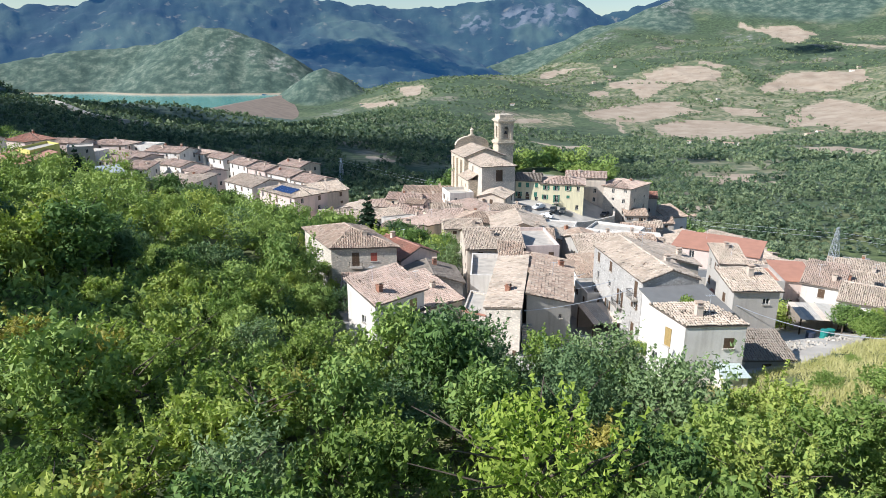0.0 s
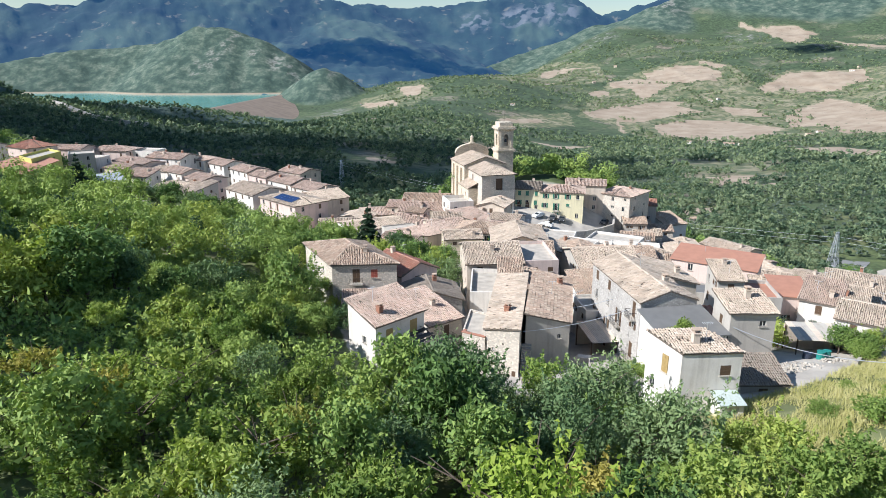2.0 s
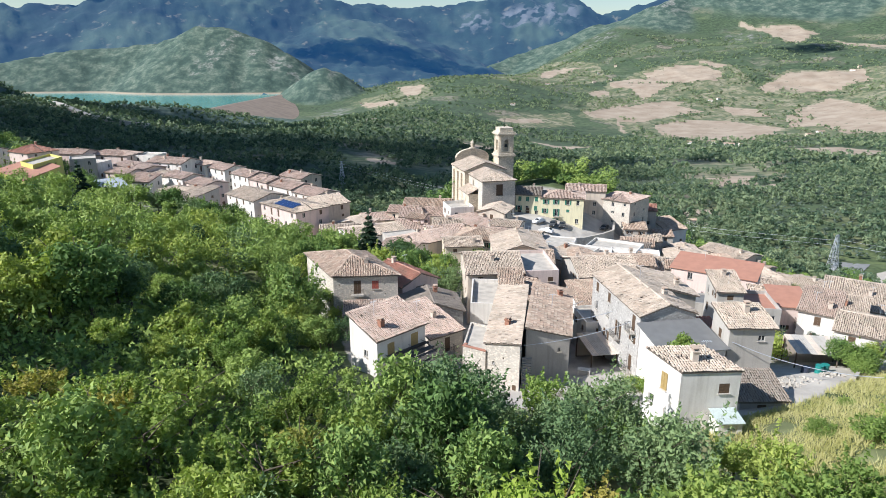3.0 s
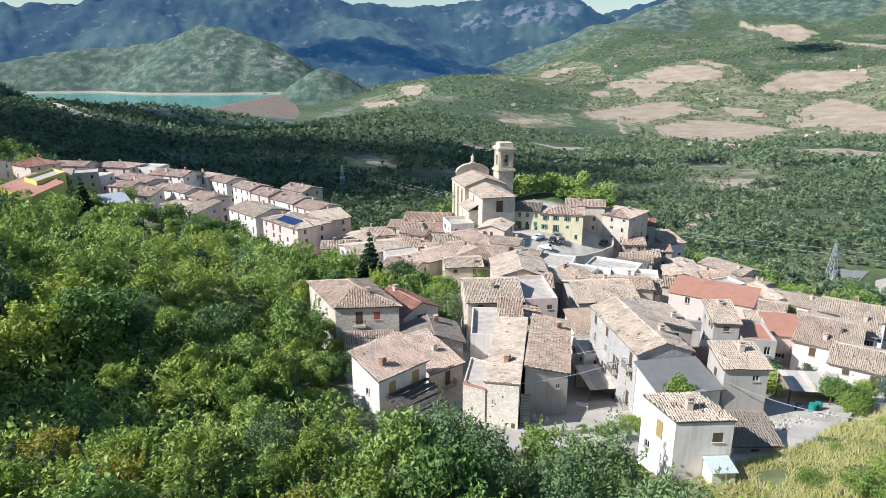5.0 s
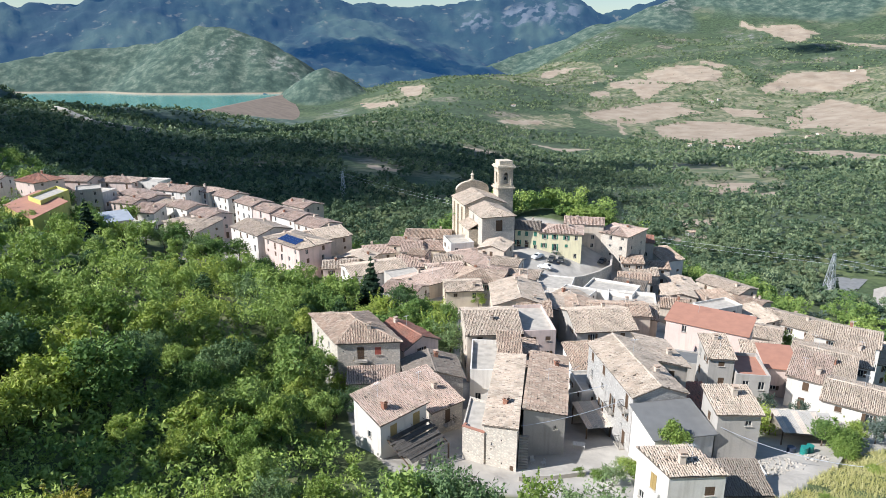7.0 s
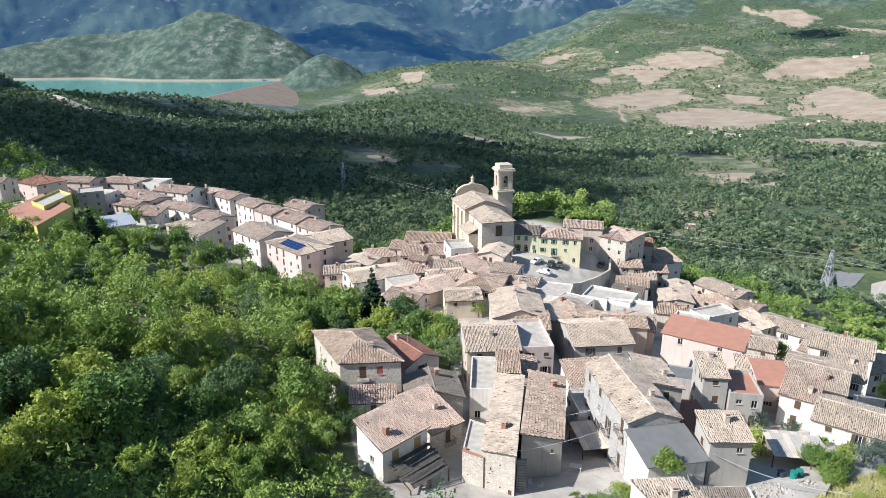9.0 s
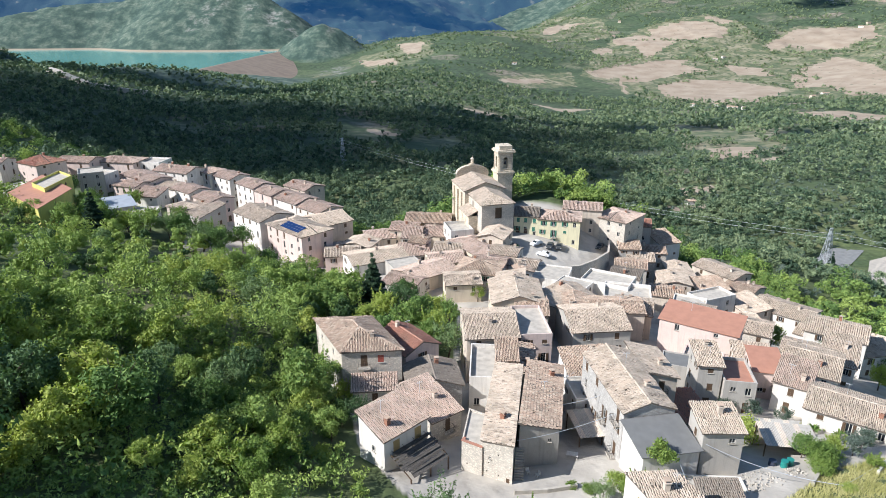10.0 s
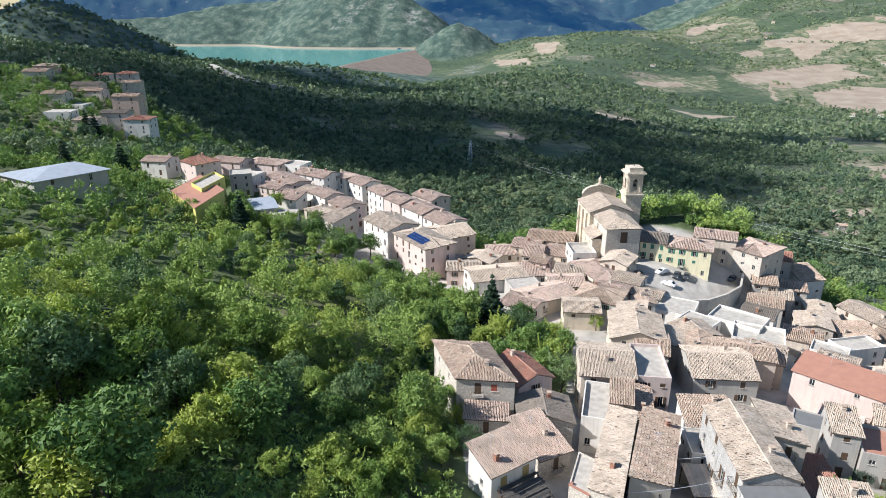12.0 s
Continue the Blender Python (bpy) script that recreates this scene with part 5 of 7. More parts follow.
def church():
    g = 0.5
    ob = thing("church", pose(6.5, 196.4, g, 0, 0, 14.5), "pale stone church with tiled roofs and bell tower", "church")
    W, D, E = 13.2, 15.0, 13.4
    rng = np.random.default_rng(9)
    s = Shape()
    for o, u, ln in ((Vector((0, 0)), Vector((1, 0)), W), (Vector((W, 0)), Vector((0, 1)), D), (Vector((W, D)), Vector((-1, 0)), W), (Vector((0, D)), Vector((0, -1)), D)):
        facade(s, o, u, ln, -4, E, [(ln * 0.45, ln * 0.45 + 1.4, E - 4.2, E - 1.4)] if u.y else [])
    t = math.tan(radians(20))
    s.poly((0, 0, E), (W, 0, E), (W / 2, 0, E + W / 2 * t)).poly((W, D, E), (0, D, E), (W / 2, D, E + W / 2 * t))
    for y in (3.2, 7.5, 11.8):
        s.box(-0.55, -0.003, y - 0.5, y + 0.5, -4, E - 1.2)
    s.box(-0.25, 0.003, -0.25, D + 0.2, E - 0.5, E - 0.1).box(-0.25, W + 0.25, -0.3, -0.003, E - 0.5, E - 0.12)
    part("nave", s, PALESTONE, ob)

    def tiled(name, planes, mat):
        rf = part(name, slab(planes), UNDER, ob)
        V, Fc = [], []
        for pl in planes:
            v, f = tile_field(pl, rng, 0.3, 0.5)
            Fc += [tuple(i + len(V) for i in q) for q in f]
            V += v
        me = bpy.data.meshes.new("tiles")
        me.from_pydata(V, [], Fc)
        me.materials.append(mat)
        part("tiles", me, mat, rf, kind="stuff")
    tiled("roof", roof_planes("gable_y", W, D - 0.8, E, 20, 0.4), TILE_PALE)
    # choir with hipped end
    s = Shape()
    x0, x1, y0, E2 = 1.3, 11.3, -13.6, 12.6
    facade(s, Vector((x0, y0)), Vector((1, 0)), x1 - x0, -4, E2, [(4.2, 6.3, E2 - 4.6, E2 - 1.2)], 0.5)
    facade(s, Vector((x1, y0)), Vector((0, 1)), -y0, -4, E2, [])
    facade(s, Vector((x0, 0)), Vector((0, -1)), -y0, -4, E2, [(4.0, 5.2, E2 - 3.6, E2 - 1.2)], 0.4)
    choir = part("choir", s, STONE, ob)
    part("window", Shape().box(x0 + 4.25, x0 + 6.25, y0 + 0.3, y0 + 0.36, E2 - 4.55, E2 - 1.25).box(x0 + 5.2, x0 + 5.3, y0 + 0.26, y0 + 0.3, E2 - 4.55, E2 - 1.25).box(x0 + 4.25, x0 + 6.25, y0 + 0.26, y0 + 0.3, E2 - 2.9, E2 - 2.8), WOOD, choir)
    h, m = E2 - 0.15, (x0 + x1) / 2
    top = h + 5.4 * math.tan(radians(20))
    a, b = (m, y0 + 5.4, top), (m, 0.0, top)
    tiled("roof", [[(x0 - 0.4, y0 - 0.4, h), (x1 + 0.4, y0 - 0.4, h), a], [(x1 + 0.4, y0 - 0.4, h), (x1 + 0.4, 0, h), b, a], [(x0 - 0.4, 0, h), (x0 - 0.4, y0 - 0.4, h), a, b]], TILE_PALE)
    # side chapel and aisle
    s = Shape()
    facade(s, Vector((-1.5, -9.5)), Vector((1, 0)), 2.8, -4, 8.0, [])
    facade(s, Vector((-1.5, -0.1)), Vector((0, -1)), 9.4, -4, 8.0, [(2, 2.9, 5, 6.6), (6, 6.9, 5, 6.6)])
    part("chapel", s, PALESTONE, ob)
    tiled("roof", [[(-1.9, -0.1, 8.0), (-1.9, -9.8, 8.0), (1.28, -9.8, 9.6), (1.28, -0.1, 9.6)]], TILE_PALE)
    # curved pediment over the main front, with its lantern
    s = Shape()
    cx, zc = W / 2 + 0.2, E + 1.6
    pts = [(cx - 5.6 * math.cos(math.pi * i / 16), zc + 2.9 * math.sin(math.pi * i / 16)) for i in range(17)]
    for y, rev in ((D - 0.6, False), (D + 0.4, True)):
        ring = [(px, y, pz) for px, pz in pts] + [(cx + 5.6, y, E - 0.3), (cx - 5.6, y, E - 0.3)]
        s.poly(*(reversed(ring) if not rev else ring))
    for (ax, az), (bx, bz) in zip(pts, pts[1:]):
        s.poly((ax, D - 0.85, az + 0.12), (bx, D - 0.85, bz + 0.12), (bx, D + 0.6, bz + 0.12), (ax, D + 0.6, az + 0.12))
        s.poly((ax, D - 0.85, az - 0.22), (bx, D - 0.85, bz - 0.22), (bx, D - 0.85, bz + 0.12), (ax, D - 0.85, az + 0.12))
    part("pediment", s, PALESTONE, ob)
    s = Shape()
    s.box(cx - 0.9, cx + 0.9, D - 0.9, D + 0.7, zc + 2.8, zc + 3.3)
    s.tube((cx, D - 0.1, zc + 3.3), (cx, D - 0.1, zc + 4.9), 0.55, 0.5, 8).tube((cx, D - 0.1, zc + 4.9), (cx, D - 0.1, zc + 5.6), 0.72, 0.12, 8)
    s.tube((cx, D - 0.1, zc + 5.6), (cx, D - 0.1, zc + 6.3), 0.05, 0.05, 5)
    part("lantern", s, PALESTONE, ob)
    # bell tower: shaft, cornice, open belfry, upper cornice, low drum
    tx, ty, r = 16.3, 10.9, 2.55
    tower = part("bell_tower", Shape().box(tx - r, tx + r, ty - r, ty + r, -4, 15.7), PALESTONE, ob, m=None)
    s = Shape()
    s.box(tx - r - 0.35, tx + r + 0.35, ty - r - 0.35, ty + r + 0.35, 15.7, 16.05).box(tx - r - 0.55, tx + r + 0.55, ty - r - 0.55, ty + r + 0.55, 16.05, 16.4).box(tx - r - 0.2, tx + r + 0.2, ty - r - 0.2, ty + r + 0.2, 16.4, 16.9)
    part("cornice", s, PALESTONE, tower)
    s, q = Shape(), r - 0.15
    for o, u in ((Vector((tx - q, ty - q)), Vector((1, 0))), (Vector((tx + q, ty - q)), Vector((0, 1))), (Vector((tx + q, ty + q)), Vector((-1, 0))), (Vector((tx - q, ty + q)), Vector((0, -1)))):
        holes = [(q - 0.75, q + 0.75, 17.6, 20.6), (q - 0.68, q + 0.68, 20.6, 20.9), (q - 0.5, q + 0.5, 20.9, 21.15), (q - 0.27, q + 0.27, 21.15, 21.3)]
        facade(s, o, u, 2 * q, 16.9, 23.0, holes, 0.9)
        n = Vector((u.y, -u.x))
        for a in (0.35, 2 * q - 0.85):
            p0 = o + u * a
            p1 = o + u * (a + 0.5) + n * 0.16
            s.box(min(p0.x, p1.x), max(p0.x, p1.x), min(p0.y, p1.y), max(p0.y, p1.y), 16.9, 22.6)
        p0, p1 = o + u * (q - 1.0), o + u * (q + 1.0) + n * 0.1
        s.box(min(p0.x, p1.x), max(p0.x, p1.x), min(p0.y, p1.y), max(p0.y, p1.y), 17.3, 17.6)
    me = s.mesh("belfry", PALESTONE)
    part("belfry", me, PALESTONE, tower, kind="")
    part("bell", Shape().tube((tx, ty - 1.9, 18.9), (tx, ty - 1.9, 19.8), 0.5, 0.25, 10), DARKIRON, tower)
    s = Shape()
    for i, (z0, z1, o) in enumerate(((22.6, 22.9, 0.25), (22.9, 23.3, 0.55), (23.3, 23.7, 0.3), (23.7, 25.0, -0.35))):
        s.box(tx - r - o, tx + r + o, ty - r - o, ty + r + o, z0 + 0.002 * i, z1)
    part("cornice", s, PALESTONE, tower)
    part("antenna", Shape().tube((tx, ty, 25.0), (tx, ty, 28.6), 0.06, 0.03, 5).tube((tx - 0.6, ty, 27.4), (tx + 0.6, ty, 27.4), 0.03, 0.03, 4), DARKIRON, tower)


church()


# ---- outlying houses up the hillside and the grey hall ----
house("grey hall with broad metal roof among trees", -166, 158, -20, 18, 20, 27.4, "hip", GREY, None, 9, roof_mat=SHEET_PALE, over=0.9, front=2, right=2, chim=0, skew=0.19)
for lab, hx, hy, yaw, w, d, e, rf, wl, tl in (("white house with red hip roof and balconies", -243, 316, 10, 14, 11, 15, "hip", WHITE, TILE_RED),
                                             ("grey house with broad tiled roof in the hamlet", -341, 358, 12, 15, 10, 35, "gable_x", GREY, TILE_OLD),
                                             ("pink house with tiled roof in the hamlet", -347, 374, 12, 13, 10, 37, "hip", PINK, TILE_PINK),
                                             ("pale house with old roof in the hamlet", -585, 665, 12, 14, 10, 6, "gable_x", BEIGE, TILE_OLD),
                                             ("white house under the hamlet", -281, 303, 12, 14, 10, 20, "flat", WHITE, None),
                                             ("stone house with brown roof in the hamlet", -303, 328, 12, 13, 10, 26, "gable_x", STONE, TILE_OLD),
                                             ("low pale house in the hamlet", -312, 363, 12, 18, 10, 27, "gable_x", BEIGE, TILE_DARK),
                                             ("house with orange roof in the hamlet", -335, 411, 12, 11, 10, 28, "hip", ROSE, TILE_RED),
                                             ("cream house at the foot of the hamlet", -265, 304, 12, 14, 10, 16, "gable_x", CREAM, TILE_PALE),
                                             ("small house on the hillside", -669, 669, 12, 14, 10, 11, "gable_x", ROSE, TILE_OLD),
                                             ("grey plastered house on the hillside", -262, 322, 12, 15, 10, 17, "gable_x", GREY, TILE_DARK),
                                             ("pink house with brown roof on the hillside", -276, 352, 12, 16, 10, 22, "gable_x", PINK, TILE_OLD),
                                             ("pale house with terrace on the hillside", -292, 330, 5, 13, 10, 20, "flat", WHITE, None),
                                             ("rose house with tiled roof on the hillside", -304, 358, 8, 15, 10, 24, "gable_x", ROSE, TILE_OLD),
                                             ("white house high on the hillside", -322, 345, 4, 12, 10, 25, "gable_x", WHITE, TILE_OLD),
                                             ("small house with orange roof uphill", -330, 430, 15, 13, 10, 27, "hip", ROSE, TILE_RED),
                                             ("grey house with dark roof uphill", -352, 405, 8, 14, 10, 29, "gable_x", GREY, TILE_DARK),
                                             ("pale house at the top of the hamlet", -378, 418, 8, 14, 10, 32, "gable_x", BEIGE, TILE_OLD),
                                             ("beige house with small roof in the hamlet", -300, 395, 20, 12, 9, 25, "gable_x", BEIGE, TILE_OLD)):
    house(lab, hx, hy, yaw, w, d, e, rf, wl, tl, 15, tile_pitch=0.5)


# ---- plants ----
def leaf_cards(rng, centres, normals, size, tone, spread=0.68):
    """Diamond-shaped leaf sprays at the centres, facing roughly along the normals."""
    k = len(centres)
    nr = normals + rng.normal(0, spread, (k, 3))
    nr /= np.linalg.norm(nr, axis=1)[:, None] + 1e-9
    a = np.cross(nr, rng.normal(0, 1, (k, 3)))
    a /= np.linalg.norm(a, axis=1)[:, None] + 1e-9
    b = np.cross(nr, a)
    s = size * rng.uniform(0.6, 1.35, (k, 1))
    v = np.stack([centres - a * s * 0.95 - b * s * 0.62, centres + a * s * 0.35 - b * s * 0.9, centres + a * s * 0.75 + b * s * 1.05], 1)
    return v.reshape(-1, 3), np.repeat(tone, 3)


def card_mesh(name, v, tone, mat):
    me = bpy.data.meshes.new(name)
    k = len(v) // 3
    me.vertices.add(3 * k)
    me.vertices.foreach_set("co", v.astype(np.float32).ravel())
    me.loops.add(3 * k)
    me.loops.foreach_set("vertex_index", np.arange(3 * k, dtype=np.int32))
    me.polygons.add(k)
    me.polygons.foreach_set("loop_start", np.arange(0, 3 * k, 3, dtype=np.int32))
    at = me.attributes.new("tone", "FLOAT", "POINT")
    at.data.foreach_set("value", tone.astype(np.float32))
    me.materials.append(mat)
    me.update(calc_edges=True)
    return me


def crown_points(rng, count, rx, rz, zc, blobs, shell=0.75):
    """Points on a crown made of many leaf masses, with gaps between them."""
    th, ph = rng.uniform(0, 6.283, blobs), np.arccos(rng.uniform(-0.75, 1, blobs))
    rr = rng.uniform(0.45, 0.85, blobs)
    bc = np.stack([rr * rx * np.sin(ph) * np.cos(th), rr * rx * np.sin(ph) * np.sin(th), zc + rr * rz * np.cos(ph)], 1)
    br = rng.uniform(0.26, 0.48, blobs) * rx
    i = rng.integers(0, blobs, count)
    n = rng.normal(0, 1, (count, 3))
    n /= np.linalg.norm(n, axis=1)[:, None]
    r = br[i] * rng.uniform(shell, 1.08, count)
    p = bc[i] + n * r[:, None] * np.array([1, 1, 0.8])
    return p, n


def trunk_shape(rng, height, radius, limbs, spread):
    s = Shape()
    top = Vector((rng.normal(0, 0.05) * height, rng.normal(0, 0.05) * height, height * 0.62))
    mid = Vector((top.x * 0.4, top.y * 0.4, height * 0.3))
    s.tube((0, 0, -0.6), mid, radius, radius * 0.72, 7).tube(mid, top, radius * 0.72, radius * 0.4, 6)
    for i in range(limbs):
        a = 6.283 * i / limbs + rng.uniform(-0.4, 0.4)
        o = mid.lerp(top, rng.uniform(0, 1))
        e = o + Vector((math.cos(a) * spread * rng.uniform(0.5, 0.9), math.sin(a) * spread * rng.uniform(0.5, 0.9), height * rng.uniform(0.15, 0.33)))
        s.tube(o, e, radius * 0.32, radius * 0.1, 5)
    return s


def shoots(rng, number, height, rx, per):
    """Upright leafy shoots that break the crown's outline."""
    P, N = [], []
    for i in range(number):
        a, r = rng.uniform(0, 6.283), rx * math.sqrt(rng.uniform(0.02, 1.0))
        o = np.array([r * math.cos(a), r * math.sin(a), height * rng.uniform(0.35, 0.75)])
        w = np.array([math.cos(a) * 0.35, math.sin(a) * 0.35, 1.0]) + rng.normal(0, 0.16, 3)
        ln = rng.uniform(0.8, 1.9) * height / 6
        t = rng.uniform(0, 1, per)
        p = o + w * (t * ln)[:, None] + rng.normal(0, 0.16, (per, 3)) * (1.15 - t)[:, None]
        P.append(p)
        N.append(rng.normal(0, 1, (per, 3)) + np.array([0, 0, 0.5]))
    return np.concatenate(P), np.concatenate(N)


def tree(label, seed, height, rx, leaves, size, mat, blobs=16, name="tree", bare=0, shoot=0, spread=0.68):
    rng = np.random.default_rng(seed)
    ob = thing(name, Matrix.Identity(4), label, "tree" if name == "tree" else "bush")
    part("trunk", trunk_shape(rng, height, 0.024 * height, 5 + bare, rx * (1.0 + 0.15 * bare)), BARK, ob)
    p, n = crown_points(rng, leaves, rx, height * 0.36, height * 0.6, blobs, 0.35)
    if shoot:
        ps, ns = shoots(rng, shoot, height, rx, 26)
        p, n = np.concatenate([p, ps]), np.concatenate([n, ns])
    v, t = leaf_cards(rng, p, n, size, rng.uniform(0, 0.35, len(p)), spread)
    part("crown", card_mesh("crown", v, t, mat), mat, ob)
    return ob


def conifer(label, seed, height, rx, leaves, size):
    rng = np.random.default_rng(seed)
    ob = thing("conifer", Matrix.Identity(4), label, "tree")
    part("trunk", Shape().tube((0, 0, -0.5), (0, 0, height * 0.95), 0.02 * height, 0.03, 7), BARK, ob)
    h = 1 - np.sqrt(rng.uniform(0, 1, leaves)) * 0.92
    tier = np.round(h * 11) / 11 + rng.normal(0, 0.012, leaves)
    a = rng.uniform(0, 6.283, leaves)
    r = rx * (1.03 - tier) * np.sqrt(rng.uniform(0.08, 1, leaves)) * (0.78 + 0.22 * np.sin(a * 5 + tier * 40))
    p = np.stack([r * np.cos(a), r * np.sin(a), tier * height - 0.18 * r], 1)
    n = np.stack([np.cos(a) * 0.3, np.sin(a) * 0.3, np.ones(leaves)], 1)
    v, t = leaf_cards(rng, p, n, size, rng.uniform(0, 0.3, leaves), 0.35)
    part("crown", card_mesh("crown", v, t, LEAF_DARK), LEAF_DARK, ob)
    return ob


def scatter(rng, x0, x1, y0, y1, gap, keep):
    xs, ys = np.meshgrid(np.arange(x0, x1, gap), np.arange(y0, y1, gap))
    xs = xs.ravel() + rng.uniform(-0.42, 0.42, xs.size) * gap
    ys = ys.ravel() + rng.uniform(-0.42, 0.42, ys.size) * gap
    k = keep(xs, ys)
    return xs[k], ys[k]


def clear(x, y):
    return ~inside(x, y, VILLAGE) & ~inside(x, y, ROAD)


rng = np.random.default_rng(5)
KINDS = [tree("young ash tree with dense green leaves", 11, 6.5, 2.2, 1900, 0.155, LEAF_NEAR, 20, shoot=26),
         tree("leafy maple with mid green crown", 12, 7.5, 2.6, 2300, 0.165, LEAF, 24, shoot=18),
         tree("robinia with feathery grey green leaves", 13, 7.0, 2.7, 2600, 0.13, LEAF_GREY, 26, shoot=26),
         tree("field elm with light green leaves", 14, 6.0, 2.1, 1700, 0.15, LEAF_LIGHT, 18, shoot=34),
         tree("scrubby tree with yellowing leaves and bare twigs", 15, 5.0, 2.0, 900, 0.14, LEAF_YELLOW, 14, bare=9, shoot=18),
         tree("dark leafed oak on the slope", 16, 8.5, 3.1, 2300, 0.18, LEAF, 24, shoot=10),
         tree("tall ailanthus with pale yellow green leaf sprays", 17, 7.0, 2.4, 1300, 0.17, LEAF_LIGHT, 13, bare=7, shoot=30),
         tree("low bramble thicket with glossy green leaves", 18, 3.0, 2.4, 1700, 0.14, LEAF_NEAR, 18, shoot=24)]
for k in KINDS:
    k.matrix_world = pose(-30, -40 - 9 * KINDS.index(k), land_at(-30, -40 - 9 * KINDS.index(k)))


def near_wood(x, y):
    return clear(x, y) & (np.hypot(x, y) > 17) & (np.abs(np.arctan2(x, y)) < 0.86) & ~((x > 0) & (x < 9) & (y < 29)) & ~((x > 24) & (y > 38)) & ~((x > 15) & (y > 45)) & (y < 60 - 0.12 * np.abs(x + 5))


xs, ys = scatter(rng, -48, 42, 15, 62, 4.1, near_wood)
for x, y in sorted(zip(xs, ys), key=lambda q: math.hypot(*q))[:125]:
    feathery = -5 < x < 17 and 35 < y < 58
    k = int(rng.choice([2, 0, 1], p=[0.75, 0.15, 0.1])) if feathery else int(rng.choice(8, p=[0.22, 0.06, 0.06, 0.24, 0.13, 0.03, 0.08, 0.18]))
    sc = rng.uniform(0.7, 1.2) * (0.95 if y < 32 else 1.08 if -8 < x < 17 and y < 50 else 0.7 if -34 < x < -6 and y > 46 else 0.95)
    t = copy_thing(KINDS[k], pose(x, y, land_at(x, y) - 0.25, rng.uniform(-5, 5), rng.uniform(-5, 5), rng.uniform(0, 360)))
    t.scale = (sc, sc, sc * rng.uniform(0.85, 1.2))
lime = tree("spreading ailanthus with lime yellow leaf sprays and bare stems", 19, 10.4, 3.3, 1700, 0.17, LEAF_LIME, 15, bare=9, shoot=30)
lime.matrix_world = pose(4.4, 26.0, land_at(4.4, 26.0), 0, 0, 30)
# thicket on the bank beside the white house
xs, ys = scatter(rng, 14, 62, 30, 66, 2.9, lambda x, y: ~inside(x, y, VILLAGE) & ((x > 24) | (y < 46)) & (x + 0.6 * y < 78) & (y > 36 - 0.35 * (x - 14)))
for x, y in zip(xs[:24], ys[:24]):
    k, sc = int(rng.choice([7, 3, 0], p=[0.6, 0.25, 0.15])), rng.uniform(0.45, 0.75)
    t = copy_thing(KINDS[k], pose(x, y, land_at(x, y) - 0.2, 0, 0, rng.uniform(0, 360)))
    t.scale = (sc, sc, sc * 0.8)


def grove(name, label, xs, ys, rng, height, rx, leaves, size, mat, flat=0.42, tonal=130, shrink=lambda x, y: 1.0, blobs=9, spread=0.68, shade=0.0):
    """Many crowns that cannot be told apart singly, over bare ground."""
    z = surface(xs, ys)
    drift = 0.5 + 0.45 * wave(xs, ys, tonal, 77)
    V, T = [], []
    for x, y, g, hue in zip(xs, ys, z, drift):
        s = rng.choice((0.5, 0.75, 1.0, 1.4)) * rng.uniform(0.85, 1.15) * shrink(x, y)
        p, n = crown_points(rng, leaves, rx * s, height * flat * s, height * (1 - flat) * s, blobs)
        v, t = leaf_cards(rng, p + np.array([x, y, g]), n, size, np.full(leaves, np.clip(hue - shade + rng.normal(0, 0.3) + 0.2 * min(1.0, max(0.0, (x - 70) / 150)), 0, 1)), spread)
        V.append(v)
        T.append(t)
    return tagged(new(name, card_mesh(name, np.concatenate(V), np.concatenate(T), mat)), label, "trees", kind="stuff")


def slope_wood(x, y):
    left = (x < -14 - 0.10 * (y - 60)) & ((y > 56) | (x < -46))
    return left & clear(x, y) & (np.arctan2(-x, y) < 1.05) & (np.hypot(x + 26, y - 100) > 7) & (np.hypot(x + 52, y - 118) > 6) & ~((x < -128) & (y > 132))


def lower(x, y):
    """Trees are lower towards the upper street."""
    near_roofs = 0.85 if (x > -36 and y < 84) else 0.6 if x < -92 and y > 84 else 1.0
    return near_roofs * (1.0 - 0.38 * min(1.0, max(0.0, (math.hypot(x, y) - 120) / 60)))


WOOD_KINDS = [tree("broad maple with rounded dark green crown", 41, 9.5, 3.9, 4600, 0.20, LEAF, 26, spread=0.45),
              tree("oak with deep green clumped crown", 42, 10.0, 4.2, 5000, 0.21, LEAF, 22, spread=0.45),
              tree("tall elm with narrow green crown", 43, 11.0, 3.3, 4000, 0.19, LEAF, 24, spread=0.45, shoot=8),
              tree("walnut with bright green rounded crown", 44, 8.5, 3.6, 4000, 0.21, LEAF_LIGHT, 20, spread=0.45),
              tree("willow with grey green feathery crown", 45, 8.5, 3.7, 4400, 0.18, LEAF_GREY, 26, spread=0.5, shoot=14),
              tree("young ash with light green leaves", 46, 7.0, 2.8, 3000, 0.18, LEAF_NEAR, 16, spread=0.45, shoot=10)]
for i, k in enumerate(WOOD_KINDS):
    k.matrix_world = pose(-44, -40 - 10 * i, land_at(-44, -40 - 10 * i))
xs, ys = scatter(rng, -165, -10, 24, 200, 6.3, slope_wood)
order = np.argsort(np.hypot(xs, ys))
xs, ys = xs[order], ys[order]
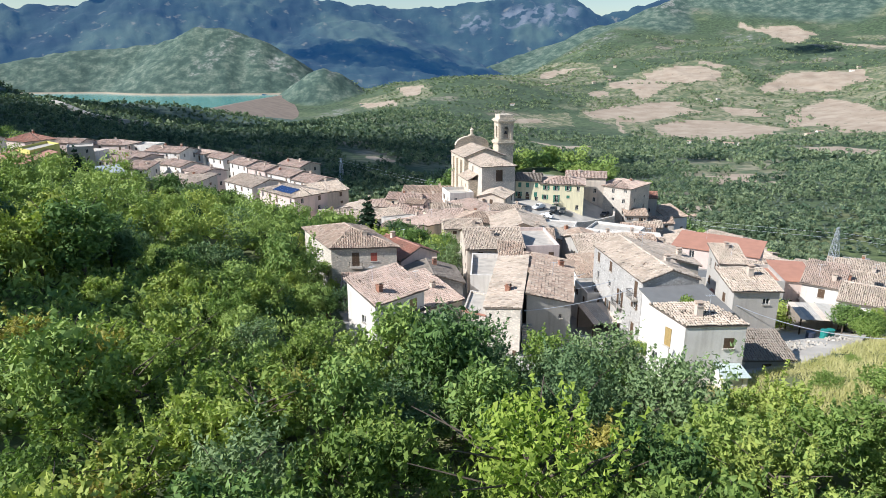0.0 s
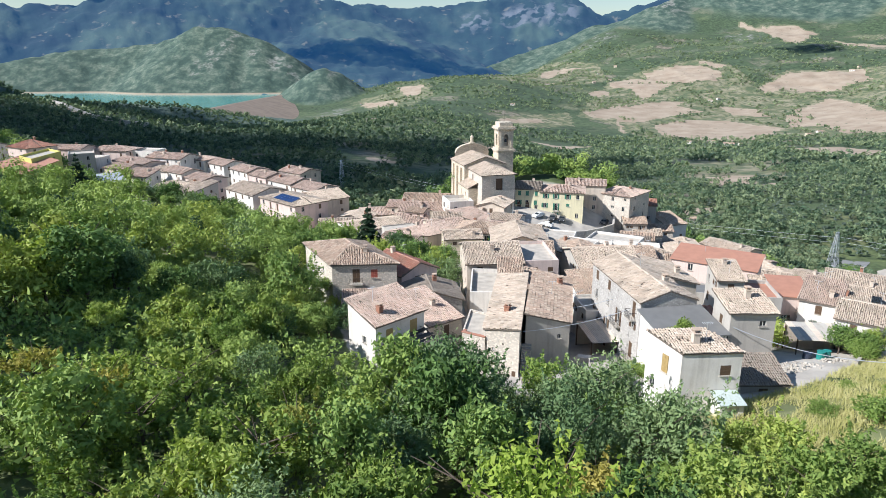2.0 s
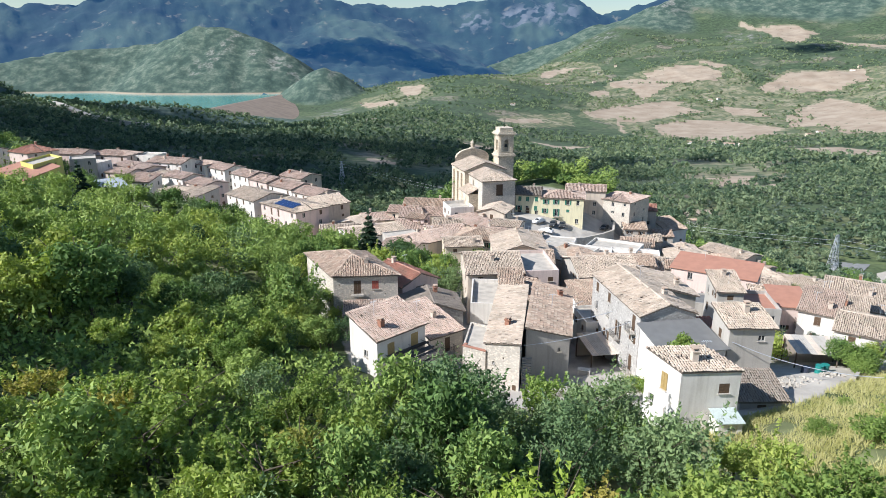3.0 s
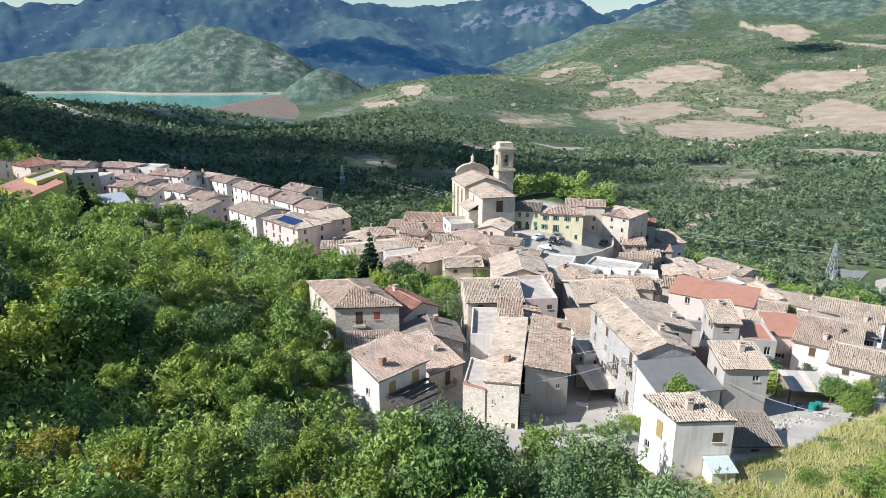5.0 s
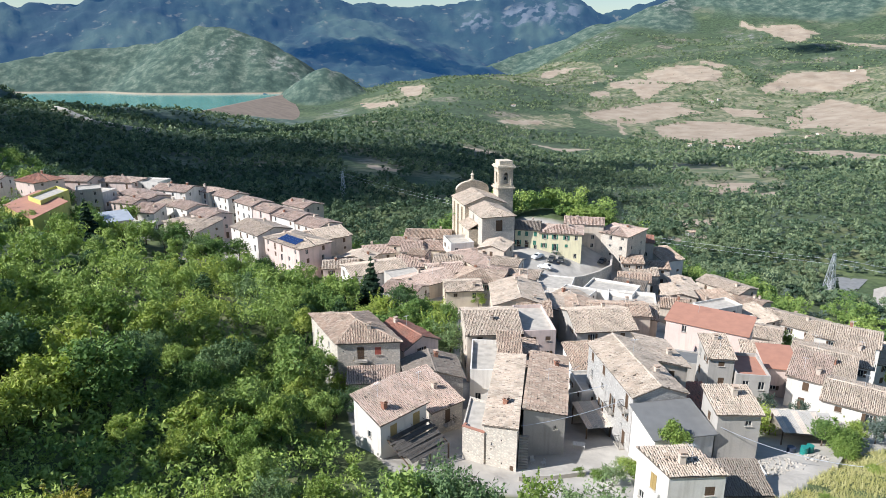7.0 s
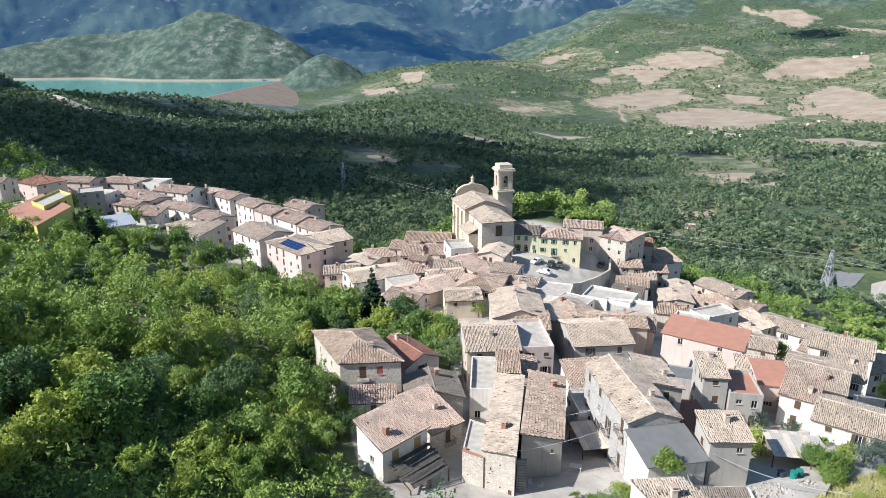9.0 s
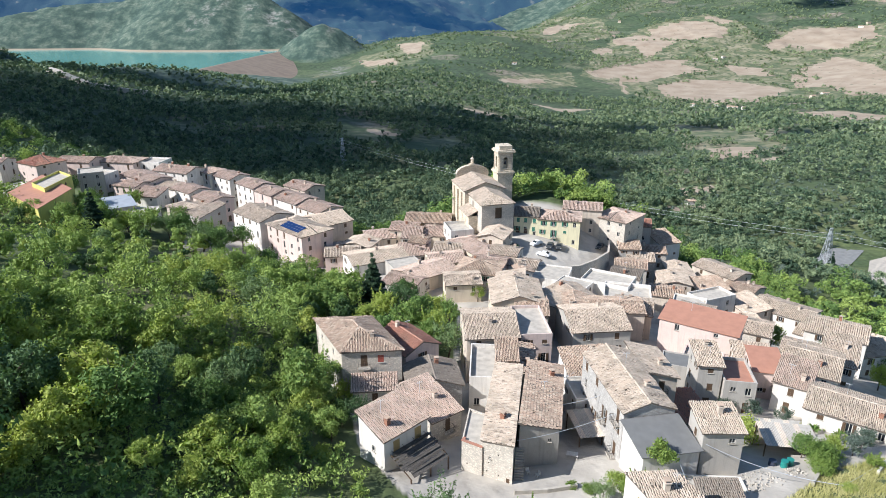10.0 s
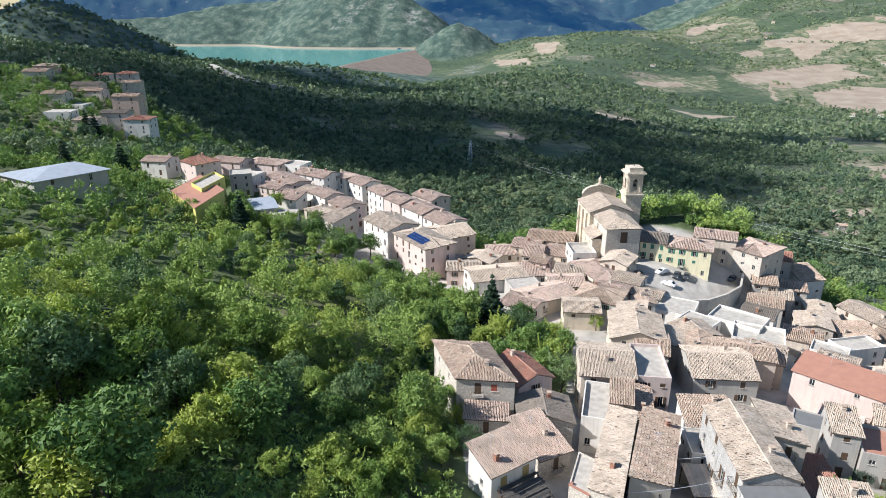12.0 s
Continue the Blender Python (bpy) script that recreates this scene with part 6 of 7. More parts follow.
for x, y in zip(xs[:80], ys[:80]):
    k = int(rng.choice(6, p=[0.14, 0.08, 0.06, 0.30, 0.14, 0.28]))
    sc = (min(1.0, rng.choice((0.7, 0.95, 1.2))) if x > -34 else rng.choice((0.7, 0.95, 1.2, 1.5))) * rng.uniform(0.88, 1.12) * lower(x, y)
    t = copy_thing(WOOD_KINDS[k], pose(x, y, land_at(x, y) - 0.3, rng.uniform(-4, 4), rng.uniform(-4, 4), rng.uniform(0, 360)))
    t.scale = (sc, sc, sc * rng.uniform(0.85, 1.15))
xs, ys = xs[80:], ys[80:]
pick = rng.random(len(xs))
grove("woodland", "dense mixed green wood on the slope above the village", xs[pick < 0.6], ys[pick < 0.6], rng, 9.6, 3.4, 1700, 0.21, LEAF, tonal=40, shrink=lower, blobs=16, spread=0.42, shade=0.5)
grove("light_woodland", "lighter green trees among the wood on the slope", xs[pick > 0.82], ys[pick > 0.82], rng, 8.0, 3.2, 1400, 0.205, LEAF_LIGHT, tonal=40, shrink=lower, blobs=14, spread=0.42, shade=0.4)
grove("grey_woodland", "grey green trees among the wood on the slope", xs[(pick >= 0.6) & (pick <= 0.82)], ys[(pick >= 0.6) & (pick <= 0.82)], rng, 8.5, 3.4, 1400, 0.205, LEAF_GREY, tonal=40, shrink=lower, blobs=16, spread=0.45, shade=0.1)


PITCH = np.array([(186, 322), (206, 308), (305, 325), (315, 382), (255, 402), (208, 352)], float)
GLADES = [np.array(q, float) for q in (((-139, 890), (-100, 882), (-43, 759), (-91, 716), (-120, 763)), ((-41, 738), (9, 811), (30, 747), (-9, 654), (-38, 668)), ((224, 1672), (325, 1668), (372, 1555), (244, 1443), (185, 1477)), ((405, 1173), (463, 1048), (421, 879), (348, 868)))]


def open_land(x, y):
    """Meadows that bear no trees."""
    return np.any([inside(x, y, g) for g in GLADES], axis=0)


def valley(x, y):
    d = np.hypot(x, y)
    a = np.arctan2(x, y)
    return clear(x, y) & (np.abs(a + 0.06) < 0.80) & (d < 520) & ((y > 205) | (x > 85) | (x < -120)) & (d > 95) & (wave(x, y, 150, 41) + 0.7 * wave(x, y, 48, 46) > np.where(x > 70, -0.28, -0.6)) & (soil_at(x, y) < 0.9) & ~inside(x, y, PITCH) & ~((x < -225) & (x > -395) & (y > 286) & (y < 440)) & ~((x < -100) & (y < 232)) & ~((x > 8) & (x < 78) & (y < 215)) & ~open_land(x, y)


xs, ys = scatter(rng, -420, 420, 60, 520, 6.6, valley)
close = np.hypot(xs, ys) < 320
grove("valley_trees", "bright green broadleaf trees on the slope behind the village", xs[close], ys[close], rng, 8.0, 4.0, 420, 0.40, LEAF, tonal=60, blobs=8, spread=0.45, shade=0.15)
grove("valley_trees", "broadleaf trees covering the valley side below the village", xs[~close], ys[~close], rng, 8.0, 4.0, 210, 0.6, LEAF_HAZED, tonal=90, blobs=5, spread=0.4)
xs, ys = scatter(rng, 4, 76, 206, 246, 5.0, lambda x, y: (y > 213 - 0.06 * x) & ~((x > 55) & (y < 220)))
grove("churchyard_trees", "low green trees behind the church and the square", xs, ys, rng, 4.6, 2.8, 420, 0.34, LEAF, tonal=30, blobs=8, spread=0.45, shade=0.3)


def olives(x, y):
    """Olive groves and scrub on the open slopes below the village."""
    d = np.hypot(x, y)
    return clear(x, y) & (x > 60) & (y > 150) & (d < 900) & (np.arctan2(x, y) < 0.72) & (wave(x, y, 150, 41) + 0.7 * wave(x, y, 48, 46) < 0.1) & ~inside(x, y, PITCH) & (soil_at(x, y) < 0.9)


xs, ys = scatter(rng, 60, 640, 150, 900, 9.5, olives)
grove("olive_grove", "small grey green olive trees in loose rows", xs, ys, rng, 3.6, 2.3, 40, 0.6, LEAF_OLIVE, tonal=60, blobs=4, spread=0.4)


def wooded(x, y):
    """Where the open country bears woods rather than meadows."""
    return (wave(x, y, 300, 42) + 0.5 * wave(x, y, 95, 45) > np.where(x > 150, -0.35, -0.55)) & (soil_at(x, y) < 0.5) & ~open_land(x, y)


def woods(x, y):
    d = np.hypot(x, y)
    return (np.abs(np.arctan2(x, y) + 0.06) < 0.78) & (d > 505) & (d < 1000) & wooded(x, y)


xs, ys = scatter(rng, -760, 700, 330, 1000, 8.6, woods)
grove("valley_woods", "dark woods on the valley floor", xs, ys, rng, 8.5, 4.4, 40, 1.1, LEAF_HAZED, tonal=160, blobs=4, spread=0.35)


def far_valley(x, y):
    d = np.hypot(x, y)
    return (np.abs(np.arctan2(x, y) + 0.06) < 0.77) & (d > 990) & (d < 1900) & wooded(x, y)


xs, ys = scatter(rng, -1450, 1400, 650, 1900, 15, far_valley)
grove("distant_woods", "distant woods across the valley", xs, ys, rng, 9, 6.5, 18, 2.2, LEAF_HAZED, tonal=220, blobs=3, spread=0.3)


def hedges(x, y):
    d = np.hypot(x, y)
    return (np.abs(np.arctan2(x, y) + 0.06) < 0.76) & (d > 1880) & (d < 3900) & (wave(x, y, 420, 43) + 0.7 * wave(x, y, 130, 44) > 0.05) & (soil_at(x, y) < 0.5) & (land(x, y) > LAKE_Z + 6)


xs, ys = scatter(rng, -2400, 2400, 1000, 3900, 23, hedges)
grove("far_woods", "scattered woods and hedges on the far hills", xs, ys, rng, 7, 9, 12, 3.0, LEAF_HAZED, tonal=300, blobs=3, spread=0.3)

HEDGES = (((763, 2173), (841, 2236), (899, 2203)),
          ((609, 2117), (585, 2180)),
          ((908, 2117), (968, 2070), (980, 1876)),
          ((1053, 2220), (1038, 1964), (1106, 1969), (1117, 2123)),
          ((784, 2817), (889, 2773), (968, 2685)),
          ((1134, 2709), (1224, 2774), (1235, 2612)),
          ((1286, 2383), (1394, 2399), (1439, 2373)),
          ((446, 2329), (558, 2384), (691, 2486), (585, 2503), (458, 2396)),
          ((544, 1931), (585, 1803), (599, 2019)),
          ((1129, 2660), (1203, 2563), (1304, 2684)),
          ((846, 2607), (965, 2590), (946, 2378), (875, 2483)),
          ((897, 2256), (994, 2358), (989, 2440)),
          ((1041, 1805), (1026, 1662), (1050, 1611)),
          ((660, 2046), (847, 2172)),
          ((979, 1848), (953, 1633), (998, 1571), (1056, 1561)),
          ((472, 2255), (664, 2398)),
          ((256, 2644), (396, 2681), (602, 3046)),
          ((159, 2201), (305, 2314), (442, 2419)),
          ((1225, 2896), (1306, 2777), (1473, 2864)),
          ((1181, 2486), (1254, 2400)),
          ((1078, 2079), (1223, 2260)))
hx, hy = [], []
for line in HEDGES:
    for (ax, ay), (bx, by) in zip(line, line[1:]):
        k = max(2, int(math.hypot(bx - ax, by - ay) / 11))
        t = (np.arange(k) + rng.uniform(0, 1, k)) / k
        hx.append(ax + (bx - ax) * t + rng.normal(0, 5, k))
        hy.append(ay + (by - ay) * t + rng.normal(0, 12, k))
grove("hedgerow", "dark hedgerow trees along the field edges", np.concatenate(hx), np.concatenate(hy), rng, 8, 7, 16, 2.2, LEAF_HAZED, tonal=300)


def thicket(x, y):
    return clear(x, y) & (np.hypot(x, y) > 12) & (np.abs(np.arctan2(x, y)) < 1.0) & ((x < -8 - 0.1 * (y - 60)) | (y < 57)) & ~((x > 20) & (y > 36))


xs, ys = scatter(rng, -48, 40, 10, 60, 2.3, thicket)
grove("undergrowth", "low tangled undergrowth of brambles and saplings", xs, ys, rng, 1.7, 1.4, 60, 0.18, LEAF, tonal=18)



def upper_slope(x, y):
    """The hillside round the grey hall and the hamlet."""
    near_hall = (x < -122) & (y > 128) & (y < 332) & (x > -270) & (np.hypot(x + 157, y - 166) > 17)
    hamlet = (x < -225) & (x > -395) & (y > 286) & (y < 440)
    return clear(x, y) & (near_hall | hamlet)


xs, ys = scatter(rng, -395, -122, 128, 440, 6.2, upper_slope)
grove("hillside_trees", "bushy green trees on the hillside round the hall and hamlet", xs, ys, rng, 5.8, 2.9, 240, 0.38, LEAF, tonal=60, spread=0.45, shade=0.4)
xs, ys = scatter(rng, -165, -20, 40, 200, 5.2, slope_wood)
grove("wood_undergrowth", "dark undergrowth between the trees of the slope", xs, ys, rng, 2.8, 2.3, 70, 0.34, LEAF, tonal=30)

def under_trees(x, y):
    """The near part of the slope, up to the lowest houses."""
    edge = np.where(y < 67, -9.5, np.where(y < 76, -13.5, np.where(y < 88, -15.5, -19.0 - 0.4 * (y - 90))))
    return (x < edge) & (np.hypot(x, y) > 38) & (np.arctan2(-x, y) < 0.95)


xs, ys = scatter(rng, -75, -9, 34, 112, 2.6, under_trees)
grove("scrub", "tangled green scrub between the trees of the slope", xs, ys, rng, 2.5, 1.8, 150, 0.2, LEAF, tonal=24, blobs=7, spread=0.5, shade=0.25)

# ---- saplings and scrub up to the walls of the lowest houses ----
xs, ys = scatter(rng, -27, -9, 57, 92, 3.9, lambda x, y: (x < -12.5 - 0.22 * (y - 70)) & (x < -9 - 0.9 * (74 - y)))
for x, y in zip(xs, ys):
    k, sc = int(rng.choice([0, 1, 3, 7, 2])), rng.uniform(0.5, 0.85)
    t = copy_thing(KINDS[k], pose(x, y, land_at(x, y) - 0.3, 0, 0, rng.uniform(0, 360)))
    t.scale = (sc, sc, sc)

# ---- trees and bushes between the houses ----
for x, y, k, sc in ((-25, 137, 1, 1.4), (-21, 142, 0, 1.5), (-31, 133, 3, 1.3), (-36, 141, 1, 1.3), (-10, 133, 2, 1.3), (-5, 127, 1, 1.2), (-2, 119, 0, 1.3), (0.5, 111, 2, 1.3), (-3, 114, 1, 1.1), (8, 142, 3, 0.8), (-42, 146, 5, 1.1), (-30, 150, 0, 1.0),
                  (39.5, 80, 0, 0.9), (27.5, 64.6, 3, 0.62), (24.2, 66.0, 0, 0.55), (74, 130, 1, 1.0), (80, 122, 2, 0.9), (70, 134, 3, 0.9), (50, 76, 4, 0.7), (53, 73, 3, 0.6), (48, 72, 1, 0.6), (19.5, 64, 2, 0.5), (-13, 83, 2, 0.8), (-16, 90, 0, 0.8), (63, 176, 3, 0.6), (58, 170, 0, 0.6), (96, 140, 1, 1.0), (90, 116, 0, 1.0), (99, 128, 2, 1.0)):
    t = copy_thing(KINDS[k], pose(x, y, land_at(x, y) - 0.3, 0, 0, 47 * x + 13 * y))
    t.scale = (sc, sc, sc)
for x, y, k, sc in ((-38, 134, 1, 1.6), (-33, 139, 0, 1.5), (-28, 131, 5, 1.3), (-22, 134, 1, 1.5), (-14, 130, 0, 1.4), (-9, 138, 1, 1.2), (-40, 127, 2, 1.5), (-32, 125, 1, 1.5), (-24, 126, 5, 1.2), (-16, 123, 3, 1.4), (-8, 121, 1, 1.4), (-2, 133, 0, 1.1), (1, 126, 1, 1.1), (-26, 144, 1, 1.2), (-45, 138, 0, 1.5), (-50, 147, 1, 1.4), (-38, 152, 2, 1.2), (-46, 158, 1, 1.3), (-12, 114, 1, 1.3), (-7, 110, 0, 1.2),
                  (-250, 308, 1, 1.2), (-268, 314, 0, 1.2), (-258, 338, 1, 1.3), (-284, 342, 5, 1.2), (-312, 338, 1, 1.2), (-320, 366, 2, 1.4), (-292, 374, 1, 1.4), (-340, 392, 1, 1.3), (-318, 410, 0, 1.3), (-362, 400, 5, 1.2), (-236, 312, 3, 1.2), (-276, 322, 1, 1.0),
                  (-150, 200, 1, 1.2), (-160, 204, 3, 1.2), (-152, 190, 0, 1.1), (-142, 194, 1, 1.1), (-166, 196, 1, 1.2)):
    t = copy_thing(KINDS[k], pose(x, y, land_at(x, y) - 0.3, 0, 0, 47 * x + 13 * y))
    t.scale = (sc, sc, sc * 0.92)
for x, y, k, sc in ((-100, 180, 1, 1.3), (-94, 183, 0, 1.3), (-88, 180, 5, 1.2), (-82, 183, 2, 1.3), (-77, 180, 1, 1.4), (-71, 184, 0, 1.4), (-66, 180, 5, 1.1), (-61, 184, 1, 1.2), (-106, 187, 1, 1.3), (-90, 188, 3, 1.4), (-70, 176, 2, 1.3), (-64, 174, 1, 1.3), (-86, 200, 0, 1.0), (-112, 196, 1, 1.3), (-118, 178, 5, 1.0), (-108, 176, 1, 1.2), (-116, 204, 3, 1.2), (-128, 214, 1, 1.3), (-104, 208, 0, 1.2)):
    t = copy_thing(KINDS[k], pose(x, y, land_at(x, y) - 0.3, 0, 0, 47 * x + 13 * y))
    t.scale = (sc * 1.15, sc * 1.15, sc)
for x, y, k, sc in ((40, 50, 7, 0.6), (46, 54, 3, 0.5), (52, 58, 7, 0.5), (36, 47, 7, 0.7), (57, 64, 0, 0.45), (44, 47, 3, 0.6), (50, 51, 7, 0.6), (60, 60, 7, 0.6), (33, 50, 7, 0.45), (39, 56, 7, 0.3), (48, 62, 7, 0.35), (55, 68, 3, 0.4)):
    t = copy_thing(KINDS[k], pose(x, y, land_at(x, y) - 0.3, 0, 0, 47 * x + 13 * y))
    t.scale = (sc * 1.3, sc * 1.3, sc)
fir = conifer("dark conifer with drooping branches in a garden", 21, 13.5, 5.2, 3600, 0.45)
fir.matrix_world = pose(-16.5, 138.5, land_at(-16.5, 138.5))
for x, y, sc in ((-100, 176, 1.0), (-170, 216, 1.1), (-185, 205, 1.0), (212, 330, 1.0), (-248, 300, 1.1), (-258, 306, 1.0)):
    t = copy_thing(fir, pose(x, y, land_at(x, y) - 0.3, 0, 0, 61 * x))
    t.scale = (sc, sc, sc)

# ---- fair-weather clouds that shade parts of the valley ----
cm, cn, cl_, cb = material("cloud", 1.0)
cb.inputs["Base Color"].default_value = (0.9, 0.9, 0.9, 1)
thin, veil = cn.new("ShaderNodeBsdfTransparent"), cn.new("ShaderNodeMixShader")
veil.inputs["Fac"].default_value = 0.7
cl_.new(cb.outputs[0], veil.inputs[1])
cl_.new(thin.outputs[0], veil.inputs[2])
cl_.new(veil.outputs[0], cn["Material Output"].inputs["Surface"])


def cloud(x, y, rx, ry, seed):
    """A heaped cloud 700 m up, of many rounded billows; x, y is the middle of its shade."""
    rng = np.random.default_rng(seed)
    bm = bmesh.new()
    for i in range(int(26 * max(1.0, 0.9 * rx / ry))):
        a, r = rng.uniform(0, 6.283), math.sqrt(rng.uniform(0, 1))
        rad = rng.uniform(0.22, 0.36) * min(rx, ry)
        m = Matrix.Translation((r * rx * 0.8 * math.cos(a), r * ry * 0.8 * math.sin(a), rng.uniform(0, 0.5) * rad)) @ Matrix.Diagonal((rad * rng.uniform(0.9, 1.4), rad, rad * 0.55, 1))
        bmesh.ops.create_icosphere(bm, subdivisions=2, radius=1, matrix=m)
    for v in bm.verts:
        v.co += Vector((noise.noise(v.co * 0.02), noise.noise(v.co * 0.02 + Vector((9, 0, 0))), 0)) * 0.06 * min(rx, ry)
    me = bpy.data.meshes.new("cloud")
    bm.to_mesh(me)
    bm.free()
    me.materials.append(cm)
    ob = tagged(new("cloud", me), "heaped white fair-weather cloud in the sky", "cloud", kind="structure")
    ob.matrix_world = Matrix.Translation(Vector((x, y, -90)) + SUN_FROM * (800 / SUN_FROM.z))


cloud(-260, 810, 490, 320, 1)
cloud(-640, 1290, 480, 170, 2)
cloud(180, 1110, 330, 90, 3)
cloud(600, 960, 160, 60, 5)
cloud(-170, 665, 430, 140, 4)
cloud(-200, 3980, 620, 260, 8)
cloud(-2200, 4600, 900, 160, 9)
cloud(1880, 3160, 190, 120, 10)

# ---- lake ----
lm, ln_, ll, lb = material("lake_water", 0.12)
lb.inputs["Base Color"].default_value = (0.10, 0.34, 0.32, 1)
rip = noise_node(ln_, ll, 0.05, 4, where(ln_))
bump(ln_, ll, lb, rip.outputs["Fac"], 0.05, 0.5)
lake = Shape().poly((-4300, 1900, LAKE_Z), (-1500, 1930, LAKE_Z), (-1000, 2090, LAKE_Z), (-836, 2247, LAKE_Z), (-825, 2506, LAKE_Z), (-803, 2905, LAKE_Z), (-772, 3340, LAKE_Z), (-850, 4600, LAKE_Z), (-4300, 4600, LAKE_Z))
tagged(new("water", lake.mesh("water", lm)), "turquoise reservoir between green hills", "lake", kind="structure")

# ---- tall dry grass on the bank ----
def grass_patch(xs, ys, rng):
    z = land(xs, ys)
    k = len(xs)
    a = rng.uniform(0, 6.283, k)
    h = rng.uniform(0.2, 0.75, k)
    w = 0.05
    lean = rng.normal(0.1, 0.45, (k, 2))
    base = np.stack([xs, ys, z], 1)
    side = np.stack([np.cos(a) * w, np.sin(a) * w, np.zeros(k)], 1)
    tip = base + np.stack([lean[:, 0] * h, lean[:, 1] * h, h], 1)
    v = np.stack([base - side * 0.7, base + side * 0.7, tip], 1).reshape(-1, 3)
    return v, np.repeat(np.clip(0.5 + 0.5 * wave(xs, ys, 9, 61) + rng.normal(0, 0.2, k), 0, 1), 3)


gx, gy = rng.uniform(24, 66, 90000), rng.uniform(38, 72, 90000)
ok = ~inside(gx, gy, VILLAGE) & (gx + 0.6 * gy > 52) & (wave(gx, gy, 14, 62) > -0.5)
v, t = grass_patch(gx[ok], gy[ok], rng)
tagged(new("dry_grass", card_mesh("dry_grass", v, t, GRASS)), "tall sun-bleached grass on the bank", "grass", kind="stuff")


# ---- lattice pylons and their cables ----
def pylon(x, y, h):
    g = land_at(x, y)
    ob = thing("pylon", pose(x, y, g, 0, 0, 30), "galvanised steel lattice power pylon", "pylon")
    b, top = h * 0.11, h * 0.018
    corner = lambda sx, sy, t: Vector((sx * (b + (top - b) * t), sy * (b + (top - b) * t), h * t))
    for sx in (-1, 1):
        for sy in (-1, 1):
            part("leg", Shape().tube(corner(sx, sy, -0.02), corner(sx, sy, 1), 0.16, 0.1, 5), STEEL, ob)
    s = Shape()
    lv = [0, 0.16, 0.31, 0.45, 0.57, 0.68, 0.78, 0.87, 0.94, 1.0]
    for a, c in zip(lv, lv[1:]):
        for p, q in (((-1, -1), (1, -1)), ((1, -1), (1, 1)), ((1, 1), (-1, 1)), ((-1, 1), (-1, -1))):
            s.tube(corner(*p, a), corner(*q, c), 0.07, 0.07, 4).tube(corner(*q, a), corner(*p, c), 0.07, 0.07, 4).tube(corner(*p, c), corner(*q, c), 0.06, 0.06, 4)
    part("bracing", s, STEEL, ob)
    for t, ln in ((0.99, 2.2), (0.88, 3.0), (0.77, 3.6)):
        for sx in (-1, 1):
            part("arm", Shape().tube((0, 0, h * t + 0.5), (sx * ln, 0, h * t), 0.1, 0.06, 4).tube((0, 0, h * t - 0.3), (sx * ln, 0, h * t), 0.1, 0.06, 4), STEEL, ob)
    return Vector((x, y, g + h * 0.9))


def cable(a, b, sag, label):
    pts = [a.lerp(b, i / 24) - Vector((0, 0, sag * 4 * (i / 24) * (1 - i / 24))) for i in range(25)]
    s = Shape()
    for p, q in zip(pts, pts[1:]):
        s.tube(p, q, 0.045, 0.045, 4, False)
    tagged(new("cable", s.mesh("cable", STEEL)), label, "cable")


p1, p2 = pylon(203, 322, 27), pylon(-96, 608, 24)
for dz in (0, -2.6):
    cable(p1 + Vector((-2, 0, dz)), p2 + Vector((2, 0, dz)), 8, "thin power cable between two pylons")
    cable(p1 + Vector((2, 0, dz)), Vector((470, 50, -10 + dz)), 8, "thin power cable leaving the pylon")

for a, b, sag in (((9.6, 71.5, 14.2), (23.8, 76.0, 15.4), 0.5), ((13.5, 80.0, 13.6), (24.2, 82.0, 14.8), 0.5), ((14.0, 86.0, 13.2), (21.5, 93.0, 11.6), 0.4), ((33.0, 68.1, 16.2), (47.5, 62.5, 14.6), 0.9), ((47.5, 62.5, 14.6), (66.0, 76.0, 12.0), 0.8), ((29.0, 66.6, 15.6), (27.0, 53.6, 19.0), 0.7)):
    cable(Vector(a), Vector(b), sag, "thin grey wire strung between the houses")

# ---- earth dam ----
dam = Shape()
crest = [Vector((-850, 2180, -133)), Vector((-836, 2247, -133)), Vector((-825, 2506, -133)), Vector((-803, 2905, -133)), Vector((-760, 3350, -133))]
for a, b_ in zip(crest, crest[1:]):
    n_ = Vector((b_.y - a.y, a.x - b_.x, 0)).normalized()
    dam.poly(a - n_ * 6, b_ - n_ * 6, b_ + n_ * 6, a + n_ * 6)
    dam.poly(a + n_ * 6, b_ + n_ * 6, b_ + n_ * 240 - Vector((0, 0, 64)), a + n_ * 240 - Vector((0, 0, 64)))
    dam.poly(b_ - n_ * 6, a - n_ * 6, a - n_ * 60 - Vector((0, 0, 22)), b_ - n_ * 60 - Vector((0, 0, 22)))
tagged(new("dam", dam.mesh("dam", simple("dam_earth", (0.27, 0.21, 0.16), 0.95, 0, 0.25, 0.03))), "long brown earth embankment dam holding the lake", "dam", kind="structure")


# ---- sports court and low buildings by the pylon ----
def flat_patch(name, label, category, mat, corners, lift):
    """A paved surface laid on the ground."""
    a, b, c, d = [Vector(q) for q in corners]
    grid = lambda u, v: a.lerp(b, u).lerp(d.lerp(c, u), v)
    k = 10
    put = lambda i, j: (*grid(i / k, j / k), float(surface(*grid(i / k, j / k))[0]) + lift)
    s = Shape()
    for i in range(k):
        for j in range(k):
            s.poly(put(i, j), put(i + 1, j), put(i + 1, j + 1), put(i, j + 1))
    tagged(new(name, s.mesh(name, mat)), label, category, kind="structure")


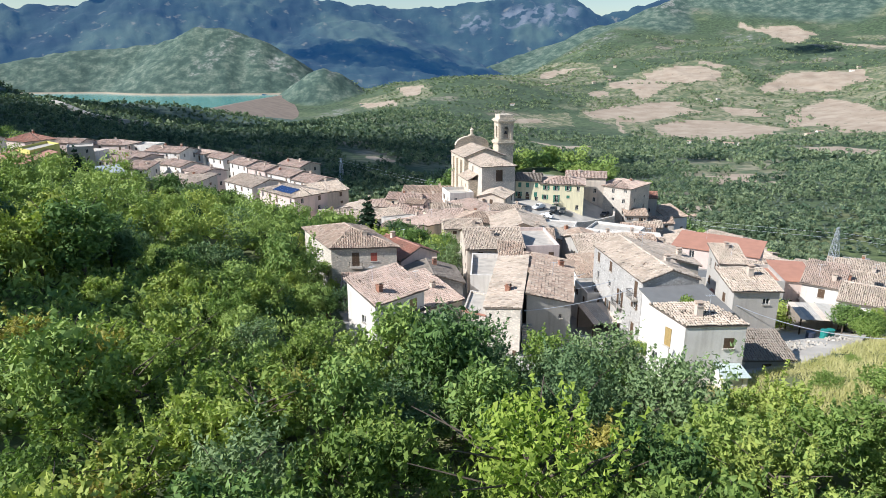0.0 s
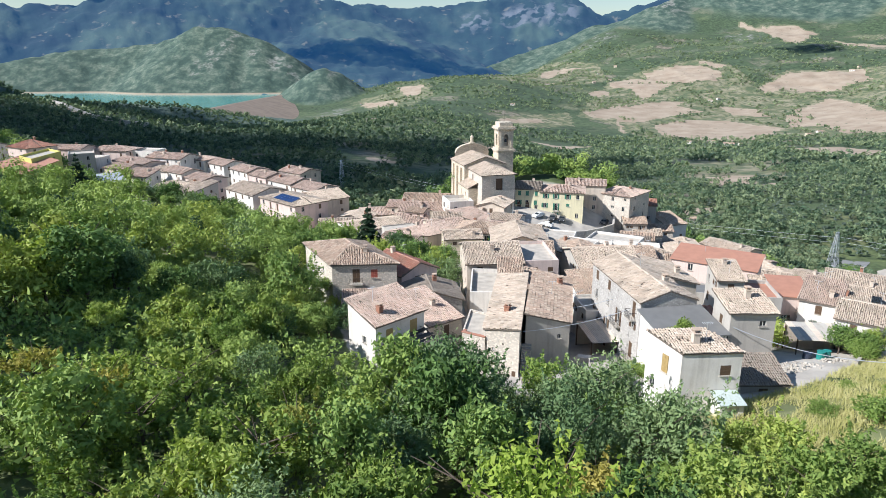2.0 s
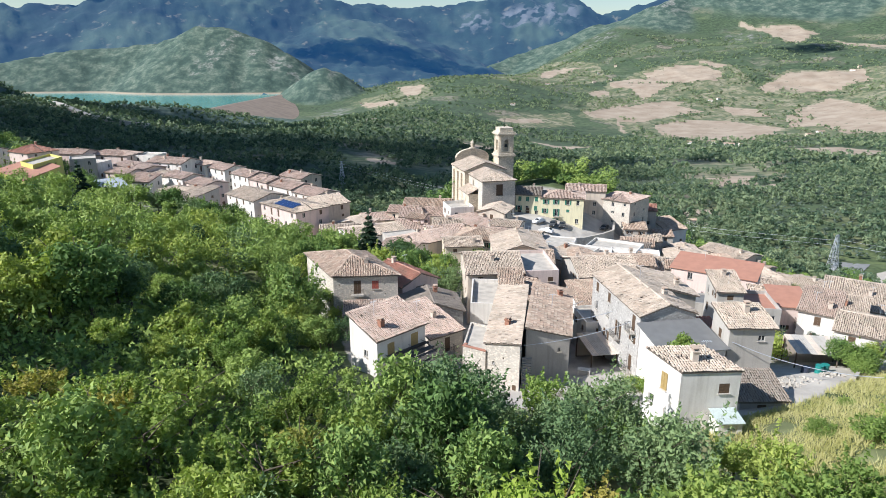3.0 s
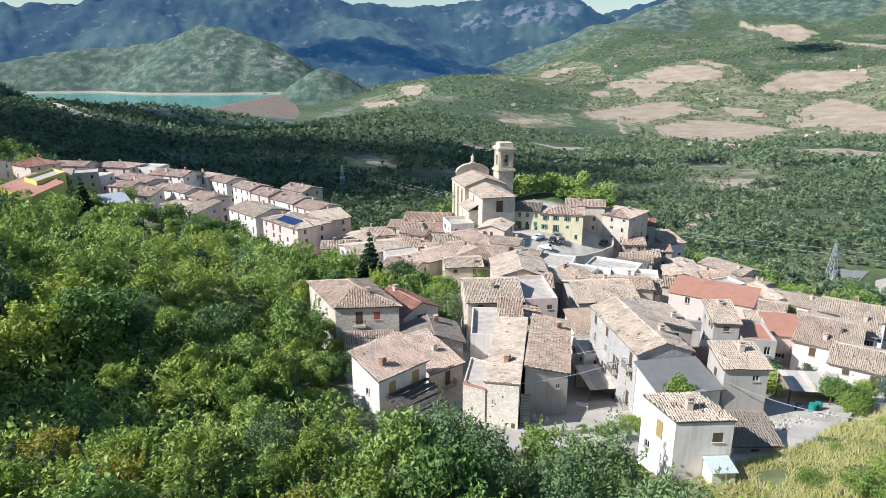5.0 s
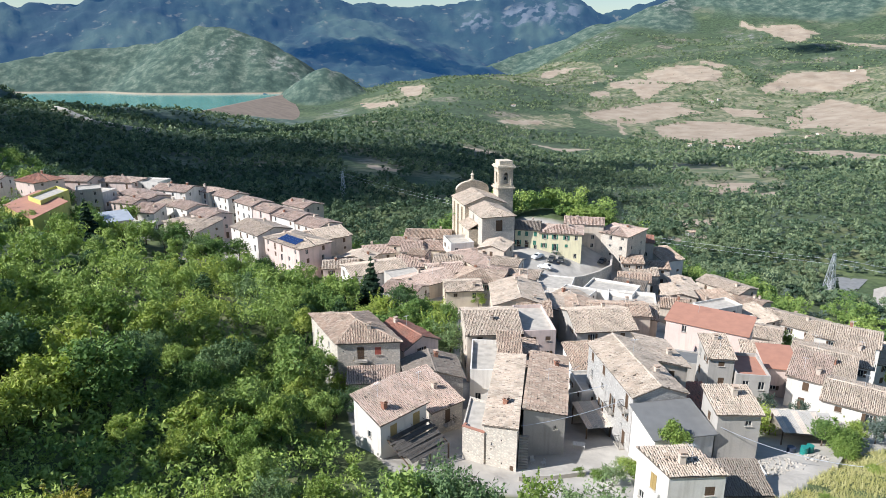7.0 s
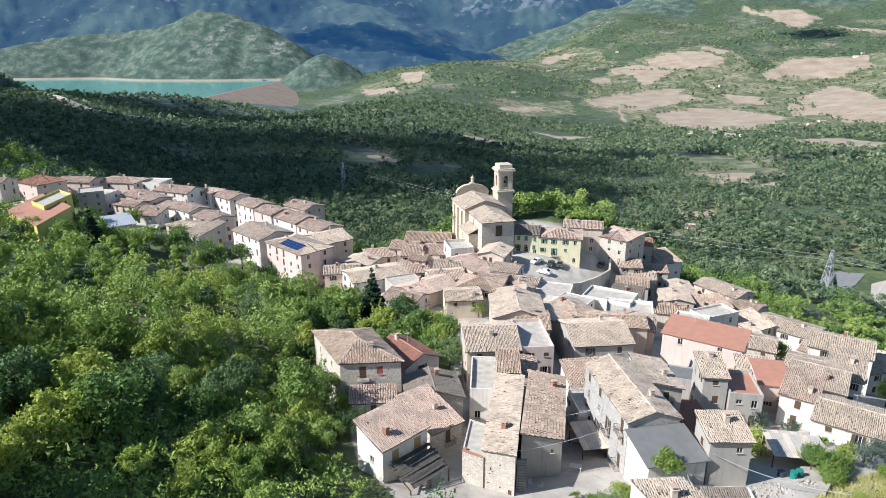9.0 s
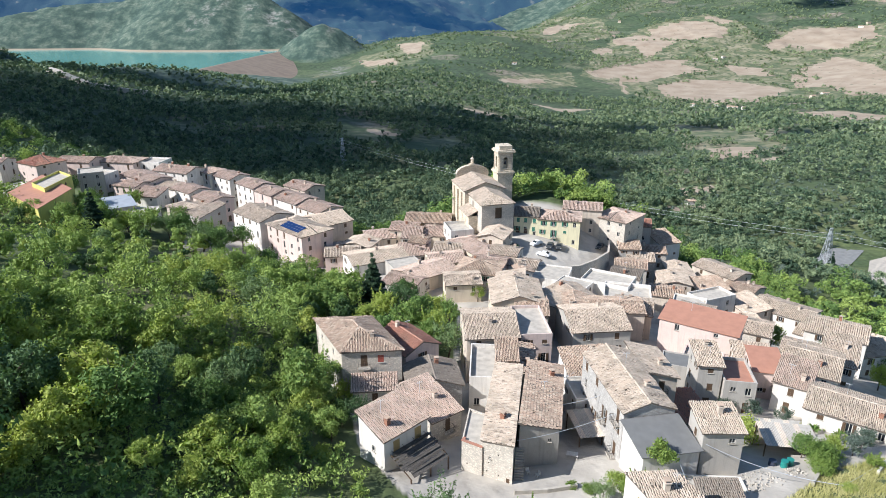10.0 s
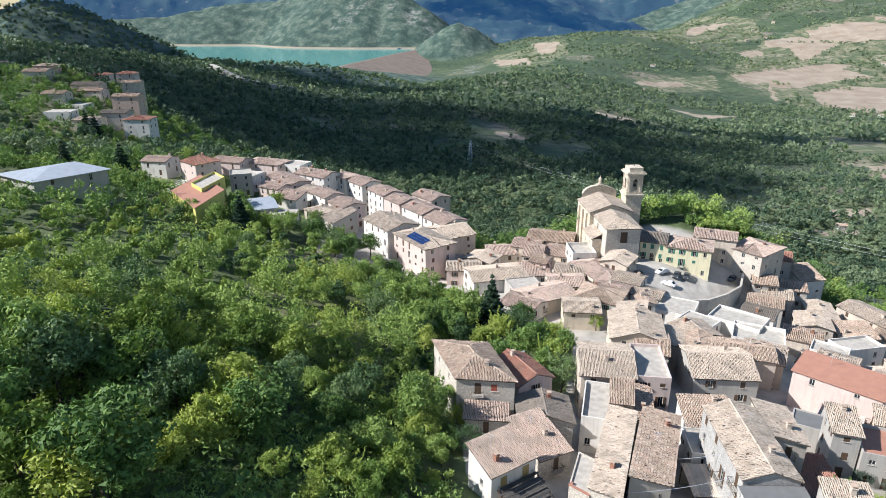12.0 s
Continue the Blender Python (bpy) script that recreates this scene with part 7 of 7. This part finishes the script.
flat_patch("pavement", "grey asphalt sports court on a level bed", "court", simple("court_grey", (0.26, 0.26, 0.25), 0.9, 0, 0.2, 0.3), [(210, 351), (233, 348), (267, 386), (249, 390)], 0.3)
flat_patch("pavement", "pale sandy playing pitch beside the court", "pitch", simple("pale_sand", (0.50, 0.45, 0.38), 0.95, 0, 0.15, 0.3), [(223, 314), (243, 315), (291, 384), (258, 366)], 0.3)
house("long low white changing building with grey roof", 200, 337, -42, 18, 6, -69, "shed_f", WHITE, None, 6, roof_mat=SHEET_GREY, chim=0, front=3, floors=1)
house("white hut in the valley", 190, 486, 10, 7, 5, -74.5, "gable_x", WHITE, TILE_OLD, 15, floors=1, tile_pitch=0.5)


# ---- pale road across the wooded hillside ----
road_line = [(-643, 1090), (-581, 1032), (-539, 1008), (-507, 1024), (-470, 1051)]
rd = Shape()
for (ax, ay), (bx, by) in zip(road_line, road_line[1:]):
    for i in range(6):
        A = Vector((ax + (bx - ax) * i / 6, ay + (by - ay) * i / 6, 0))
        B = Vector((ax + (bx - ax) * (i + 1) / 6, ay + (by - ay) * (i + 1) / 6, 0))
        A.z, B.z = float(surface(A.x, A.y)[0]) + 7, float(surface(B.x, B.y)[0]) + 7
        side = Vector((B.y - A.y, A.x - B.x, 0)).normalized() * 5
        down = Vector((0, 0, -7.5))
        rd.poly(A - side, B - side, B + side, A + side).poly(A + side, B + side, B + side + down, A + side + down).poly(B - side, A - side, A - side + down, B - side + down)
tagged(new("road", rd.mesh("road", CONCRETE)), "pale raised road curving across the wooded hillside", "road", kind="structure")


# ---- parked cars on the square ----
def rounded_car(colour, label):
    ob = thing("car", Matrix.Identity(4), label, "car", "cars on the square")
    paint = simple("car_paint", colour, 0.3, 0.0, 0.05)
    prof = [(-2.0, 0.35), (-2.05, 0.7), (-1.75, 0.92), (-0.95, 1.0), (-0.35, 1.42), (0.95, 1.45), (1.75, 1.0), (2.0, 0.9), (2.03, 0.35)]
    s, wd = Shape(), 0.84
    lo = [(x, -wd * (0.86 if z > 1.2 else 1.0), z) for x, z in prof]
    hi = [(x, wd * (0.86 if z > 1.2 else 1.0), z) for x, z in prof]
    s.poly(*lo).poly(*reversed(hi))
    for a, b, c, d in zip(lo, lo[1:] + lo[:1], hi, hi[1:] + hi[:1]):
        s.poly(b, a, c, d)
    part("body", s, paint, ob)
    part("windscreen", Shape().poly((-0.92, -0.68, 1.04), (-0.92, 0.68, 1.04), (-0.40, 0.62, 1.41), (-0.40, -0.62, 1.41)), GLASS, ob)
    part("rear_window", Shape().poly((1.70, 0.66, 1.06), (1.70, -0.66, 1.06), (1.02, -0.62, 1.45), (1.02, 0.62, 1.45)), GLASS, ob)
    for sy in (-1, 1):
        part("side_window", Shape().poly((-0.75, sy * 0.80, 1.06), (1.5, sy * 0.80, 1.06), (0.95, sy * 0.745, 1.36), (-0.35, sy * 0.745, 1.36)), GLASS, ob)
        part("headlight", Shape().box(-2.07, -1.98, sy * 0.6 - 0.16, sy * 0.6 + 0.16, 0.62, 0.76), FRAME_WHITE, ob)
        for x in (-1.25, 1.25):
            w = part("wheel", Shape().tube((x, sy * 0.70, 0.31), (x, sy * 0.87, 0.31), 0.31, 0.31, 12), DARKIRON, ob)
            part("rim", Shape().tube((x, sy * 0.86, 0.31), (x, sy * 0.885, 0.31), 0.19, 0.19, 10), STEEL, w)
    return ob


for colour, label, spots in (((0.72, 0.72, 0.72), "white parked hatchback on the square", ((27.5, 181.9, 40), (17.8, 181.5, 10), (28.8, 176.1, -30), (13.5, 170.9, 100))),
                             ((0.05, 0.055, 0.06), "dark grey parked hatchback on the square", ((31.6, 181.7, 70), (34.5, 182.6, 75), (20.1, 178.6, -20), (48.8, 190.7, 60)))):
    first = rounded_car(colour, label)
    for i, (x, y, a) in enumerate(spots):
        m = pose(x, y, land_at(x, y) + 0.05, 0, 0, a)
        if i == 0:
            first.matrix_world = m
        else:
            copy_thing(first, m)


# ---- plank canopy, outside steps and yard things below the front houses ----
def canopy():
    ob = thing("canopy", pose(-7.6, 69.0, 0, 0, 0, 45), "weathered grey plank canopy under the ochre shutters", "canopy")
    g = land_at(-3, 69) + 0.6
    rng = np.random.default_rng(77)
    planks = simple("grey_planks", (0.13, 0.115, 0.10), 0.9, 0, 0.5, 3.0)
    for i in range(14):
        y0 = -0.2 - i * 0.29
        ln = rng.uniform(0.0, 0.9)
        part("plank", Shape().box(0.5 + ln, 7.9 - rng.uniform(0, 0.8), -0.15, 0.15, 0, 0.045), planks, ob, m=pose(0, y0, g + 2.5 - i * 0.125 + rng.normal(0, 0.03), 21 + rng.normal(0, 4), rng.normal(0, 1.2), rng.normal(0, 1.0)))
    for x in (0.9, 4.3, 7.6):
        part("post", Shape().box(x - 0.08, x + 0.08, -4.0, -3.84, g - 2.5, g + 0.75), WOOD, ob)
        part("rafter", Shape().box(x - 0.06, x + 0.06, -4.2, 0.0, -0.14, -0.02, pose(0, 0, g + 2.45, 23.4)), WOOD, ob)


def steps(x, y, yaw, w, n, z0, label):
    ob = thing("outside_steps", pose(x, y, z0, 0, 0, yaw), label, "steps")
    for i in range(n):
        part("step", Shape().box(0, w, i * 0.3, n * 0.3 + 0.3, i * 0.18 - (0.6 if i == 0 else 0.0), (i + 1) * 0.18), CONCRETE, ob)


canopy()
steps(8.9, 67.6, -8, 1.2, 18, 8.6, "grey stone steps climbing between two houses")
steps(17.6, 90.0, 4, 1.6, 16, 6.4, "narrow alley steps between houses")


# ---- gardens, sheds and yards on the sunny side ----
olive = tree("grey green olive tree in a garden", 31, 3.6, 1.7, 1500, 0.11, LEAF_OLIVE, 16, shoot=14)
olive.matrix_world = pose(55.2, 72.5, land_at(55.2, 72.5))
for x, y, sc in ((58, 75, 0.9), (53, 86, 0.8), (49, 88, 0.9), (46, 90, 0.8), (61, 78, 0.7)):
    copy_thing(olive, pose(x, y, land_at(x, y), 0, 0, 77 * x)).scale = (sc, sc, sc)
hedge = tree("dense clipped evergreen hedge bush", 32, 3.4, 2.4, 3200, 0.12, LEAF_NEAR, 20, "bush")
hedge.matrix_world = pose(48.6, 69.2, land_at(48.6, 69.2) - 0.3)
for x, y, sc in ((51, 71.5, 0.8), (47.3, 66.8, 0.75), (43.5, 79, 1.2), (23.3, 64.6, 0.75), (22.2, 67.6, 0.6), (52, 75, 0.5), (18.3, 66.2, 0.45), (16.4, 67.4, 0.35)):
    copy_thing(hedge, pose(x, y, land_at(x, y) - 0.3, 0, 0, 53 * x)).scale = (sc, sc, sc)


def palm(x, y):
    ob = thing("palm_shrub", pose(x, y, land_at(x, y)), "low rounded palm shrub by the wall", "plant", "palm shrubs by the wall")
    rng = np.random.default_rng(int(x * 10))
    part("trunk", Shape().tube((0, 0, -0.2), (0, 0, 0.5), 0.2, 0.16, 7), BARK, ob)
    for i in range(26):
        a, e = rng.uniform(0, 6.283), rng.uniform(0.1, 1.3)
        m = pose(0, 0, 0.5, 0, -math.degrees(e), math.degrees(a))
        f = Shape()
        f.v = [tuple(m @ Vector(q)) for q in ((0, 0, 0), (0.6, 0.13, 0.05), (1.15, 0, -0.15), (0.6, -0.13, 0.05))]
        f.f = [(0, 1, 2, 3)]
        part("frond", f, LEAF, ob)


for x, y in ((55.6, 82.0), (58.0, 79.8), (61.0, 77.4)):
    palm(x, y)


vine = tree("bright green vine bush growing over the annex roof", 33, 2.6, 2.1, 2600, 0.13, LEAF_LIGHT, 16, "bush")
vine.matrix_world = pose(27.0, 66.4, 15.0)


def yard_shed(x, y, yaw, w, d, h, label):
    g = land_at(x + w / 2, y + d / 2)
    ob = thing("shed", pose(x, y, g, 0, 0, yaw), label, "shed")
    for px, py in ((0.1, 0.1), (w - 0.1, 0.1), (w - 0.1, d - 0.1), (0.1, d - 0.1)):
        part("post", Shape().box(px - 0.07, px + 0.07, py - 0.07, py + 0.07, -0.6, h), WOOD, ob)
    part("back_wall", Shape().box(0, w, d - 0.08, d + 0.08, -0.6, h + 0.3), BEIGE, ob)
    n = int(w / 0.8)
    for i in range(n):
        s = Shape()
        x0, x1 = i * w / n, (i + 1) * w / n + 0.06
        z = h + 0.05 + 0.015 * (i % 2)
        for k in range(4):
            a, b = x0 + (x1 - x0) * k / 4, x0 + (x1 - x0) * (k + 1) / 4
            m = (a + b) / 2
            s.poly((a, -0.4, z), (m, -0.4, z + 0.05), (m, d + 0.2, z + 0.45), (a, d + 0.2, z + 0.4)).poly((m, -0.4, z + 0.05), (b, -0.4, z), (b, d + 0.2, z + 0.4), (m, d + 0.2, z + 0.45))
        part("roof_sheet", s, GREY if i % 3 else BEIGE, ob)


yard_shed(43.4, 73.0, -8, 7.2, 4.4, 2.6, "old lean-to shed with grey corrugated roof")
yard_shed(44.0, 78.2, -8, 7.6, 2.6, 2.2, "open white store with panel front")
yard_shed(19.6, 78.5, 8, 3.6, 6.0, 2.4, "open carport with grey corrugated sheets in the alley")


def rubble_heap(x, y, r, label, seed):
    rng = np.random.default_rng(seed)
    bm = bmesh.new()
    for i in range(70):
        a, q = rng.uniform(0, 6.283), r * math.sqrt(rng.uniform(0, 1))
        sz = rng.uniform(0.06, 0.24)
        px, py = x + q * math.cos(a), y + q * math.sin(a)
        m = pose(px, py, land_at(px, py) + rng.uniform(0, 0.5) * (1 - q / r), *rng.uniform(0, 360, 3)) @ Matrix.Diagonal((sz * rng.uniform(0.7, 2.2), sz, sz * 0.6, 1))
        bmesh.ops.create_cube(bm, size=1, matrix=m)
    me = bpy.data.meshes.new("rubble_heap")
    bm.to_mesh(me)
    bm.free()
    me.materials.append(CONCRETE)
    tagged(new("rubble_heap", me), label, "rubble", kind="stuff")


rubble_heap(40.0, 66.2, 2.4, "heap of pale building rubble in the yard", 1)
rubble_heap(37.5, 64.6, 1.8, "pile of broken plaster and boards in the yard", 2)
rubble_heap(44.8, 67.6, 1.5, "scrap timber and metal beside the yard wall", 3)
rubble_heap(12.2, 98.5, 2.4, "fallen tiles and stones inside a ruin", 4)
for x, y, r, h, colour, lab in ((44.3, 69.4, 0.45, 0.95, (0.03, 0.25, 0.22), "teal plastic barrel in the yard"), (45.3, 69.9, 0.45, 0.9, (0.03, 0.25, 0.22), "teal plastic barrel beside rubble"), (43.2, 70.2, 0.5, 0.7, (0.04, 0.05, 0.08), "dark water tub in the yard")):
    g = land_at(x, y)
    ob = thing("barrel", pose(x, y, g), lab, "barrel")
    pm = simple("barrel_plastic", colour, 0.4)
    part("body", Shape().tube((0, 0, -0.1), (0, 0, h), r, r * 0.95, 14).tube((0, 0, h * 0.4), (0, 0, h * 0.46), r * 1.04, r * 1.04, 14), pm, ob)
    part("lid", Shape().tube((0, 0, h), (0, 0, h + 0.05), r * 1.02, r * 1.02, 14), pm, ob)


def low_wall(label, pts, top, thick, mat, deep=4.0):
    s = Shape()
    for (ax, ay, az), (bx, by, bz) in zip(pts, pts[1:]):
        n_ = Vector((by - ay, ax - bx, 0)).normalized() * thick / 2
        A, B = Vector((ax, ay, az + top)), Vector((bx, by, bz + top))
        dn = Vector((0, 0, -deep))
        s.poly(A - n_, B - n_, B + n_, A + n_).poly(A + n_, B + n_, B + n_ + dn, A + n_ + dn).poly(B - n_, A - n_, A - n_ + dn, B - n_ + dn).poly(A - n_, A + n_, A + n_ + dn, A - n_ + dn).poly(B + n_, B - n_, B - n_ + dn, B + n_ + dn)
    tagged(new("wall_low", s.mesh("wall_low", mat)), label, "wall", kind="structure")


on_land = lambda *q: [(x, y, land_at(x, y)) for x, y in q]
low_wall("stone retaining wall below the square and its ramp", [(30, 161, 1.5), (37, 164, 1.0), (43, 171, 0.0), (49, 181, -1.5), (52, 192, -2.0)], 0.9, 0.6, STONE, 9.0)
low_wall("pale garden terrace wall", on_land((44.5, 63.5), (47.5, 67), (50, 72), (51.5, 77)), 0.7, 0.35, CONCRETE)
low_wall("pale garden wall along the drive", on_land((54, 66), (58, 70), (63, 74)), 0.6, 0.3, WHITE)
low_wall("pale street wall in front of the stone house", on_land((8.8, 65.8), (13, 66.2), (17, 67.2)), 0.6, 0.35, CONCRETE)


def table(x, y, yaw):
    ob = thing("table", pose(x, y, land_at(x, y), 0, 0, yaw), "white plastic garden table in the alley", "table")
    part("top", Shape().box(-0.8, 0.8, -0.45, 0.45, 0.70, 0.75), FRAME_WHITE, ob)
    for px in (-0.7, 0.7):
        for py in (-0.36, 0.36):
            part("leg", Shape().box(px - 0.04, px + 0.04, py - 0.04, py + 0.04, -0.05, 0.7), FRAME_WHITE, ob)


def chair(x, y, yaw):
    ob = thing("chair", pose(x, y, land_at(x, y), 0, 0, yaw), "white plastic chair in front of the house", "chair")
    part("seat", Shape().box(-0.25, 0.25, -0.25, 0.25, 0.40, 0.45), FRAME_WHITE, ob)
    part("backrest", Shape().box(-0.25, 0.25, 0.22, 0.27, 0.45, 0.9), FRAME_WHITE, ob)
    for px in (-0.22, 0.22):
        for py in (-0.22, 0.22):
            part("leg", Shape().box(px - 0.025, px + 0.025, py - 0.025, py + 0.025, -0.05, 0.4), FRAME_WHITE, ob)


table(18.0, 75.4, -15)
chair(11.2, 71.0, 20)
chair(12.4, 70.2, -60)


# ---- white porch of the house on the bank ----
def porch():
    ob = thing("porch", pose(24.7, 51.4, 13.7, 0, 0, 3), "small white lean-to porch with pale sheet roof", "porch")
    s = Shape()
    facade(s, Vector((0, 0)), Vector((1, 0)), 2.2, -1.5, 2.3, [(0.9, 1.75, 0.1, 2.0)])
    facade(s, Vector((2.2, 0)), Vector((0, 1)), 1.9, -1.5, 2.3, [])
    facade(s, Vector((0, 1.9)), Vector((0, -1)), 1.9, -1.5, 2.3, [])
    part("wall", s, WHITE, ob)
    part("roof", Shape().box(-0.15, 2.35, -0.25, 2.0, 0, 0.07, pose(0, 0, 2.3, 9)), simple("pale_green_sheet", (0.55, 0.62, 0.58), 0.5), ob)
    part("door", Shape().box(0.92, 1.73, 0.1, 0.15, 0.1, 1.98), FRAME_WHITE, ob)


porch()

# ---- solar panels on the pink house ----
PANEL = simple("solar_cells", (0.02, 0.05, 0.16), 0.15, 0.2, 0.2)
for i in range(6):
    for j in range(3):
        ob = tagged(new("solar_panel", Shape().box(0, 1.5, 0, 1.0, 0, 0.05).mesh("solar_panel", PANEL) if i == j == 0 else bpy.data.meshes["solar_panel"]), "dark blue solar panel fixed on the tiled roof", "solar panel", "solar panels on the roof")
        ob.matrix_world = pose(-54.3, 188.6, 5.9, 0, 0, -44) @ pose(6.0 + i * 1.56, 0.9 + j * 1.05, 0.32 + j * 0.262, 14, 0, 0)


# ---- farmhouses on the far slope ----
def farmhouse(x, y, w, yaw, wall):
    d, e = w * 0.62, 5.5
    ob = thing("farmhouse", pose(x, y, float(surface(x, y)[0]), 0, 0, yaw), "small pale farmhouse with tiled roof among fields", "house")
    part("wall", Shape().box(-w / 2, w / 2, -d / 2, d / 2, -4, e).poly((-w / 2, -d / 2, e), (-w / 2, d / 2, e), (-w / 2, 0, e + 1.7)).poly((w / 2, d / 2, e), (w / 2, -d / 2, e), (w / 2, 0, e + 1.7)), wall, ob)
    for s in (-1, 1):
        part("roof", Shape().poly((-w / 2 - 0.5, s * (d / 2 + 0.6), e - 0.1), (w / 2 + 0.5, s * (d / 2 + 0.6), e - 0.1), (w / 2 + 0.5, 0, e + 1.95), (-w / 2 - 0.5, 0, e + 1.95)), TILE_OLD, ob)
    for i in range(3):
        part("window", Shape().box(-w / 3 + i * w / 3 - 0.6, -w / 3 + i * w / 3 + 0.6, -d / 2 - 0.06, -d / 2 + 0.05, 2.0, 3.6), GLASS, ob)


for x, y, w, yaw in ((1627, 2675, 20, -30), (1666, 2696, 14, 7), (971, 2413, 16, -16), (1007, 2433, 12, 21), (433, 2776, 22, -2), (473, 2850, 14, -25), (648, 2875, 14, 12), (731, 2942, 14, -11), (924, 1658, 14, 26), (971, 1686, 18, 3), (643, 1467, 22, -20), (661, 1445, 12, 17), (640, 1547, 10, -6), (595, 1578, 10, -29), (-347, 2794, 10, 8), (819, 3209, 14, -15), (713, 3087, 12, 22), (236, 2257, 16, -1)):
    farmhouse(x, y, w, yaw, CREAM if w == 14 else WHITE)
